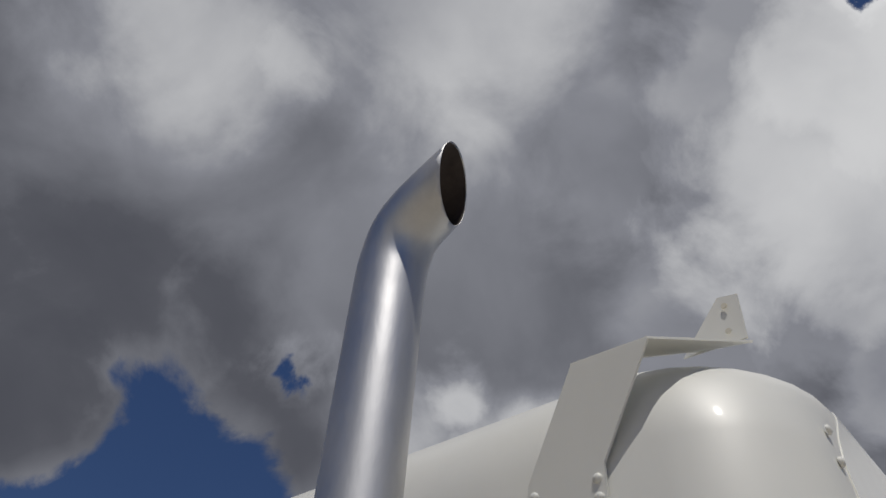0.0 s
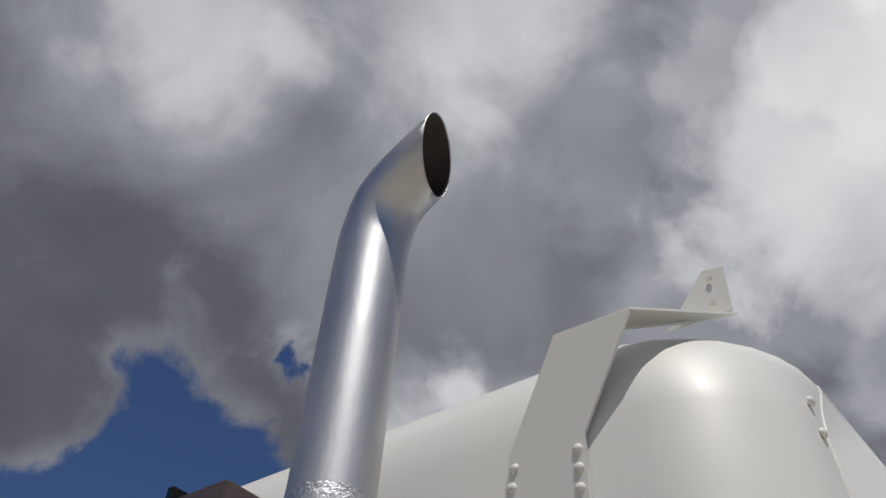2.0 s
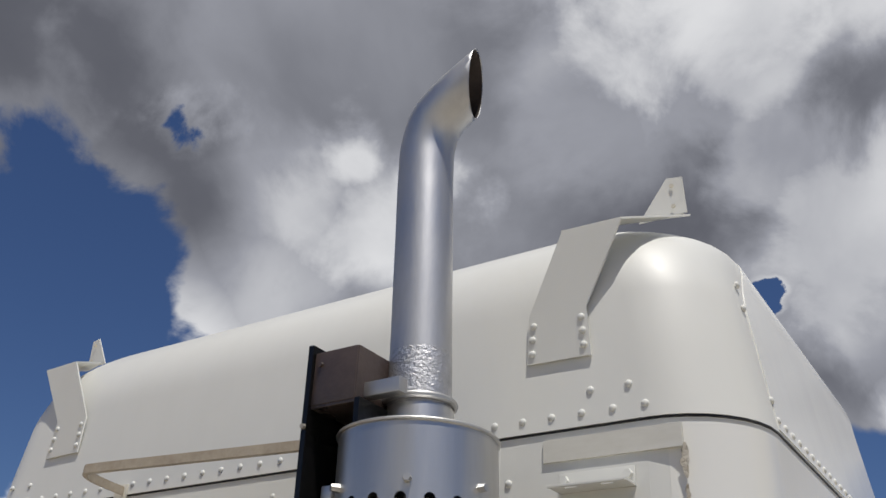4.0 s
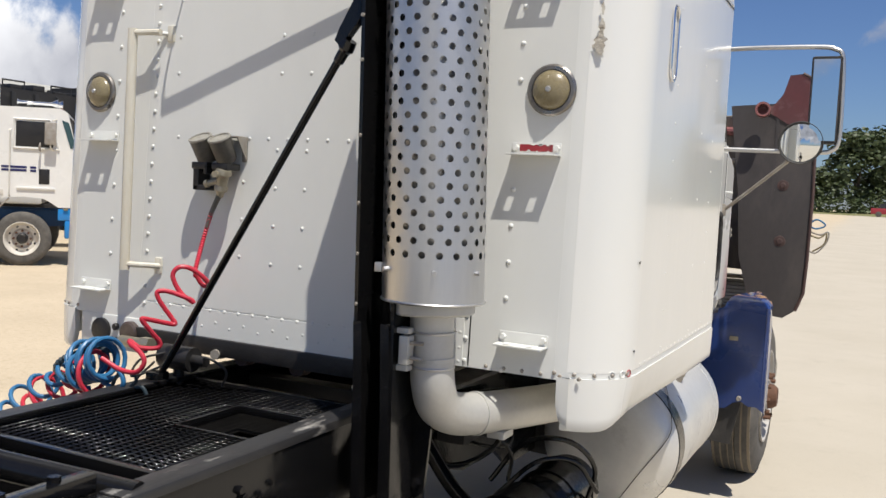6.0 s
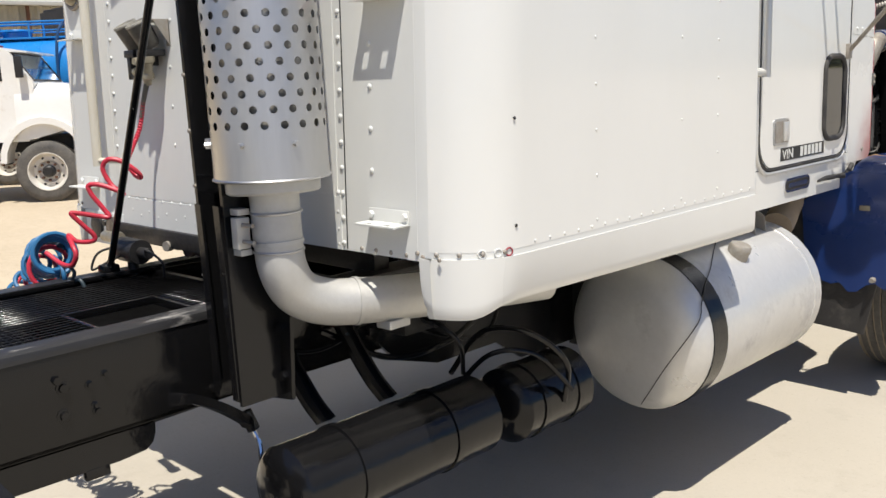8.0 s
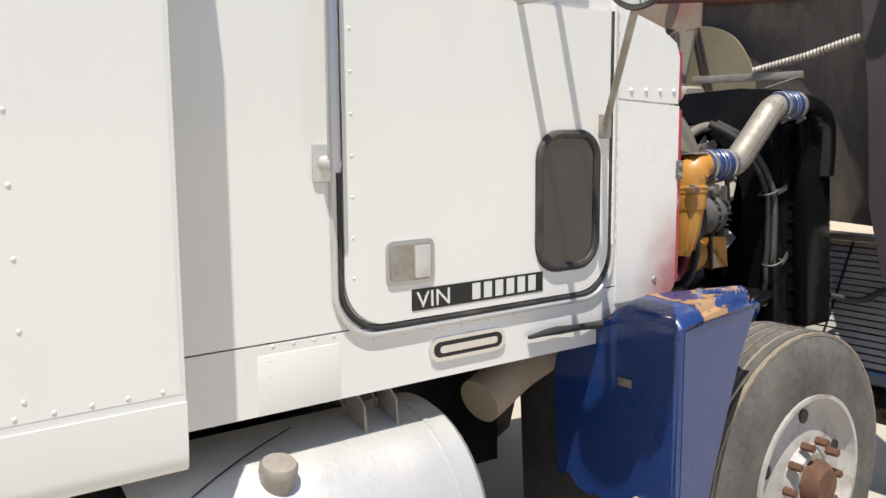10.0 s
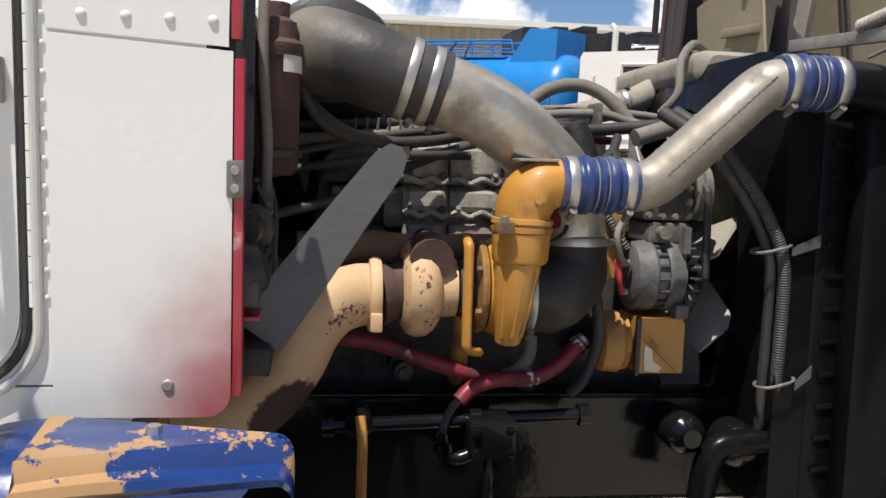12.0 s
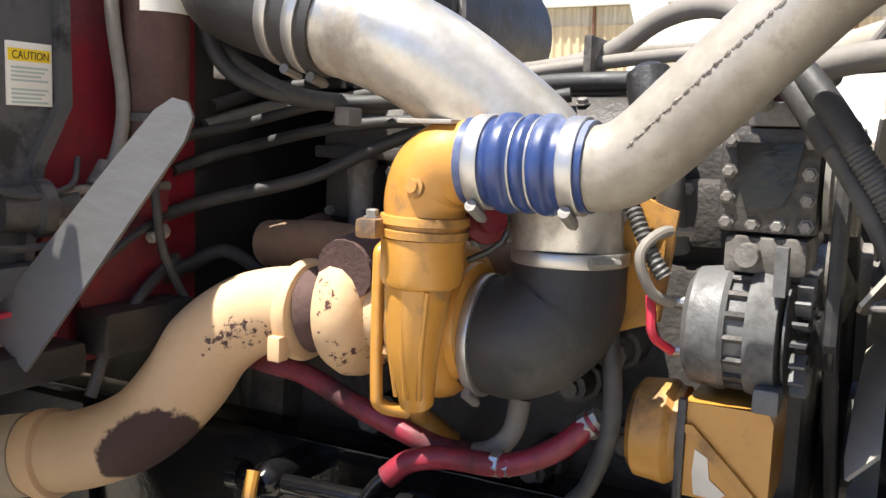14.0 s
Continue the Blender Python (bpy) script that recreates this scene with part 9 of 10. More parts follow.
# hoses along the top of the engine
for pts, r, mat in (
        ([(0.10, 3.70, 1.765), (0.10, 3.86, 1.782), (0.10, 3.97, 1.808), (0.09, 4.06, 1.868), (0.09, 4.14, 1.886), (0.10, 4.21, 1.865), (0.12, 4.26, 1.82), (0.14, 4.30, 1.76)], 0.019, dusty_hose),
        ([(0.15, 3.62, 1.735), (0.13, 3.85, 1.775), (0.12, 4.05, 1.800), (0.12, 4.20, 1.808), (0.14, 4.28, 1.79), (0.18, 4.36, 1.76)], 0.0125, dusty_hose),
        ([(0.05, 3.60, 1.75), (0.05, 3.85, 1.795), (0.04, 4.10, 1.822), (0.04, 4.3, 1.818), (0.05, 4.5, 1.80)], 0.011, dusty_hose),
        ([(0.18, 3.66, 1.72), (0.17, 3.9, 1.752), (0.16, 4.15, 1.760), (0.18, 4.4, 1.785), (0.20, 4.6, 1.79)], 0.017, rubber),
        ([(0.0, 3.8, 1.735), (0.0, 4.05, 1.742), (0.0, 4.3, 1.74)], 0.012, dusty_red),
        ([(0.30, 4.24, 1.74), (0.26, 4.40, 1.785), (0.25, 4.55, 1.80), (0.25, 4.62, 1.795)], 0.022, dusty_hose),
        ([(0.45, 3.38, 1.93), (0.50, 3.40, 1.82), (0.48, 3.45, 1.74), (0.40, 3.55, 1.705), (0.35, 3.70, 1.71), (0.30, 3.80, 1.73)], 0.0135, rubber),
        ([(0.56, 3.285, 1.475), (0.47, 3.295, 1.500), (0.40, 3.32, 1.52), (0.34, 3.50, 1.57), (0.30, 3.62, 1.63), (0.26, 3.80, 1.70), (0.22, 3.95, 1.73)], 0.0125, rubber),
        ([(0.51, 3.285, 1.615), (0.42, 3.295, 1.640), (0.35, 3.34, 1.66), (0.33, 3.50, 1.70), (0.31, 3.62, 1.725), (0.28, 3.78, 1.742)], 0.010, rubber),
        ([(0.36, 3.285, 1.695), (0.27, 3.295, 1.720), (0.20, 3.32, 1.74), (0.15, 3.55, 1.755), (0.10, 3.75, 1.77)], 0.0125, rubber),
        ([(0.44, 3.36, 1.88), (0.47, 3.42, 1.78), (0.42, 3.52, 1.715), (0.34, 3.66, 1.70)], 0.016, rubber),
        ([(0.46, 3.285, 1.575), (0.37, 3.295, 1.600), (0.30, 3.33, 1.62), (0.32, 3.50, 1.655), (0.31, 3.66, 1.675), (0.27, 3.82, 1.68)], 0.011, rubber),
        ([(0.38, 3.285, 1.655), (0.29, 3.295, 1.680), (0.22, 3.34, 1.70), (0.20, 3.6, 1.725), (0.15, 3.9, 1.735), (0.10, 4.15, 1.745)], 0.014, dusty_hose),
        ([(0.52, 3.285, 1.375), (0.43, 3.295, 1.400), (0.36, 3.33, 1.42), (0.34, 3.45, 1.36), (0.33, 3.60, 1.32), (0.32, 3.75, 1.33)], 0.014, rubber),
        ([(0.48, 4.06, 1.62), (0.43, 4.10, 1.66), (0.36, 4.16, 1.70), (0.28, 4.20, 1.74)], 0.012, rubber),
        ([(0.42, 4.12, 1.57), (0.44, 4.16, 1.50), (0.44, 4.18, 1.47)], 0.010, corrugated),
        ([(0.36, 4.16, 1.70), (0.40, 4.17, 1.60), (0.38, 4.18, 1.50)], 0.021, rubber)):
    bm = B()
    tube(bm, spline(pts, 7), r, 14, wave=0.003 if mat is corrugated else 0.0, pitch=0.008 if mat is corrugated else 0.0)
    part("engine_hose", bm, mat, engine)
for y in (3.95, 4.18):
    bm = B()
    box(bm, (0.08, y, 1.77), (0.17, y + 0.015, 1.835), 0.004)
    part("hose_clip", bm, casting, engine)
for y, z in ((3.36, 1.74), (3.62, 1.665)):
    bm = B()
    box(bm, (0.40, y, z), (0.44, y + 0.03, z + 0.03), 0.004)
    part("junction", bm, casting, engine)
bm = B()
lathe(bm, (0.26, 4.09, 1.765), (0.2, 0.3, -1), [(-0.012, 0.0), (-0.010, 0.02), (0, 0.034), (0.03, 0.038), (0.10, 0.038), (0.11, 0.025)], 20)
part("filter_can", bm, black_matt, engine)
# row of pale injector leads under the boot
for i in range(6):
    bm = B()
    cyl(bm, (0.28, 3.53 + i * 0.028, 1.735), (0.285, 3.532 + i * 0.028, 1.765), 0.0045, 0.003, 8)
    part("lead", bm, casting, engine)

# red oil hoses and black valve gear beside the frame
bm = B()
tube(bm, spline([(0.42, 3.40, 1.245), (0.45, 3.50, 1.247), (0.45, 3.58, 1.238), (0.45, 3.70, 1.197), (0.44, 3.83, 1.157), (0.42, 3.90, 1.150)], 8), 0.0185, 16)
oil1 = part("oil_hose", bm, oil_red, engine, "red rubber oil hose")
bm = B()
tube(bm, spline([(0.425, 3.885, 1.150), (0.42, 3.925, 1.165), (0.42, 3.955, 1.20), (0.41, 3.962, 1.25)], 6), 0.017, 14)
part("hose_elbow", bm, dusty_hose, oil1, "grimy grey elbow on the hose")
bm = B()
tube(bm, spline([(0.50, 3.775, 1.112), (0.49, 3.81, 1.142), (0.48, 3.87, 1.158), (0.46, 3.96, 1.158), (0.44, 4.03, 1.188), (0.42, 4.085, 1.238)], 8), 0.0185, 16)
oil2 = part("oil_hose", bm, oil_red, engine, "red rubber oil hose with a black lower end")
bm = B()
tube(bm, spline([(0.50, 3.785, 1.124), (0.51, 3.757, 1.093), (0.52, 3.740, 1.055), (0.53, 3.742, 1.03)], 6), 0.012, 12)
part("hose_end", bm, black, oil2)
for c, ax in (((0.42, 4.083, 1.236), (0, 0.7, 0.6)), ((0.46, 3.955, 1.158), (0, 1, 0))):
    bm = B()
    lathe(bm, c, ax, [(-0.016, 0.015), (-0.014, 0.022), (0.0, 0.022), (0.002, 0.018), (0.016, 0.018)], 8)
    part("hose_union", bm, steel_band, oil2, angle=20)
bm = B()
box(bm, (0.46, 3.79, 0.99), (0.57, 3.90, 1.085), 0.012)
valve = part("valve_body", bm, black, truck, "glossy black valve body on the frame")
for y in (3.805, 3.885):
    for z in (1.01, 1.06):
        bolt((0.57, y, z), (1, 0, 0), 0.009, valve, black)
bm = B()
lathe(bm, (0.53, 3.735, 1.045), (0, 0.2, -1), [(0, 0.017), (0.02, 0.018), (0.022, 0.026), (0.04, 0.026), (0.042, 0.02), (0.06, 0.02)], 12)
part("elbow_fitting", bm, black, valve)
bm = B()
tube(bm, spline([(0.53, 3.74, 1.0), (0.54, 3.77, 0.99), (0.54, 3.80, 1.0)], 5), 0.016, 12)
tube(bm, spline([(0.54, 3.84, 1.0), (0.56, 3.84, 0.93), (0.55, 3.83, 0.80)], 5), 0.012, 12)
part("valve_pipe", bm, black, valve)
bm = B()
cyl(bm, (0.50, 3.47, 1.055), (0.50, 4.08, 1.078), 0.017, 0.017, 16)
rod = part("steering_rod", bm, black, truck, "glossy black rod along the frame")
for y in (3.46, 3.80, 4.06):
    bm = B()
    lathe(bm, (0.50, y, 1.055 + 0.038 * (y - 3.47)), (0, 1, 0.04), [(0, 0.018), (0.002, 0.026), (0.028, 0.026), (0.03, 0.018)], 18)
    part("rod_collar", bm, black, rod)
for y, z, r in ((3.545, 1.06, 0.034), (4.33, 1.03, 0.05), (4.47, 1.0, 0.055)):
    bm = B()
    lathe(bm, (0.42, y, z), (1, 0, 0), [(0, r), (0.09, r), (0.10, r * 0.9), (0.115, r * 0.5), (0.13, r * 0.45), (0.13, 0)], 22)
    part("frame_bush", bm, black, truck, "glossy black bush on the frame")
bm = B()
tube(bm, spline([(0.52, 4.37, 0.86), (0.53, 4.38, 0.96), (0.53, 4.41, 1.005), (0.53, 4.48, 1.015), (0.52, 4.6, 1.015), (0.51, 4.72, 1.00)], 7), 0.034, 20)
part("lower_coolant_pipe", bm, deep_black, engine, "glossy black lower coolant pipe")
bm = B()
tube(bm, spline([(0.545, 3.545, 1.09), (0.565, 3.55, 1.04), (0.57, 3.55, 0.95), (0.56, 3.55, 0.80)], 5), 0.012, 10)
part("yellow_drain", bm, ochre, truck)
for y, z in ((3.97, 1.12), (4.03, 1.27), (3.66, 1.15), (3.88, 1.27), (4.09, 1.33), (4.12, 1.20)):
    bm = B()
    lathe(bm, (0.26, y, z), (1, 0, 0), [(0, 0.034), (0.06, 0.034), (0.062, 0.026), (0.11, 0.024), (0.112, 0.014), (0.125, 0.014)], 10)
    part("block_fitting", bm, dark_casting, engine, angle=20)
bm = B()
tube(bm, spline([(0.42, 4.09, 1.45), (0.44, 4.11, 1.36), (0.45, 4.12, 1.25), (0.44, 4.09, 1.15), (0.43, 4.06, 1.11)], 6), 0.014, 12)
part("coolant_hose", bm, rubber, engine)

engine.matrix_world = LEANED
rad.matrix_world = LEANED
for ob in [o for o in truck.children if o not in before]:
    ob.matrix_basis = LEANED


# ---------------------------------------------------------------- the yard behind: trucks parked at an angle
far_white = material("chalky_white_cab_paint", (0.80, 0.79, 0.75), (0.72, 0.70, 0.65), rough=0.35, scale=1.5, fine=12, amount=0.7, coat=0.3, dirt=(0.55, 0.50, 0.42), dirt_scale=2, dirt_level=0.72, dirt_soft=0.1)
tank_blue = material("bright_blue_tank_paint", (0.012, 0.22, 0.58), (0.010, 0.175, 0.48), rough=0.32, scale=1.2, fine=10, amount=0.7, coat=0.3, dirt=(0.10, 0.16, 0.26), dirt_scale=2, dirt_level=0.70, dirt_soft=0.1)
chassis_blue = material("dark_blue_chassis_paint", (0.012, 0.075, 0.20), (0.010, 0.045, 0.12), rough=0.5, scale=3, fine=20, amount=0.8)
navy = material("navy_stripe", (0.012, 0.014, 0.10), rough=0.4, amount=0.5)
cab_glass = material("tinted_cab_glass", (0.02, 0.05, 0.055), (0.05, 0.10, 0.10), rough=0.05, scale=3, fine=12, amount=0.8, coat=1.0, rough_var=0.03)
old_rim = material("painted_steel_rim", (0.74, 0.71, 0.64), (0.58, 0.54, 0.47), rough=0.5, metal=0.2, scale=8, fine=40, amount=0.8)
far_black = material("black_dump_body_paint", (0.016, 0.016, 0.018), (0.03, 0.03, 0.03), rough=0.6, scale=2, fine=16, amount=0.8, dirt=(0.07, 0.065, 0.06), dirt_scale=2, dirt_level=0.66)

far_tyre = mesh_of("far_tyre", lathe(B(), (-0.30, 0, 0), (1, 0, 0), [(0, 0.30), (0.01, 0.40), (0.03, 0.47), (0.06, 0.495), (0.24, 0.50), (0.275, 0.47), (0.295, 0.40), (0.285, 0.315), (0.26, 0.30)], 40, caps=False), tyre_rubber)
far_rim = mesh_of("far_rim", lathe(B(), (-0.14, 0, 0), (1, 0, 0), [(0.0, 0.0), (0.0, 0.15), (0.03, 0.19), (0.02, 0.25), (0.11, 0.285), (0.135, 0.30), (0.135, 0.315), (0.10, 0.312)], 36, caps=False), old_rim)
far_hub = mesh_of("far_hub", lathe(B(), (-0.14, 0, 0), (1, 0, 0), [(0, 0.10), (0.09, 0.095), (0.11, 0.07), (0.13, 0.06), (0.13, 0)], 20), black_matt)
far_nut = mesh_of("far_nut", lathe(B(), (-0.12, 0, 0), (1, 0, 0), [(0, 0.022), (0.05, 0.022), (0.055, 0.012)], 6), rust_iron)
far_hole = mesh_of("far_hole", lathe(B(), (-0.128, 0, 0), (1, 0, 0), [(0, 0.0), (0.006, 0.026), (0.012, 0.0)], 12), black_matt)


def far_wheel(parent, x, y, s=1):
    """Road wheel with tyre, dished rim, hub, nuts and hand holes; x is its outer face."""
    m = pose(x, y, 0.5) @ (pose(0, 0, 0, 0, 0, 180) if s < 0 else Matrix.Identity(4))
    w = stamp("wheel", far_tyre, parent, m)
    stamp("rim", far_rim, w, Matrix.Identity(4))
    stamp("hub", far_hub, w, Matrix.Identity(4))
    for k in range(8):
        a = radians(45 * k)
        stamp("wheel_nut", far_nut, w, pose(0, 0.145 * math.cos(a), 0.145 * math.sin(a)))
        stamp("hand_hole", far_hole, w, pose(0.005, 0.222 * math.cos(a + 0.39), 0.222 * math.sin(a + 0.39)))
    return w


def slab(parent, name, lo, hi, mat, bevel=0.02, label=""):
    return part(name, box(B(), lo, hi, bevel), mat, parent, label)


# cab-over tanker
tanker = thing("tanker_truck", "white cab-over truck with a bright blue vacuum tank, parked", "truck")
tanker.matrix_world = pose(-12.42, 8.76, 0, 0, 0, -43.7)
bm = B()
prof = [(-0.95, 1.30), (-0.95, 2.82), (-0.90, 2.90), (0.62, 2.93), (0.74, 2.86), (0.90, 2.20), (0.95, 1.75), (0.95, 1.10), (0.60, 1.10), (0.52, 1.16), (0.36, 1.25), (0, 1.28), (-0.40, 1.24), (-0.60, 1.18)]
loft(bm, [[(x, y, z) for y, z in prof] for x in (-2.34, -2.30, -0.04, 0.0)])
cabo = part("cab", bm, far_white, tanker, "white cab with blue double stripes")
slab(tanker, "side_window", (-0.01, -0.13, 2.20), (0.008, 0.50, 2.66), black_matt, 0.003, "dark open side window")
bm = B()
tube(bm, [(0.012, y, z) for y, z in ((-0.16, 2.17), (0.60, 2.17), (0.44, 2.70), (-0.16, 2.70), (-0.16, 2.17))], 0.02, 8)
part("door_frame", bm, far_white, tanker)
bm = B()
prism(bm, [(0.002, y, z) for y, z in ((0.64, 2.72), (0.76, 2.68), (0.90, 2.22), (0.80, 2.20))], (1, 0, 0), 0.006)
part("quarter_glass", bm, cab_glass, tanker)
for x0, x1 in ((-1.12, -0.14), (-2.2, -1.22)):
    bm = B()
    prism(bm, [(x0, 0.925, 2.17), (x1, 0.925, 2.17), (x1, 0.775, 2.76), (x0, 0.775, 2.76)], (0, 1, 0.25), 0.008)
    ws = part("windscreen", bm, cab_glass, tanker, "tinted windscreen pane")
    bm = B()
    tube(bm, [(x0, 0.93, 2.17), (x1, 0.93, 2.17), (x1, 0.78, 2.76), (x0, 0.78, 2.76), (x0, 0.93, 2.17)], 0.02, 8)
    part("windscreen_seal", bm, rubber, ws)
for z in (1.74, 1.80):
    for y0, y1 in ((-0.94, -0.40), (-0.36, 0.06), (0.12, 0.22)):
        slab(tanker, "stripe", (0.0, y0, z), (0.006, y1, z + 0.040), navy, 0.001)
slab(tanker, "lower_window", (0.0, 0.27, 1.52), (0.008, 0.45, 1.80), black_matt, 0.004)
for y in (-0.66, -0.22):
    bm = B()
    tube(bm, [(0.0, y, 2.50), (0.06, y, 2.48), (0.06, y, 1.30), (0.0, y, 1.28)], 0.014, 8)
    part("grab_rail", bm, old_rim, tanker, "long steel grab rail")
bm = B()
tube(bm, [(0.04, -0.22, 1.25), (0.05, -0.40, 1.05), (0.05, -0.45, 0.72), (0.05, -0.66, 0.72), (0.04, -0.66, 1.2)], 0.016, 8)
part("cab_step", bm, worn_metal, tanker)
slab(tanker, "step_plate", (0.0, -0.55, 1.29), (0.01, -0.32, 1.40), old_rim, 0.003)
slab(tanker, "door_sill", (-0.01, -0.10, 1.42), (0.03, 0.55, 1.46), far_white, 0.01)
slab(tanker, "marker_lamp", (0.0, 0.70, 1.05), (0.02, 0.78, 1.09), tarnish, 0.004)
bm = B()
box(bm, (0.10, 0.36, 2.25), (0.16, 0.56, 2.66), 0.02)
mo = part("door_mirror", bm, worn_metal, tanker, "grey door mirror on an arm")
part("mirror_arm", tube(B(), [(0.0, 0.55, 2.72), (0.13, 0.50, 2.70), (0.13, 0.46, 2.2), (0.0, 0.52, 2.15)], 0.012, 8), old_rim, mo)
bm = B()
lathe(bm, (0.13, 0.30, 2.20), (0, -1, 0), [(0, 0.0), (0, 0.085), (0.02, 0.08), (0.04, 0.03), (0.04, 0)], 18)
part("round_mirror", bm, worn_metal, mo)
for x, y0, y1 in ((-0.35, -0.15, 0.55), (-0.60, 0.0, 0.62)):
    bm = B()
    lathe(bm, (x, y0, 3.03), (0, 1, 0), [(0, 0.05), (0.03, 0.03), (0.25, 0.022), (y1 - y0 - 0.12, 0.028), (y1 - y0, 0.09)], 16)
    part("air_horn", bm, chrome, tanker, "chrome air horn on the roof")
for i in range(5):
    bm = B()
    lathe(bm, (-0.4 - i * 0.38, 0.60, 2.915), (0, 0, 1), [(0, 0.045), (0.04, 0.04), (0.055, 0.015), (0.055, 0)], 12)
    part("roof_lamp", bm, rust_iron, tanker, "amber roof marker lamp")
bm = B()
tube(bm, spline([(-0.40, -0.50, 2.6), (-0.40, -0.50, 3.2), (-0.40, -0.52, 3.33), (-0.40, -0.58, 3.40)], 5), 0.055, 14)
part("exhaust_pipe", bm, old_rim, tanker, "steel exhaust pipe behind the cab")
bm = B()
box(bm, (-1.22, -1.21, 1.15), (-0.80, -0.97, 2.80), 0.04)
lathe(bm, (-1.01, -1.10, 2.78), (0, 0, 1), [(0, 0.115), (0.07, 0.125), (0.12, 0.10), (0.14, 0.0)], 20)
part("air_intake_box", bm, chassis_blue, tanker, "tall blue intake box behind the cab")
slab(tanker, "bumper", (-2.35, 0.72, 0.52), (0.0, 1.02, 0.86), tank_blue, 0.04, "blue bumper")
slab(tanker, "bumper_corner", (-0.30, 0.60, 0.86), (-0.01, 0.99, 1.08), tank_blue, 0.02)
for x in (-1.75, -0.6):
    slab(tanker, "frame_rail", (x - 0.05, -7.3, 0.72), (x + 0.05, 0.7, 1.02), chassis_blue, 0.01)
for y in (0.0, -1.36, -5.2, -6.5):
    far_wheel(tanker, 0.0, y)
    far_wheel(tanker, -2.34, y, -1)
    part("axle", cyl(B(), (-2.1, y, 0.5), (-0.25, y, 0.5), 0.08, 0.08, 12), black_matt, tanker)
bm = B()
lathe(bm, (-1.18, -7.0, 2.10), (0, 1, 0.012), [(0, 0.0), (0.03, 0.35), (0.12, 0.62), (0.28, 0.76), (0.40, 0.785), (5.55, 0.785), (5.70, 0.76), (5.82, 0.66), (5.92, 0.42), (5.96, 0.0)], 48)
tk = part("tank", bm, tank_blue, tanker, "bright blue cylindrical tank")
for y in (-6.5, -5.0, -3.4, -1.42):
    bm = B()
    lathe(bm, (-1.18, y, 2.105), (0, 1, 0), [(0, 0.78), (0, 0.80), (0.05, 0.80), (0.05, 0.78)], 44)
    part("tank_band", bm, tank_blue, tanker)
bm = B()
outl = [(-2.52, 2.70), (-2.12, 3.30), (-2.04, 3.40), (-1.44, 3.38), (-1.46, 2.62)]
loft(bm, [[(x, y, z) for y, z in outl] for x in (-1.85, -1.83, -0.72, -0.70)])
part("hopper_guard", bm, tank_blue, tanker, "raised blue guard over the tank's front")
bm = B()
o = [(0, -0.19), (0.19, 0), (0, 0.19), (-0.19, 0)]
prism(bm, [(-0.44, -2.26 + a, 1.70 + b) for a, b in o], (1, 0, 0), 0.015)
part("placard", bm, material("blue_diamond_placard", (0.04, 0.27, 0.62), rough=0.5, amount=0.5), tanker, "plain blue diamond placard")
part("placard_stay", box(B(), (-0.62, -2.30, 1.66), (-0.44, -2.22, 1.74), 0.01), tank_blue, tanker)
for x in (-1.55, -0.80):
    bm = B()
    tube(bm, [(x, -6.3, 2.85), (x, -6.3, 3.20), (x, -2.5, 3.20), (x, -2.4, 2.85)], 0.022, 10)
    rl = part("walkway_rail", bm, tank_blue, tanker, "blue rail along the walkway")
    for y in (-5.4, -4.4, -3.4):
        part("rail_post", cyl(B(), (x, y, 2.85), (x, y, 3.20), 0.02, 0.02, 10), tank_blue, rl)
    part("mid_rail", cyl(B(), (x, -6.3, 3.03), (x, -2.5, 3.03), 0.014, 0.014, 8), tank_blue, rl)
slab(tanker, "walkway", (-1.6, -6.4, 2.86), (-0.76, -2.6, 2.90), tank_blue, 0.01)
for y in (-5.9, -4.8):
    bm = B()
    lathe(bm, (-1.18, y, 2.85), (0, 0, 1), [(0, 0.28), (0.16, 0.28), (0.18, 0.32), (0.22, 0.30), (0.24, 0.0)], 24)
    part("manhole", bm, tank_blue, tanker, "blue manhole lid")
slab(tanker, "rear_box", (-1.75, -6.3, 2.95), (-0.60, -5.2, 3.12), tank_blue, 0.03)
bm = B()
tube(bm, spline([(-0.52, -3.6, 3.15), (-0.42, -3.7, 2.9), (-0.38, -3.75, 2.3), (-0.45, -3.75, 1.5)], 6), 0.03, 10)
part("ladder_rail", bm, chassis_blue, tanker)
bm = B()
tube(bm, spline([(-0.52, -3.25, 3.15), (-0.42, -3.3, 2.9), (-0.38, -3.4, 2.3), (-0.45, -3.4, 1.5)], 6), 0.022, 10)
part("ladder_rail", bm, chassis_blue, tanker)
for x0, y0, z0, y1, z1 in ((-0.5, -3.3, 0.75, -2.0, 1.12), (-0.4, -1.95, 0.62, -1.0, 1.20), (-0.6, -4.6, 0.7, -3.5, 1.2)):
    slab(tanker, "side_locker", (x0 - 0.5, y0, z0), (x0 + 0.2, y1, z1), chassis_blue, 0.03, "dark blue side locker")
slab(tanker, "fender_plate", (-0.5, -2.15, 1.14), (0.0, -0.98, 1.20), tank_blue, 0.01)

# the tank and its gear stand back from the cab
for ob in tanker.children:
    if ob.name.split(".")[0] in {"tank", "tank_band", "hopper_guard", "placard", "placard_stay", "walkway_rail", "walkway", "manhole", "rear_box", "ladder_rail", "side_locker"}:
        ob.matrix_basis = Matrix.Translation((0, -0.37, 0)) @ ob.matrix_basis

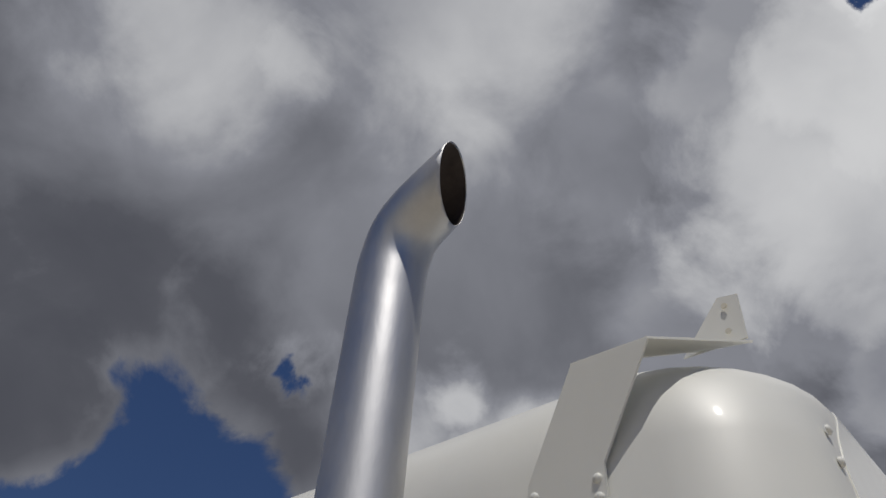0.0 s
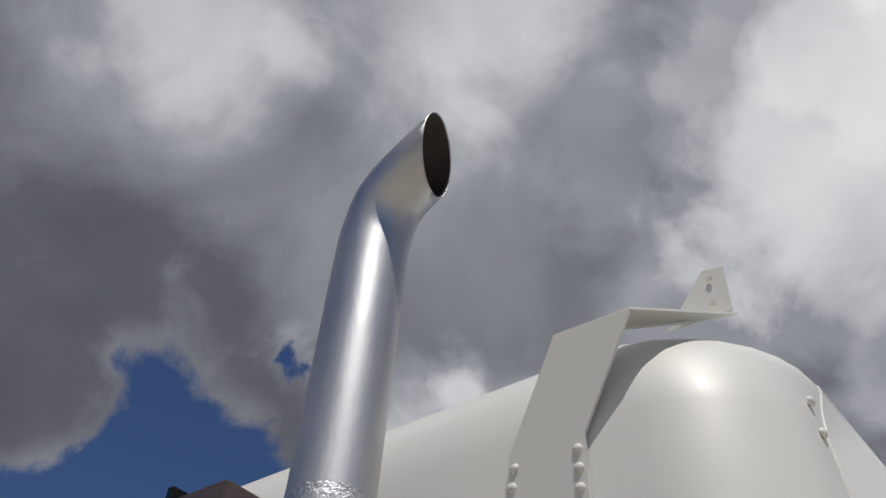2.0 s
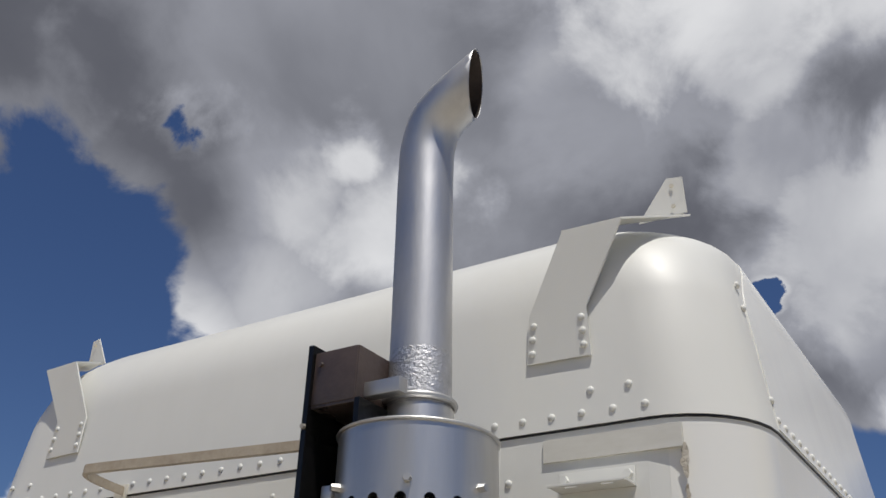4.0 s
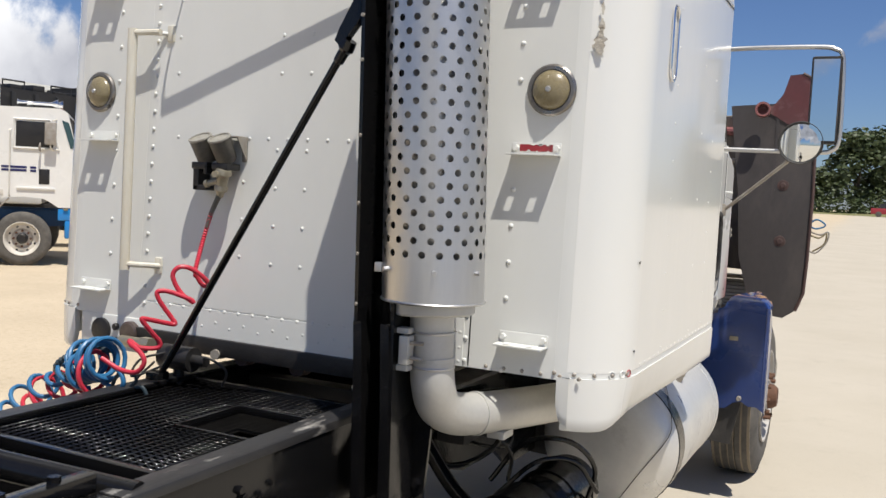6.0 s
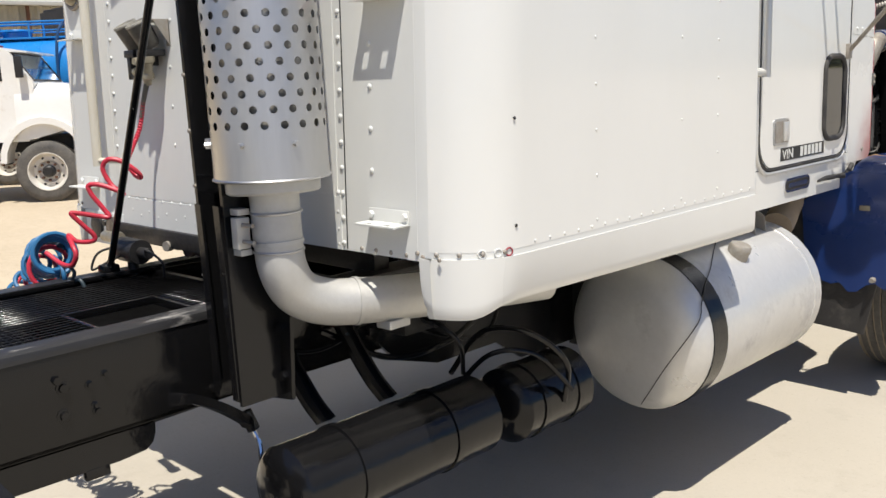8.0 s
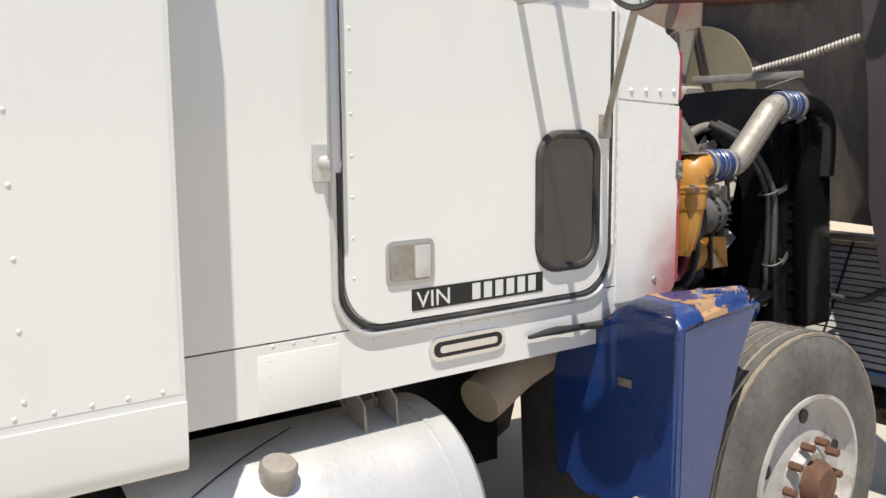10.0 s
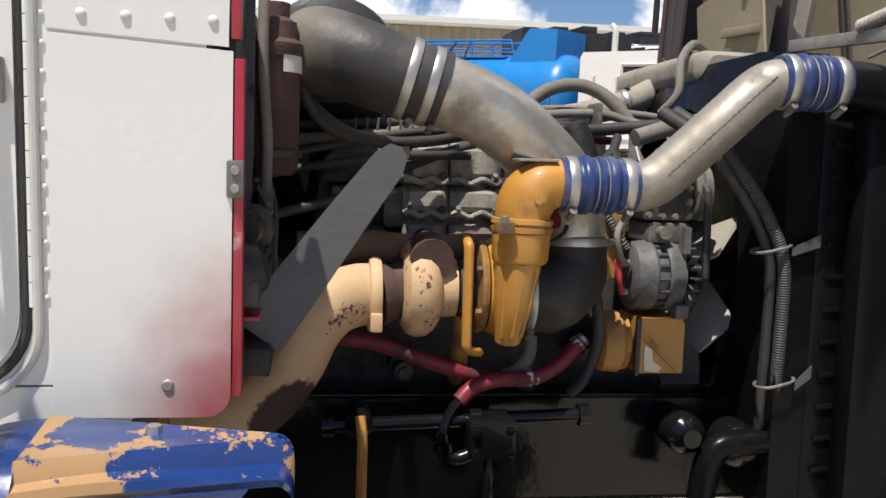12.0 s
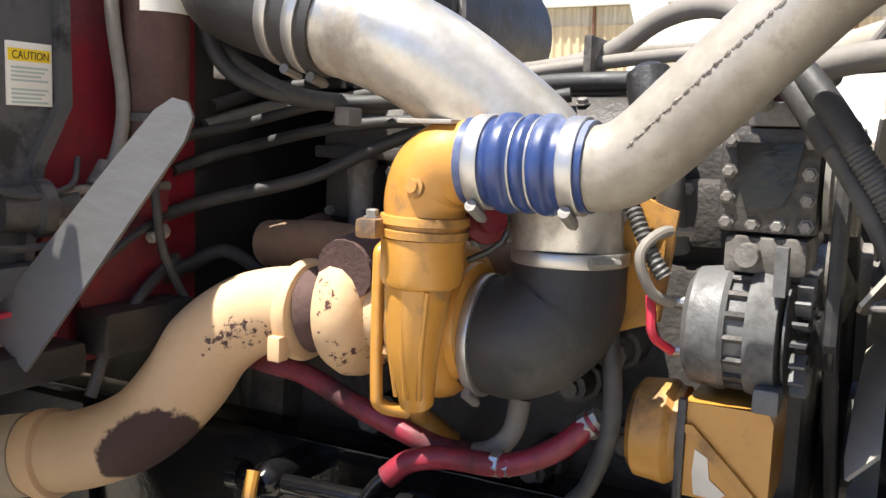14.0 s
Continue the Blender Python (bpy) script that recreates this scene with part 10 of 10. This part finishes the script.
# bonneted mixer truck
drum_cream = material("weathered_cream_drum", (0.70, 0.675, 0.60), (0.60, 0.565, 0.47), rough=0.55, scale=1.2, fine=10, amount=0.8, dirt=(0.42, 0.33, 0.18), dirt_scale=1.6, dirt_level=0.72, dirt_soft=0.08)
mixer = thing("mixer_truck", "white bonneted concrete mixer truck with a pale drum, parked", "truck")
mixer.matrix_world = pose(-12.25, 4.3, 0, 0, 0, -36)
bm = B()
rings = []
for y, w, zt, zb in ((-0.40, 1.05, 1.98, 1.0), (-0.1, 1.05, 1.96, 1.05), (0.30, 1.0, 1.92, 1.15), (0.62, 0.92, 1.88, 1.0), (0.78, 0.86, 1.84, 0.98), (0.84, 0.84, 1.72, 1.0)):
    ring = []
    for a, b in ((-1, 0), (-1, 0.62), (-0.93, 0.86), (-0.7, 0.97), (0, 1.0), (0.7, 0.97), (0.93, 0.86), (1, 0.62), (1, 0)):
        ring.append((-1.10 + a * w, y, zb + (zt - zb) * b))
    rings.append(ring)
loft(bm, rings)
part("hood", bm, far_white, mixer, "white sloping hood")
for s, xo in ((1, 0.0), (-1, -2.2)):
    bm = B()
    ring = []
    for i in range(13):
        t = radians(180 - 15 * i)
        ring.append((0.60 * math.cos(t), 0.66 + 0.62 * math.sin(t)))
    outer = [(y * 1.16, 0.66 + (z - 0.66) * 1.14 + 0.02) for y, z in ring]
    poly = outer + ring[::-1]
    prism(bm, [(xo + s * 0.03, y, z) for y, z in poly], (-s, 0, 0), 0.42)
    part("fender", bm, far_white, mixer, "white front fender")
    far_wheel(mixer, xo, 0.0, s)
    for y in (-4.6, -5.9):
        far_wheel(mixer, xo, y, s)
bm = B()
loft(bm, [[(x, y, z) for y, z in ((-0.08, 1.94), (-0.43, 2.46), (-0.58, 2.52), (-1.70, 2.52), (-1.78, 2.40), (-1.78, 1.0), (-0.25, 1.0))] for x in (-2.10, -2.05, -0.15, -0.10)])
part("cab", bm, far_white, mixer, "white cab")
bm = B()
prism(bm, [(-2.0, -0.11, 1.98), (-0.20, -0.11, 1.98), (-0.24, -0.41, 2.42), (-1.96, -0.41, 2.42)], (0, 1, 0.6), 0.012)
part("windscreen", bm, cab_glass, mixer, "wide tinted windscreen")
bm = B()
tube(bm, [(-2.0, -0.10, 1.98), (-0.20, -0.10, 1.98), (-0.24, -0.40, 2.42), (-1.96, -0.40, 2.42), (-2.0, -0.10, 1.98)], 0.018, 8)
part("windscreen_seal", bm, rubber, mixer)
bm = B()
prism(bm, [(-2.05, -0.44, 2.44), (-0.15, -0.44, 2.44), (-0.20, -0.16, 2.42), (-2.0, -0.16, 2.42)], (0, 0, 1), 0.03)
part("sun_visor", bm, far_white, mixer)
slab(mixer, "side_window", (-0.11, -1.32, 1.98), (-0.09, -0.55, 2.40), black_matt, 0.004, "dark side window")
slab(mixer, "roof_vent", (-1.3, -1.2, 2.52), (-0.6, -0.8, 2.60), red_paint, 0.03)
slab(mixer, "mirror", (0.0, -0.30, 2.02), (0.08, -0.18, 2.36), black_matt, 0.02)
slab(mixer, "grille", (-1.60, 0.83, 1.12), (-0.60, 0.865, 1.74), black_matt, 0.01, "dark grille")
for x in (-1.85, -0.36):
    slab(mixer, "headlamp_panel", (x - 0.12, 0.81, 1.14), (x + 0.12, 0.855, 1.42), old_rim, 0.02, "square headlamp")
slab(mixer, "side_lamp", (-0.20, 0.40, 1.38), (-0.17, 0.50, 1.48), worn_metal, 0.01)
slab(mixer, "bumper", (-2.2, 0.84, 0.66), (0.0, 1.02, 0.94), far_white, 0.03, "white steel bumper")
for x in (-1.55, -0.65):
    slab(mixer, "guard_post", (x - 0.06, 0.94, 0.70), (x + 0.06, 1.08, 1.55), far_white, 0.03, "white guard post")
for z in (1.05, 1.45):
    slab(mixer, "guard_rail", (-1.8, 0.98, z), (-0.4, 1.10, z + 0.12), far_white, 0.03, "white guard rail")
for x in (-1.5, -0.7):
    slab(mixer, "frame_rail", (x - 0.05, -6.8, 0.80), (x + 0.05, 1.1, 1.05), black_matt, 0.01)
slab(mixer, "battery_box", (-0.45, -2.0, 0.45), (-0.05, -0.9, 0.95), black_matt, 0.03)
bm = B()
lathe(bm, (-1.10, -6.5, 2.75), (0, 1, -0.10), [(0, 0.0), (0.0, 0.42), (0.06, 0.46), (0.10, 0.42), (0.25, 0.46), (1.3, 0.84), (2.0, 0.92), (2.9, 0.90), (3.9, 0.66), (4.15, 0.5), (4.2, 0.0)], 44)
part("drum", bm, drum_cream, mixer, "cream-white mixer drum")
for h in (1.25, 2.95):
    bm = B()
    lathe(bm, (-1.10, -6.5 + h, 2.75 - 0.1 * h), (0, 1, -0.10), [(0, 0.80), (0, 0.86), (0.04, 0.86), (0.04, 0.80)] if h < 2 else [(0, 0.86), (0, 0.905), (0.04, 0.905), (0.04, 0.86)], 44)
    part("drum_seam", bm, drum_cream, mixer)
bm = B()
prism(bm, [(-1.9, -6.6, 1.05), (-1.9, -6.2, 1.05), (-1.9, -6.35, 2.6), (-1.9, -6.6, 2.6)], (1, 0, 0), 1.6)
part("drum_stand", bm, far_white, mixer)
slab(mixer, "front_stand", (-1.6, -2.55, 1.05), (-0.6, -2.25, 2.35), far_white, 0.05)
bm = B()
loft(bm, [[(-1.5, -6.75, 3.1), (-0.7, -6.75, 3.1), (-0.85, -6.75, 2.6), (-1.35, -6.75, 2.6)], [(-1.6, -7.05, 3.55), (-0.6, -7.05, 3.55), (-0.85, -6.95, 2.6), (-1.35, -6.95, 2.6)]])
part("charge_hopper", bm, far_white, mixer)

# a third truck with its hood tipped open
third = thing("white_truck", "white truck with its hood tipped forward, parked beside the tanker", "truck")
third.matrix_world = pose(-13.9, 12.6, 0, 0, 0, -43.7)
bm = B()
prof = [(-1.15, 1.95), (-0.75, 2.52), (-0.35, 2.95), (0.15, 3.35), (0.55, 3.30), (0.55, 2.55), (0.2, 2.5), (-0.25, 2.44), (-0.55, 2.28), (-0.72, 1.95), (-0.80, 1.6), (-1.15, 1.6)]
prism(bm, [(0.0, y, z) for y, z in prof], (-1, 0, 0), 2.1)
part("tipped_hood", bm, far_white, third, "white hood tipped forward with a dark wheel arch")
bm = B()
prism(bm, [(-0.05, y, z) for y, z in ((-0.78, 1.3), (-0.70, 1.95), (-0.52, 2.27), (-0.22, 2.42), (0.5, 2.5), (0.5, 1.3))], (-1, 0, 0), 2.0)
part("hood_inside", bm, black_matt, third)
bm = B()
lathe(bm, (-0.5, -1.0, 2.35), (1, 0.3, 0.1), [(0, 0.03), (0.1, 0.04), (0.18, 0.10)], 14)
part("horn", bm, worn_metal, third)
slab(third, "cab", (-2.0, -3.2, 1.0), (-0.1, -1.7, 2.55), far_white, 0.1, "white cab")
for x in (-1.5, -0.6):
    slab(third, "frame_rail", (x - 0.05, -6.0, 0.75), (x + 0.05, 0.8, 1.0), black_matt, 0.01)
slab(third, "engine", (-1.4, -1.6, 0.95), (-0.7, 0.3, 1.7), black_matt, 0.05)
for y in (0.0, -4.2):
    far_wheel(third, 0.0, y)
    far_wheel(third, -2.1, y, -1)

# black dump bodies in the next row
def dump_trailer(x, y, top, length, crest):
    d = thing("dump_trailer", "long black open dump trailer in the row behind", "trailer", group="black dump trailers")
    d.matrix_world = pose(x, y, 0)
    part("body", loft(B(), [[(px_, 0, 1.2), (px_, length, 1.2), (px_, length, top - 0.15), (px_, length * 0.8, top), (px_, 0, top)] for px_ in (-2.4, 0)]), far_black, d, "black ribbed dump body")
    for i in range(int(length / 0.75) + 1):
        part("rib", box(B(), (0, 0.02 + i * 0.75, 1.2), (0.09, 0.14 + i * 0.75, top - 0.1), 0.01), far_black, d)
        part("tarp_bow", box(B(), (-2.3, 0.05 + i * 0.75, top), (-0.05, 0.45 + i * 0.75, top + 0.07 + 0.10 * ((i * 7) % 3) / 2), 0.03), far_black, d)
    if crest:
        for y0 in (0.6, 2.2):
            part("top_rail", tube(B(), [(-0.1, y0, top), (-0.1, y0, top + 0.22), (-0.1, y0 + 0.7, top + 0.22), (-0.1, y0 + 0.7, top)], 0.025, 8), far_black, d)
    for k in (0.12, 0.88):
        far_wheel(d, 0.0, length * k)
        far_wheel(d, -2.4, length * k, -1)
    part("chassis", box(B(), (-1.7, 0, 0.7), (-0.7, length, 1.2), 0.02), black_matt, d)


dump_trailer(-20.0, 8.6, 3.90, 4.9, False)
dump_trailer(-20.2, 13.7, 4.0, 3.6, True)
dump_trailer(-20.0, 17.5, 4.3, 6.5, False)

# lamp post
post = thing("lamp_post", "tall grey steel lamp post in the yard", "lamp post", at=(-34.5, 17.6, 0))
part("pole", lathe(B(), (0, 0, 0), (0, 0, 1), [(0, 0.20), (0.3, 0.20), (0.32, 0.15), (14, 0.11), (14, 0)], 16), black_matt, post)
part("lamp_head", box(B(), (-0.2, -0.9, 13.9), (0.2, 0.2, 14.05), 0.03), worn_metal, post)

# long shed with a corrugated wall
shed_wall = material("beige_corrugated_sheet", (0.52, 0.44, 0.28), (0.44, 0.37, 0.24), rough=0.6, scale=0.6, fine=5, amount=0.8, dirt=(0.36, 0.29, 0.18), dirt_scale=0.4, dirt_level=0.62, dirt_soft=0.15)
shed_grey = material("faded_upper_sheet", (0.40, 0.38, 0.30), (0.33, 0.31, 0.25), rough=0.6, scale=0.5, fine=5, amount=0.8)
shed_roof = material("weathered_roof_edge", (0.46, 0.45, 0.40), (0.36, 0.35, 0.31), rough=0.6, scale=0.5, fine=5, amount=0.8)
shed = thing("warehouse", "long beige corrugated warehouse with a pale roof edge", "building")
shed.matrix_world = pose(-43.0, 4.0, 0, 0, 0, -5)
for name, z0, z1, mat, off in (("lower_wall", 0.0, 5.0, shed_wall, 0.0), ("upper_wall", 5.02, 5.95, shed_grey, -0.03)):
    bm = B()
    pts = []
    for i in range(4 * 230 + 1):
        y = -60 + i * 0.125
        pts.append((off + (0.0 if i % 4 in (0, 1) else -0.10), y))
    loft(bm, [[(x, y, z) for x, y in pts] for z in (z0, z1)], closed=False, caps=False)
    part(name, bm, mat, shed, "corrugated sheet wall", angle=20)
part("wall_back", box(B(), (-12, -60, 0), (-0.16, 55, 5.9), 0.0), shed_grey, shed)
bm = B()
prism(bm, [(0.35, -60.5, 5.95), (-6, -60.5, 6.9), (-12.3, -60.5, 5.95), (-12.3, -60.5, 6.08), (-6, -60.5, 7.05), (0.35, -60.5, 6.12)], (0, 1, 0), 116)
part("roof", bm, shed_roof, shed, "pale low-pitched roof")
part("gutter", box(B(), (0.30, -60.5, 5.93), (0.48, 55.5, 6.06), 0.02), shed_roof, shed)
for y in (-33, -15, -2.5, 12, 27):
    part("downpipe", cyl(B(), (0.14, y, 0), (0.14, y, 5.95), 0.09, 0.09, 10), rust_iron, shed, "rusty downpipe")

# ---------------------------------------------------------------- far side of the yard: fence, trailer, trees
leaf = material("dusty_green_leaves", (0.042, 0.066, 0.020), (0.085, 0.105, 0.04), rough=0.6, scale=0.3, fine=3, amount=1.0)
bark = material("grey_brown_bark", (0.10, 0.08, 0.06), (0.06, 0.05, 0.04), rough=0.9, scale=3, fine=20, amount=0.9, bump=0.01)
grass = material("dry_verge_grass", (0.13, 0.14, 0.045), (0.20, 0.18, 0.08), rough=0.9, scale=0.5, fine=6, amount=1.0)
fence_grey = material("weathered_fence_boards", (0.30, 0.29, 0.26), (0.22, 0.21, 0.19), rough=0.8, scale=2, fine=12, amount=0.8)
random.seed(21)


def leaf_mesh(rx, rz, n, size):
    """A crown of leaf sprays set in uneven clumps, with gaps."""
    bm = B()
    clumps = []
    for _ in range(26):
        a, r, h = random.uniform(0, 6.283), math.sqrt(random.random()), random.uniform(-1, 1)
        k = math.sqrt(max(0.05, 1 - h * h))
        clumps.append((rx * r * k * math.cos(a), rx * r * k * math.sin(a), rz * h, random.uniform(0.22, 0.42) * rx))
    for i in range(n):
        cx, cy, cz, cr = clumps[i % len(clumps)]
        v = Vector((random.gauss(0, 1), random.gauss(0, 1), random.gauss(0, 0.8))).normalized() * cr * random.uniform(0.55, 1.05)
        p = Vector((cx, cy, cz)) + v
        q = (v.normalized() + Vector((random.gauss(0, 0.5), random.gauss(0, 0.5), random.gauss(0, 0.5)))).to_track_quat("Z", "Y").to_matrix()
        s = size * random.uniform(0.6, 1.3)
        bm.faces.new([bm.verts.new(p + q @ Vector(c) * s) for c in ((-0.5, 0, 0), (0, -0.35, 0.1), (0.6, 0, 0), (0, 0.35, 0.1))])
    return bm


crowns = [mesh_of("crown", leaf_mesh(3.6, 3.8, 2600, 0.55), leaf), mesh_of("crown", leaf_mesh(4.4, 3.2, 2600, 0.55), leaf), mesh_of("crown", leaf_mesh(3.0, 4.4, 2400, 0.5), leaf)]


def tree(x, y, h, k):
    t = thing("tree", "broad green tree at the edge of the yard", "tree", group="trees along the fence", at=(x, y, RISE))
    bm = B()
    tube(bm, spline([(0, 0, 0), (0.1, 0.1, h * 0.3), (0.3, 0, h * 0.6), (0.2, 0.1, h * 0.85)], 5), [0.32, 0.24, 0.15, 0.06], 10)
    for j in range(5):
        a = 1.3 * j + k
        z = h * (0.30 + 0.08 * j)
        tube(bm, spline([(0.1, 0.1, z), (1.2 * math.cos(a), 1.2 * math.sin(a), z + 0.8), (2.4 * math.cos(a), 2.4 * math.sin(a), z + 2.0)], 4), [0.12, 0.08, 0.03], 8)
    part("trunk", bm, bark, t)
    c = stamp("crown", crowns[k % 3], t, pose(0, 0, h * 0.60, 0, 0, 77 * k) @ Matrix.Diagonal((1.15, 1.15, h / 9.8, 1)))
    tagged(c, "crown of green leaves")


for i in range(26):
    tree(-62 + i * 3.9 + random.uniform(-1, 1), 128 + random.uniform(-4, 9) + 0.1 * abs(i - 13), random.uniform(8.5, 13.0) * (1.15 if i > 14 else 0.6 if i > 10 else 0.9), i)
hedge = B()
for i in range(15000):
    x = random.uniform(-70, 50)
    p = Vector((x, 121 + random.gauss(0, 1.2), RISE + abs(random.gauss(0, 1.9)) * (1 + 0.5 * math.sin(x * 0.9))))
    q = Vector((random.gauss(0, 1), random.gauss(0, 1) - 0.6, random.gauss(0, 1))).to_track_quat("Z", "Y").to_matrix()
    s = random.uniform(0.25, 0.6)
    hedge.faces.new([hedge.verts.new(p + q @ Vector(c) * s) for c in ((-0.5, 0, 0), (0, -0.35, 0.1), (0.6, 0, 0), (0, 0.35, 0.1))])
tagged(part("undergrowth", hedge, leaf), "low tangled undergrowth below the trees", "undergrowth", kind="stuff")
bm = B()
n = 60
rows = []
for i in range(n + 1):
    x = -90 + 170 * i / n
    rows.append([(x, 112 + 1.5 * math.sin(i * 0.7), RISE + 0.004), (x, 116, RISE + 0.25 + 0.1 * math.sin(i)), (x, 160, RISE + 0.3), (x, 160, RISE - 0.3), (x, 112 + 1.5 * math.sin(i * 0.7), RISE - 0.3)])
loft(bm, rows)
tagged(part("verge", bm, grass), "dry grassy verge below the trees", "verge", kind="structure")
gate = thing("board_fence", "weathered grey board fence by the yard's end", "fence", at=(-7.3, 109, RISE))
for i in range(7):
    part("board", box(B(), (-1.8 + i * 0.26, 0, 0.1), (-1.8 + i * 0.26 + 0.24, 0.04, 2.5 + 0.05 * (i % 3)), 0.01), fence_grey, gate)
for x in (-1.95, 0.02):
    part("post", box(B(), (x, -0.05, 0), (x + 0.22, 0.15, 2.9), 0.02), fence_grey, gate)
part("rail", box(B(), (-1.95, 0.04, 1.9), (0.2, 0.10, 2.05), 0.01), fence_grey, gate)
van = thing("box_trailer", "beige box trailer standing far off by the fence", "trailer", at=(-9.2, 104, RISE * 0.97))
part("body", box(B(), (-3.2, 0, 1.45), (0, 2.5, 3.6), 0.12), tan_panel, van, "beige box body")
part("frame", box(B(), (-3.3, 0.3, 0.8), (0.1, 2.2, 1.43), 0.03), black_matt, van)
for x in (-2.5, -0.8):
    part("tyre", lathe(B(), (x, -0.05, 0.5), (0, 1, 0), [(0, 0.2), (0.02, 0.45), (0.1, 0.5), (0.25, 0.5), (0.28, 0.3)], 20), tyre_rubber, van)
# a red car at the edge of the verge
far_car = thing("red_car", "dark red car parked far off beside the verge", "car", at=(1.5, 110, RISE))
part("car_body", loft(B(), [[(x, y, z) for y, z in ((-0.85, 0.35), (0.85, 0.35), (0.88, 0.75), (0.80, 0.98), (-0.80, 0.98), (-0.88, 0.75))] for x in (-2.1, -2.05, 2.05, 2.1)]), red_paint, far_car, "dark red car body")
part("cabin", loft(B(), [[(x * k, y, z) for y, z, k in ((-0.76, 0.98, 1.0), (0.76, 0.98, 1.0), (0.62, 1.5, 0.8), (-0.62, 1.5, 0.8))] for x in (-1.4, 1.1)]), glass_dark, far_car, "dark glazed cabin")
for x in (-1.3, 1.3):
    part("tyre", lathe(B(), (x, -0.9, 0.33), (0, 1, 0), [(0, 0.18), (0.02, 0.30), (0.06, 0.33), (0.18, 0.33), (0.20, 0.2)], 18), tyre_rubber, far_car)
